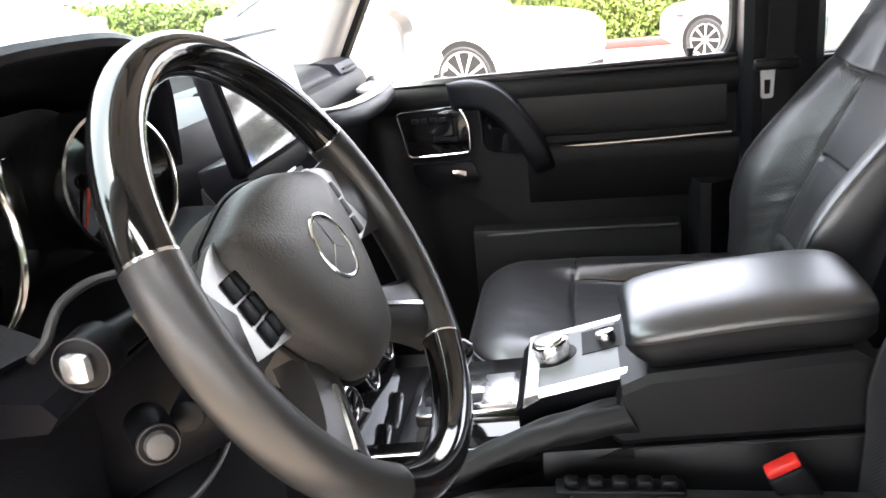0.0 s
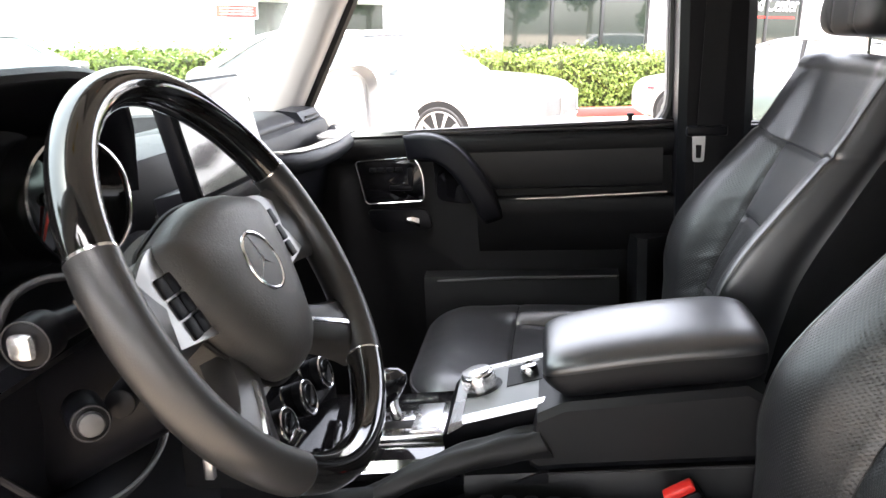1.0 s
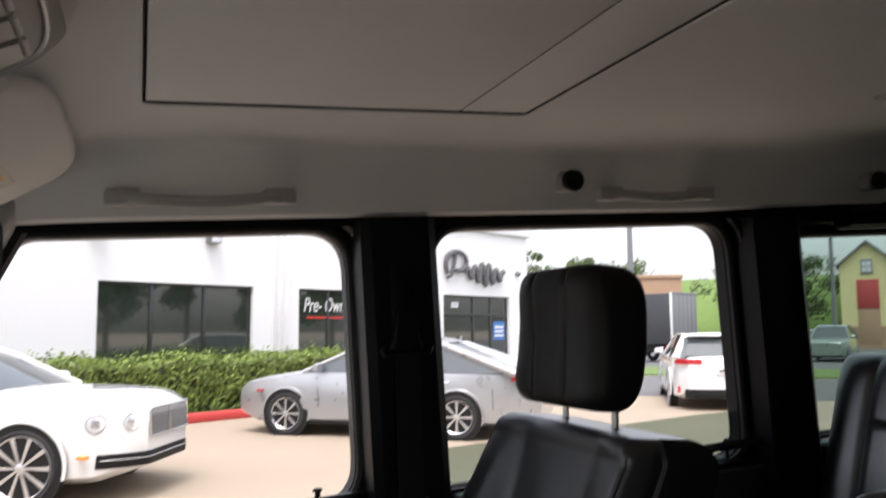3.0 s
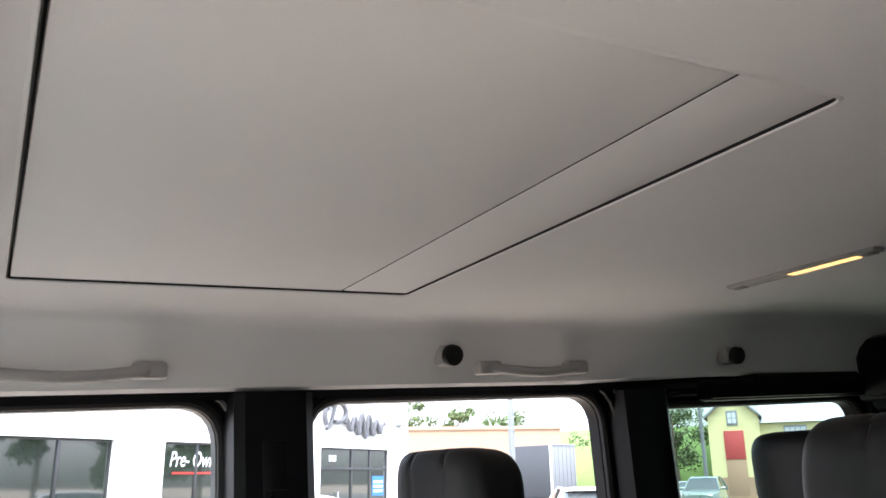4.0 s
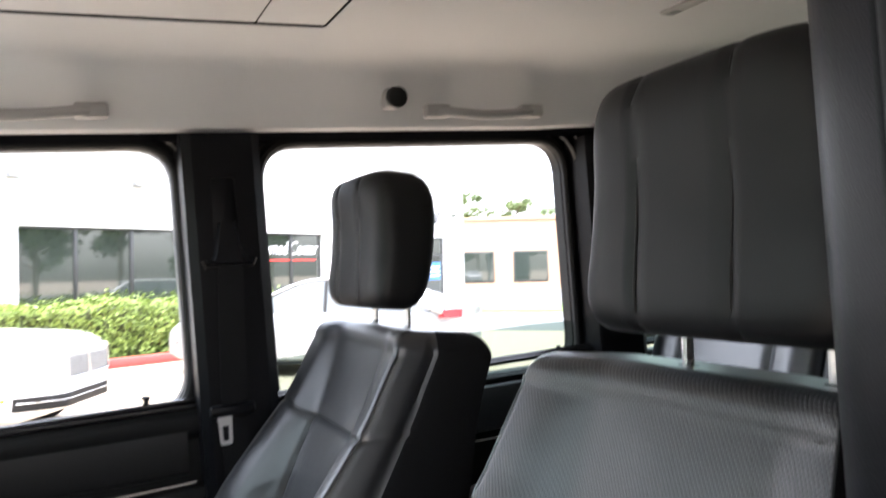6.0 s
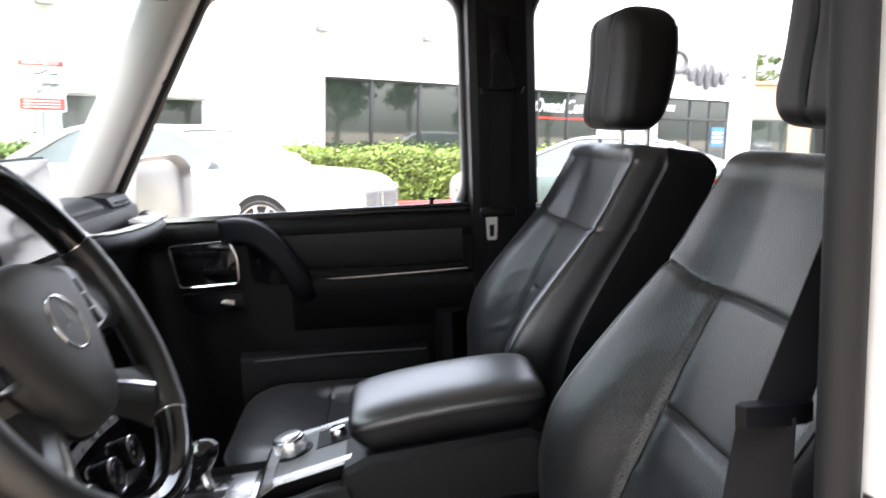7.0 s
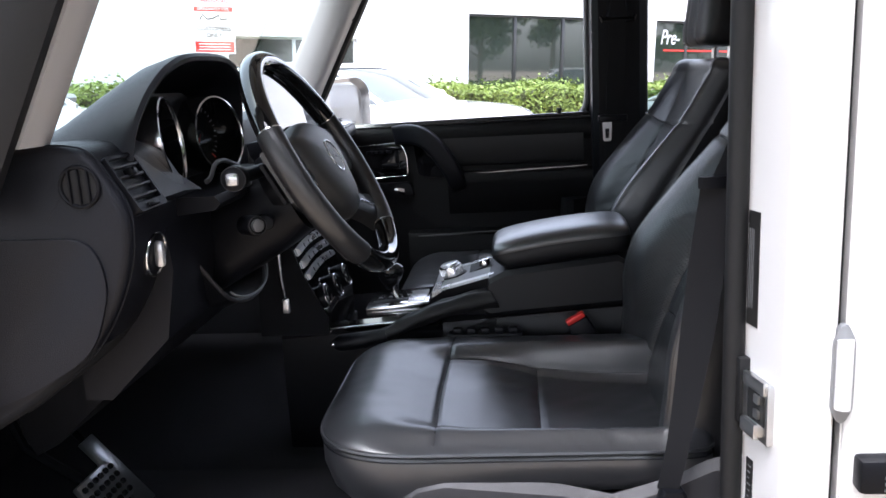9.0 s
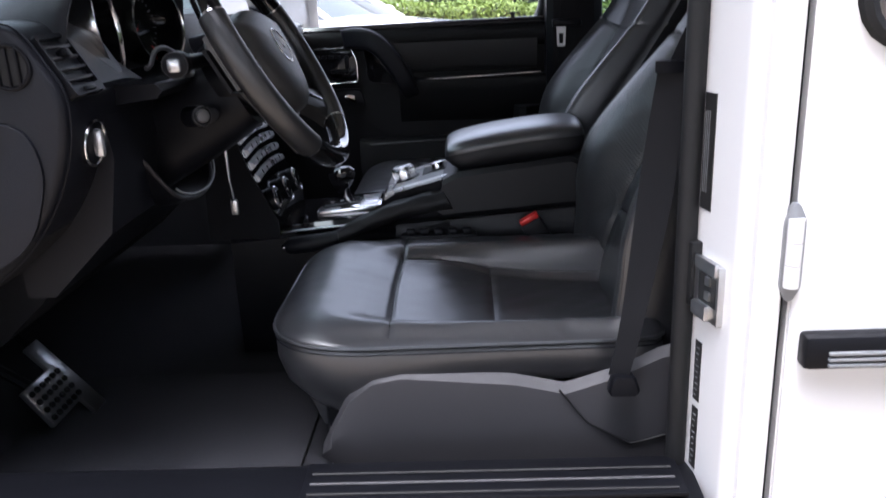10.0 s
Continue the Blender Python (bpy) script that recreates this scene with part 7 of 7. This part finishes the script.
def saloon(name, label, m, L, W, H, fo, wb, r, paint, hood_h, belt_h, deck_h, roof_x, group="parked cars", spokes=10, tyre=0.08, nose=0.30):
    """x forward from the front axle. roof_x: foot of windscreen, roof front, roof rear, foot of rear window."""
    car = thing(name, label, "car", group, car=False, at=m)
    x1, x0 = fo, fo - L
    hw = W / 2
    n = 46
    def top(x):
        t = (x - x0) / L
        if x > roof_x[0]:
            k = (x - roof_x[0]) / (x1 - roof_x[0])
            return belt_h + (hood_h - belt_h) * k - (0.10 * k ** 14 if nose <= 0.3 else 0.13 * k ** 7)
        if x < roof_x[3]:
            k = (roof_x[3] - x) / (roof_x[3] - x0)
            return belt_h + (deck_h - belt_h) * min(1, k * 2) - 0.12 * k ** 6
        return belt_h
    def half(x):
        t = (x - x0) / L
        return hw * (1 - (nose * (2 * t - 1) ** 7.0 if t > 0.5 and nose > 0.3 else 0.30 * abs(2 * t - 1) ** 5.5))
    rows = []
    for i in range(n + 1):
        x = x0 + L * (0.5 - 0.5 * math.cos(math.pi * i / n))
        w, z = half(x), top(x)
        lo = 0.20 + 0.12 * max(0, abs(2 * (x - x0) / L - 1) - 0.85) / 0.15
        rows.append([(x, -w * 0.86, lo), (x, -w * 0.985, lo + 0.06), (x, -w, lo + 0.26), (x, -w * 0.995, z * 0.72 + 0.06), (x, -w * 0.955, z - 0.035), (x, -w * 0.86, z), (x, -w * 0.45, z + 0.025), (x, 0, z + 0.032),
                     (x, w * 0.45, z + 0.025), (x, w * 0.86, z), (x, w * 0.955, z - 0.035), (x, w * 0.995, z * 0.72 + 0.06), (x, w, lo + 0.26), (x, w * 0.985, lo + 0.06), (x, w * 0.86, lo)])
    part("body", loft(rows), paint, car)
    # glasshouse: dark glass with painted roof and pillars
    fx, rf, rr, bx = roof_x
    zt = H
    def gw(z):
        return hw * (0.90 - 0.22 * (z - belt_h) / (zt - belt_h))
    curve = rounded([(fx, belt_h - 0.02), (rf, zt - 0.030), ((rf + rr) / 2, zt), (rr, zt - 0.030), (bx, belt_h - 0.02)], [0, 0.55, 0.6, 0.65, 0], 6)
    up = [p[1] > belt_h + 0.80 * (zt - belt_h) for p in curve]
    a, b = up.index(True), len(up) - 1 - up[::-1].index(True)
    glass_rows = []
    for s in (-1, -0.9, -0.45, 0, 0.45, 0.9, 1):
        glass_rows.append([(x + 0.06 * (1 - s * s) * (1 if i < len(curve) / 2 else -1), s * gw(z), z + (0.018 * (1 - s * s) if z > belt_h else 0)) for i, (x, z) in enumerate(curve)])
    part("glasshouse", loft(glass_rows), CARGLASS, car, "dark car windows")
    part("roof", loft([[(x + 0.06 * (1 - s * s) * (1 if i < len(curve) / 2 else -1), s * gw(z) * 1.005, z + 0.008 + 0.02 * (1 - s * s)) for i, (x, z) in enumerate(curve) if a <= i <= b] for s in (-1, -0.8, -0.4, 0, 0.4, 0.8, 1)], False, None, False), paint, car)
    for s in (-1, 1):
        for pts, w0, w1 in ((curve[:a + 1], 0.034, 0.030), (curve[a:b + 1], 0.026, 0.030), (curve[b:], 0.036, 0.075)):
            k = len(pts) - 1
            part("pillar", tube([(x, s * gw(z), z) for x, z in pts], [w0 + (w1 - w0) * i / k for i in range(k + 1)], 8), paint, car)
        mid = (rf + rr) / 2 + 0.05
        part("pillar", tube([(mid, s * gw(belt_h), belt_h - 0.02), (mid + 0.03, s * gw(zt - 0.04), zt - 0.04)], 0.03, 8), RUBBER, car)
        mir = part("side_mirror", loft([[(fx - 0.32 + dx, s * (hw * 0.93 + 0.02 + q), belt_h + 0.06 + dz * (1 - 0.25 * (q / 0.2) ** 2)) for dx, dz in ((0.05, -0.05), (0.07, 0.02), (0.03, 0.075), (-0.03, 0.06), (-0.03, -0.05))] for q in (0.0, 0.06, 0.16, 0.19)]), paint, car)
        for hx in (mid + 0.25, mid - 0.85):
            part("door_handle", tube([(hx, s * (hw + 0.004), belt_h - 0.14), (hx + 0.10, s * (hw + 0.014), belt_h - 0.14), (hx + 0.2, s * (hw + 0.004), belt_h - 0.14)], 0.012, 8), paint if paint is PAINTW else CHROME, car)
        for dx in (fx - 0.30, mid + 0.02, bx + 0.35):
            part("door_gap", tube([(dx, s * (half(dx) * 0.998 + 0.002), 0.44), (dx + 0.01, s * (half(dx) * 0.997 + 0.002), belt_h * 0.72 + 0.04)], 0.005, 6), RUBBER, car)
        part("sill", box(-wb + r + 0.05, -r - 0.05, s * hw - (0.03 if s > 0 else 0), s * hw + (0.03 if s < 0 else 0), 0.19, 0.235, 0.01), RUBBER, car)
        for wx in (0, -wb):
            hh = half(wx)
            part("wheel_arch", tube([Vector((wx + (r + 0.055) * math.cos(q), s * (hh + 0.002), r + (r + 0.055) * math.sin(q))) for q in np.linspace(-0.25, math.pi + 0.25, 24)], 0.018, 8), paint, car)
            part("wheel_well", disc((wx, s * (hh - 0.06), r), (0, s, 0), r + 0.050, 0.071, 36), RUBBER, car)
            wheel_on(car, wx, s * (hh - 0.074), r, s, spokes, tyre)
    return car


def rot_to(x, y, deg, contact_y, dx=0.0):
    """Pose of a car of heading deg, so that its wheel at local (dx, contact_y) stands on (x, y)."""
    m = Matrix.Rotation(radians(deg), 4, "Z")
    off = m @ Vector((dx, contact_y, 0))
    return Matrix.Translation((x - off.x, y - off.y, 0)) @ m


# white luxury saloon
bt = saloon("white_saloon", "white luxury saloon parked with its nose towards the hedge end", rot_to(-0.70, 8.72, -25, -0.93), 5.29, 1.96, 1.49, 0.99, 3.06, 0.365, PAINTW, 0.99, 1.03, 1.0, (-0.42, -1.32, -2.75, -3.55), nose=0.50)


def nose_x(y):
    """How far the white saloon's rounded nose reaches forward at y."""
    k = min(1.0, max(0.0, (1 - abs(y) / 0.975) / 0.50)) ** (1 / 7.0)
    return 0.99 - 5.29 * (1 - k) / 2 + 0.006


GMESH = bmesh.new()
for q in np.arange(-1.10, 1.11, 0.055):
    for d in (-1, 1):
        pts = [(y, 0.735 + (y * 0.62 - q * 0.62) * d) for y in np.linspace(-0.46, 0.46, 47)]
        pts = [(nose_x(y) + 0.010 - 0.05 * (z - 0.6), y, z) for y, z in pts if 0.605 < z < 0.865]
        if len(pts) > 1:
            tube(pts, 0.0042, 4, False, GMESH)
gr = part("grille", loft([[(nose_x(y) + 0.004 - 0.05 * (z - 0.6), y, z) for y in np.linspace(-0.46, 0.46, 13)] for z in (0.60, 0.73, 0.87)], False, None, False), GREYPL, bt, "bright mesh grille in a chrome frame")
part("grille_mesh", GMESH, CHROME, gr)
part("grille_frame", tube([(nose_x(p[0]) + 0.012 - 0.05 * (p[1] - 0.6), p[0], p[1]) for p in even(rounded([(-0.47, 0.60), (0.47, 0.60), (0.47, 0.87), (-0.47, 0.87)], 0.03, 4), 80)], 0.012, 6, True), CHROME, gr)
part("grille_bar", tube([(nose_x(0) + 0.016, 0, 0.60), (nose_x(0) + 0.004, 0, 0.87)], 0.010, 6), CHROME, gr)
for s in (-1, 1):
    for y, rr in ((0.62, 0.080), (0.80, 0.095)):
        lx = nose_x(y)
        ax_ = (1, s * (0.9 if y < 0.7 else 1.6), 0.15)
        hl = part("headlamp", disc((lx - 0.050, s * (y - 0.045), 0.745), ax_, rr, 0.060, 28, 0.012), LAMPCLEAR, bt, "round headlamp")
        c = Vector((lx - 0.050, s * (y - 0.045), 0.745)) + Vector(ax_).normalized() * 0.060
        part("lamp_ring", ring(c, ax_, rr * 0.92, 0.006, 28), CHROME, hl)
        part("bulb", disc(c - Vector(ax_).normalized() * 0.004, ax_, rr * 0.45, 0.010, 18, 0.004), SILVER, hl)
    part("side_marker", box(0.50, 0.60, s * 0.895 - 0.03, s * 0.895 + 0.03, 0.435, 0.465, 0.004), mat("amber_lens", (0.8, 0.25, 0.03), 0.2), bt)
    part("wing_vent", box(-0.52, -0.36, s * 0.972 - 0.012, s * 0.972 + 0.012, 0.745, 0.757, 0.004), CHROME, bt)
part("air_intake", loft([[(nose_x(y) + o, y, z) for o, z in ((0.004, 0.33), (0.008, 0.34), (0.008, 0.455 - 0.06 * max(0, abs(y) - 0.5)), (0.004, 0.46), (-0.05, 0.44), (-0.05, 0.34))] for y in np.linspace(-0.80, 0.80, 29)]), RUBBER, bt, "dark lower intake")
part("intake_trim", tube([(nose_x(y) + 0.012, y, 0.405) for y in np.linspace(-0.79, 0.79, 29)], 0.004, 6), CHROME, bt)

# silver saloon
sv_ = saloon("silver_saloon", "silver saloon parked across the lot", rot_to(2.58, 12.98, 143, 0.78), 4.87, 1.87, 1.47, 0.93, 2.74, 0.335, PAINTS, 0.80, 0.98, 1.07, (-0.25, -1.35, -2.3, -3.62), spokes=8, tyre=0.105)
for s in (-1, 1):
    part("tail_lamp", loft([[(x, s * y, z) for z in (0.86, 0.98)] + [(x + 0.08, s * (y - 0.04), z) for z in (0.98, 0.86)] for x, y in ((-3.92, 0.45), (-3.86, 0.70), (-3.62, 0.895))]), TAILRED, sv_, "red tail lamp")
    part("side_marker", box(0.42, 0.52, s * 0.87 - 0.02, s * 0.87 + 0.02, 0.66, 0.70, 0.005), TAILRED, sv_)

# white sports estate
ws = saloon("white_estate_car", "white sports estate car seen from behind", rot_to(10.9, 14.2, 57, 0.80, -2.93), 5.0, 1.95, 1.49, 0.95, 2.93, 0.36, PAINTW, 0.85, 1.02, 1.02, (-0.45, -1.45, -3.35, -3.85))
for s in (-1, 1):
    part("tail_lamp", loft([[(x, s * y, z) for z in (0.90, 1.0)] + [(x + 0.08, s * (y - 0.03), z) for z in (1.0, 0.90)] for x, y in ((-4.07, 0.42), (-4.05, 0.70), (-3.80, 0.915))]), TAILRED, ws, "red tail lamp")
    part("exhaust_tip", tube([(-4.02, s * 0.62, 0.33), (-4.09, s * 0.62, 0.33)], 0.07, 20, False, None, 1.5), RUBBER, ws)
    part("reflector", box(-4.06, -4.0, s * 0.86 - 0.03, s * 0.86 + 0.03, 0.34, 0.48, 0.01), TAILRED, ws)
part("rear_diffuser", box(-4.07, -3.95, -0.75, 0.75, 0.24, 0.42, 0.03), RUBBER, ws)
part("number_plate", box(-4.085, -4.05, -0.16, 0.16, 0.70, 0.86, 0.005), WHITEMARK, ws, "number plate with a plain bar")
part("plate_bar", box(-4.09, -4.08, -0.11, 0.11, 0.75, 0.80, 0.0), GREYPL, ws)
part("rear_window", loft([[(-3.86 - 0.02, y, 1.05), (-3.50, y * 0.82, 1.40), (-3.46, y * 0.82, 1.40), (-3.82, y, 1.05)] for y in (-0.72, 0.72)]), CARGLASS, ws)
part("roof_spoiler", box(-3.62, -3.30, -0.62, 0.62, 1.43, 1.47, 0.015), PAINTW, ws)

# a second pale car beyond the bonnet
saloon("silver_saloon", "silver saloon parked beside the white one", rot_to(-5.2, 7.4, -21, -0.8), 4.8, 1.85, 1.45, 0.9, 2.75, 0.33, PAINTS, 0.80, 0.98, 1.02, (-0.3, -1.3, -2.6, -3.5))
# pale green car across the road
saloon("green_suv", "pale green off-road car across the road", rot_to(30.6, 27.6, 215, 0.75), 4.6, 1.8, 1.68, 0.85, 2.65, 0.35, PAINTG, 0.95, 1.08, 1.1, (-0.45, -1.2, -3.1, -3.6), "far parked cars", 6)
for px, py, d in ((34.2, 33.6, 225), (36.9, 34.2, 225)):
    saloon("grey_saloon", "light grey saloon in the far yard", rot_to(px, py, d, 0.75), 4.7, 1.8, 1.45, 0.9, 2.7, 0.33, PAINTS, 0.8, 0.96, 1.0, (-0.3, -1.3, -2.6, -3.5), "far parked cars", 6)

# parking sign on a post
ps = thing("parking_sign", "white and red customer parking sign on a post", "sign", car=False, at=pose(-4.0, 11.6, -0.1, 0, 0, 18) @ Matrix.Scale(1.2, 4))
part("post", tube([(0, 0, 0), (0, 0, 2.1)], 0.03, 10), STEEL, ps)
plate = part("plate", box(-0.25, 0.25, -0.045, -0.033, 1.45, 2.18, 0.002), WHITEMARK, ps)
part("red_band", box(-0.235, 0.235, -0.050, -0.046, 1.965, 2.02, 0.0), REDMARK, plate)
part("red_band", box(-0.235, 0.235, -0.050, -0.046, 1.47, 1.60, 0.0), REDMARK, plate)
text_on("PARKING", 0.095, REDMARK, plate, Matrix.Translation((0, -0.048, 2.10)) @ pm)
text_on("DESIGNATED FOR", 0.046, WHITEMARK, plate, Matrix.Translation((0, -0.052, 1.992)) @ pm)
text_on("CUSTOMERS", 0.072, LABELBLK, plate, Matrix.Translation((0, -0.048, 1.755)) @ pm)
text_on("ONLY", 0.072, LABELBLK, plate, Matrix.Translation((0, -0.048, 1.675)) @ pm)
part("name_stroke", tube([(-0.17, -0.048, 1.86), (-0.13, -0.048, 1.93), (-0.08, -0.048, 1.87), (0.0, -0.048, 1.885), (0.06, -0.048, 1.92), (0.09, -0.048, 1.865), (0.17, -0.048, 1.88)], 0.008, 6), LABELBLK, plate)
for k in range(3):
    part("small_print", box(-0.19, 0.19, -0.0535, -0.051, 1.497 + 0.034 * k, 1.508 + 0.034 * k, 0.0), WHITEMARK, plate)

# dark box lorry and lamp post
tk = thing("box_lorry", "dark grey box lorry parked behind the estate car", "lorry", car=False, at=pose(23.43, 30.75, 0, 0, 0, 15))
part("box", box(0, 1.9, 0, 2.5, 0.85, 3.20, 0.03), mat("charcoal_sheet", (0.045, 0.046, 0.05), 0.5, vary=0.15), tk)
part("side_sheet", box(0.06, 1.9, -0.03, -0.004, 0.9, 3.15, 0.005), mat("grey_sheet", (0.16, 0.165, 0.17), 0.5, vary=0.15), tk, "lighter grey side sheet")
for x in np.linspace(0.3, 1.8, 6):
    part("side_rib", box(x - 0.025, x + 0.025, -0.05, -0.031, 0.9, 3.15, 0.004), GREYPL, tk)
part("corner_post", box(-0.03, 0.03, -0.06, 0.03, 0.8, 3.22, 0.01), WALLWHITE, tk, "white corner post")
part("top_rail", box(0.0, 1.9, -0.05, 0.0, 3.16, 3.24, 0.01), GREYPL, tk)
part("bumper", box(-0.12, 0.05, 0.1, 2.4, 0.45, 0.6, 0.02), RUBBER, tk)
part("chassis", box(0.1, 1.85, 0.35, 2.15, 0.50, 0.86, 0.02), RUBBER, tk)
for y in (0.2, 2.3):
    for x in (0.5, 1.5):
        part("wheel", tube([Vector((x + 0.36 * math.cos(q), y, 0.47 + 0.36 * math.sin(q))) for q in (2 * math.pi * j / 24 for j in range(24))], 0.11, 10, True), TYRE, tk)
    part("tail_lamp", box(-0.16, -0.12, y - 0.08, y + 0.08, 0.62, 0.75, 0.01), TAILRED, tk)
lp = thing("lamp_post", "tall bare steel lamp post", "lamp post", "lamp posts", car=False, at=pose(20.1, 29.0, 0))
part("pole", tube([(0, 0, 0), (0, 0, 9)], [0.15, 0.11], 12), GREYPL, lp)
part("lamp_head", box(-0.1, 0.7, -0.15, 0.15, 8.95, 9.1, 0.03), GREYPL, lp)
copy_thing(lp, pose(43.5, 40.0, 0))

# tan brick shop, green slope, trees
bk_ = thing("brick_shop", "long tan brick shop building in the distance", "building", car=False, at=pose(34, 50, 0, 0, 0, -25))
part("wall", box(-9, 4.2, 0, 8, 0, 5.2, 0.0), BRICK, bk_)
part("parapet", box(-9.1, 4.3, -0.1, 8.1, 5.2, 5.45, 0.02), BRICK, bk_)
for k in range(2):
    wn_ = part("window", box(-7.6 + 4 * k, -5.0 + 4 * k, -0.04, 0.02, 0.6, 2.9, 0.01), MULLION, bk_)
    part("pane", box(-7.5 + 4 * k, -5.1 + 4 * k, -0.05, -0.042, 0.7, 2.8, 0.0), DARKGLASS, wn_)


def tree(x, y, h, w, seed, leaves=2600, leaf=0.26, label="leafy green tree behind the buildings", group="distant trees"):
    rng = random.Random(seed)
    t = thing("tree", label, "tree", group, car=False, at=pose(x, y, 0))
    bm = tube([(0, 0, 0), (0.05, 0, h * 0.3), (-0.05, 0.1, h * 0.6), (0, 0, h * 0.9)], [0.22, 0.17, 0.11, 0.03], 8)
    for k in range(9):
        a, z = rng.uniform(0, 6.28), h * rng.uniform(0.3, 0.75)
        L = w * rng.uniform(0.5, 0.9)
        tube([(0, 0, z), (math.cos(a) * L * 0.5, math.sin(a) * L * 0.5, z + h * 0.08), (math.cos(a) * L, math.sin(a) * L, z + h * 0.2)], [0.08, 0.05, 0.02], 6, False, bm)
    part("trunk", bm, BARK, t)
    clumps = [(Vector((rng.gauss(0, 0.45) * w, rng.gauss(0, 0.45) * w, h * rng.uniform(0.42, 0.98))), w * rng.uniform(0.22, 0.42)) for _ in range(22)]
    def place(r):
        c, q = r.choice(clumps)
        d = Vector((r.gauss(0, 1), r.gauss(0, 1), r.gauss(0, 0.8))).normalized()
        return c + d * q * r.uniform(0.55, 1.05), d
    mesh_part("crown", leaf_cloud(leaves, place, leaf, seed + 1), TREELEAF, t)
    return t


tree(44, 62, 7.6, 2.6, 11)
tree(31, 60, 8.2, 1.9, 12)
tree(35.5, 60, 8.3, 1.8, 13)
tree(46, 50, 6.5, 3.4, 14)
tree(37.0, 39.5, 5.6, 1.15, 15)
tree(48, 47, 7.0, 2.6, 16)
tree(60, 60, 8.0, 4.0, 17)
# unseen trees added behind the open door, to hold sky light off that side
for k in range(9):
    tree(-15 + 3.9 * k, -8.5 + 0.9 * (k % 3), 8.6 + 0.9 * (k % 2), 3.0, 40 + k, 4200, 0.50, "broad leafy tree out of direct view at the lot edge", "lot edge trees")
# further trees out of view, mirrored in the shop windows
for k in range(8):
    tree(17.5 + 3.1 * k, -20.0 + 3.9 * k, 5.4 + 1.3 * (k % 3), 2.7, 60 + k, 3000, 0.45, "broad leafy tree out of direct view at the lot edge", "lot edge trees")
def slope_bank():
    bm = bmesh.new()
    rows = [[(x, y, z) for x in np.linspace(-14, 14, 12)] for y, z in ((0, 0), (3, 2.0), (7, 4.6), (12, 6.2), (20, 6.6))]
    loft([[Matrix.Translation((45, 52, 0)) @ Matrix.Rotation(radians(-50), 4, "Z") @ Vector(p) for p in r] for r in rows], False, bm, False)
    return bm
single("grass_bank", slope_bank(), GRASS, "green grassy bank behind the lot", "bank", kind="structure", car=False)

# yellow gabled building across the road
yb = thing("yellow_building", "yellow gabled building with a red shutter", "building", car=False, at=pose(50.6, 42.7, 0, 0, 0, -52) @ Matrix.Translation((-0.50, 0, 0)) @ Matrix.Diagonal((0.80, 1, 1, 1)))
part("wall", prism([(-2.3, 1.6), (2.3, 1.6), (2.3, 6.1), (0, 7.7), (-2.3, 6.1)], "y", 0, 7), YELLOW, yb)
part("plinth", box(-2.35, 2.35, -0.05, 7.0, 0, 1.6, 0.0), BRICK, yb)
for s in (-1, 1):
    part("roof", prism([(0, 7.72), (0, 7.9), (s * 2.6, 6.1), (s * 2.6, 5.92)], "y", -0.3, 7.3), GREYROOF, yb)
part("shutter", box(-0.95, 0.85, -0.10, 0.02, 2.9, 5.0, 0.02), REDDOOR, yb, "red roller shutter")
part("recess", box(-0.95, 0.85, -0.06, 0.02, 0.3, 2.9, 0.01), BRICK, yb)
w = part("window", box(-0.55, 0.45, -0.08, 0.02, 5.4, 6.5, 0.02), GREYROOF, yb, "small window with glazing bars")
for a in range(2):
    for b2 in range(2):
        part("pane", box(-0.42 + 0.40 * a, -0.10 + 0.40 * a, -0.10, -0.082, 5.55 + 0.42 * b2, 5.90 + 0.42 * b2, 0.0), LAMPCLEAR, w)
wing = part("wing", box(2.3, 14, 1.0, 7.5, 0, 5.6, 0.0), YELLOW, yb)
part("wing_roof", prism([(0.6, 5.55), (4.2, 7.3), (8.0, 5.55)], "x", 2.3, 14.3), mat("pale_metal_roof", (0.5, 0.52, 0.55), 0.4), yb)
for k in range(3):
    w = part("window", box(4.4 + 3.4 * k, 6.4 + 3.4 * k, 0.93, 1.02, 4.2, 5.3, 0.02), GREYROOF, yb)
    for a in range(4):
        part("pane", box(4.5 + 3.4 * k + 0.47 * a, 4.9 + 3.4 * k + 0.47 * a, 0.905, 0.925, 4.32, 5.18, 0.0), LAMPCLEAR, w)
hs = thing("house", "brick house with a dark shingle roof", "house", car=False, at=pose(56.5, 55.0, 0, 0, 0, -45))
part("wall", box(-6, 4.5, 0, 6, 0, 3.1, 0.0), BRICK, hs)
part("roof", prism([(-0.4, 3.0), (3.0, 6.2), (6.4, 3.0)], "x", -6.3, 4.8), mat("dark_shingles", (0.07, 0.065, 0.06), 0.9, bump=0.5, bump_scale=12), hs)
w = part("window", box(-0.9, 0.9, -0.05, 0.02, 0.9, 2.4, 0.02), WALLWHITE, hs)
for a in range(2):
    part("pane", box(-0.75 + 0.8 * a, -0.05 + 0.8 * a, -0.07, -0.052, 1.0, 2.3, 0.0), DARKGLASS, w)

# the off-roader's things take its slight nose-down stand
for ob in CARTHINGS:
    ob.matrix_basis = CAR @ ob.matrix_basis
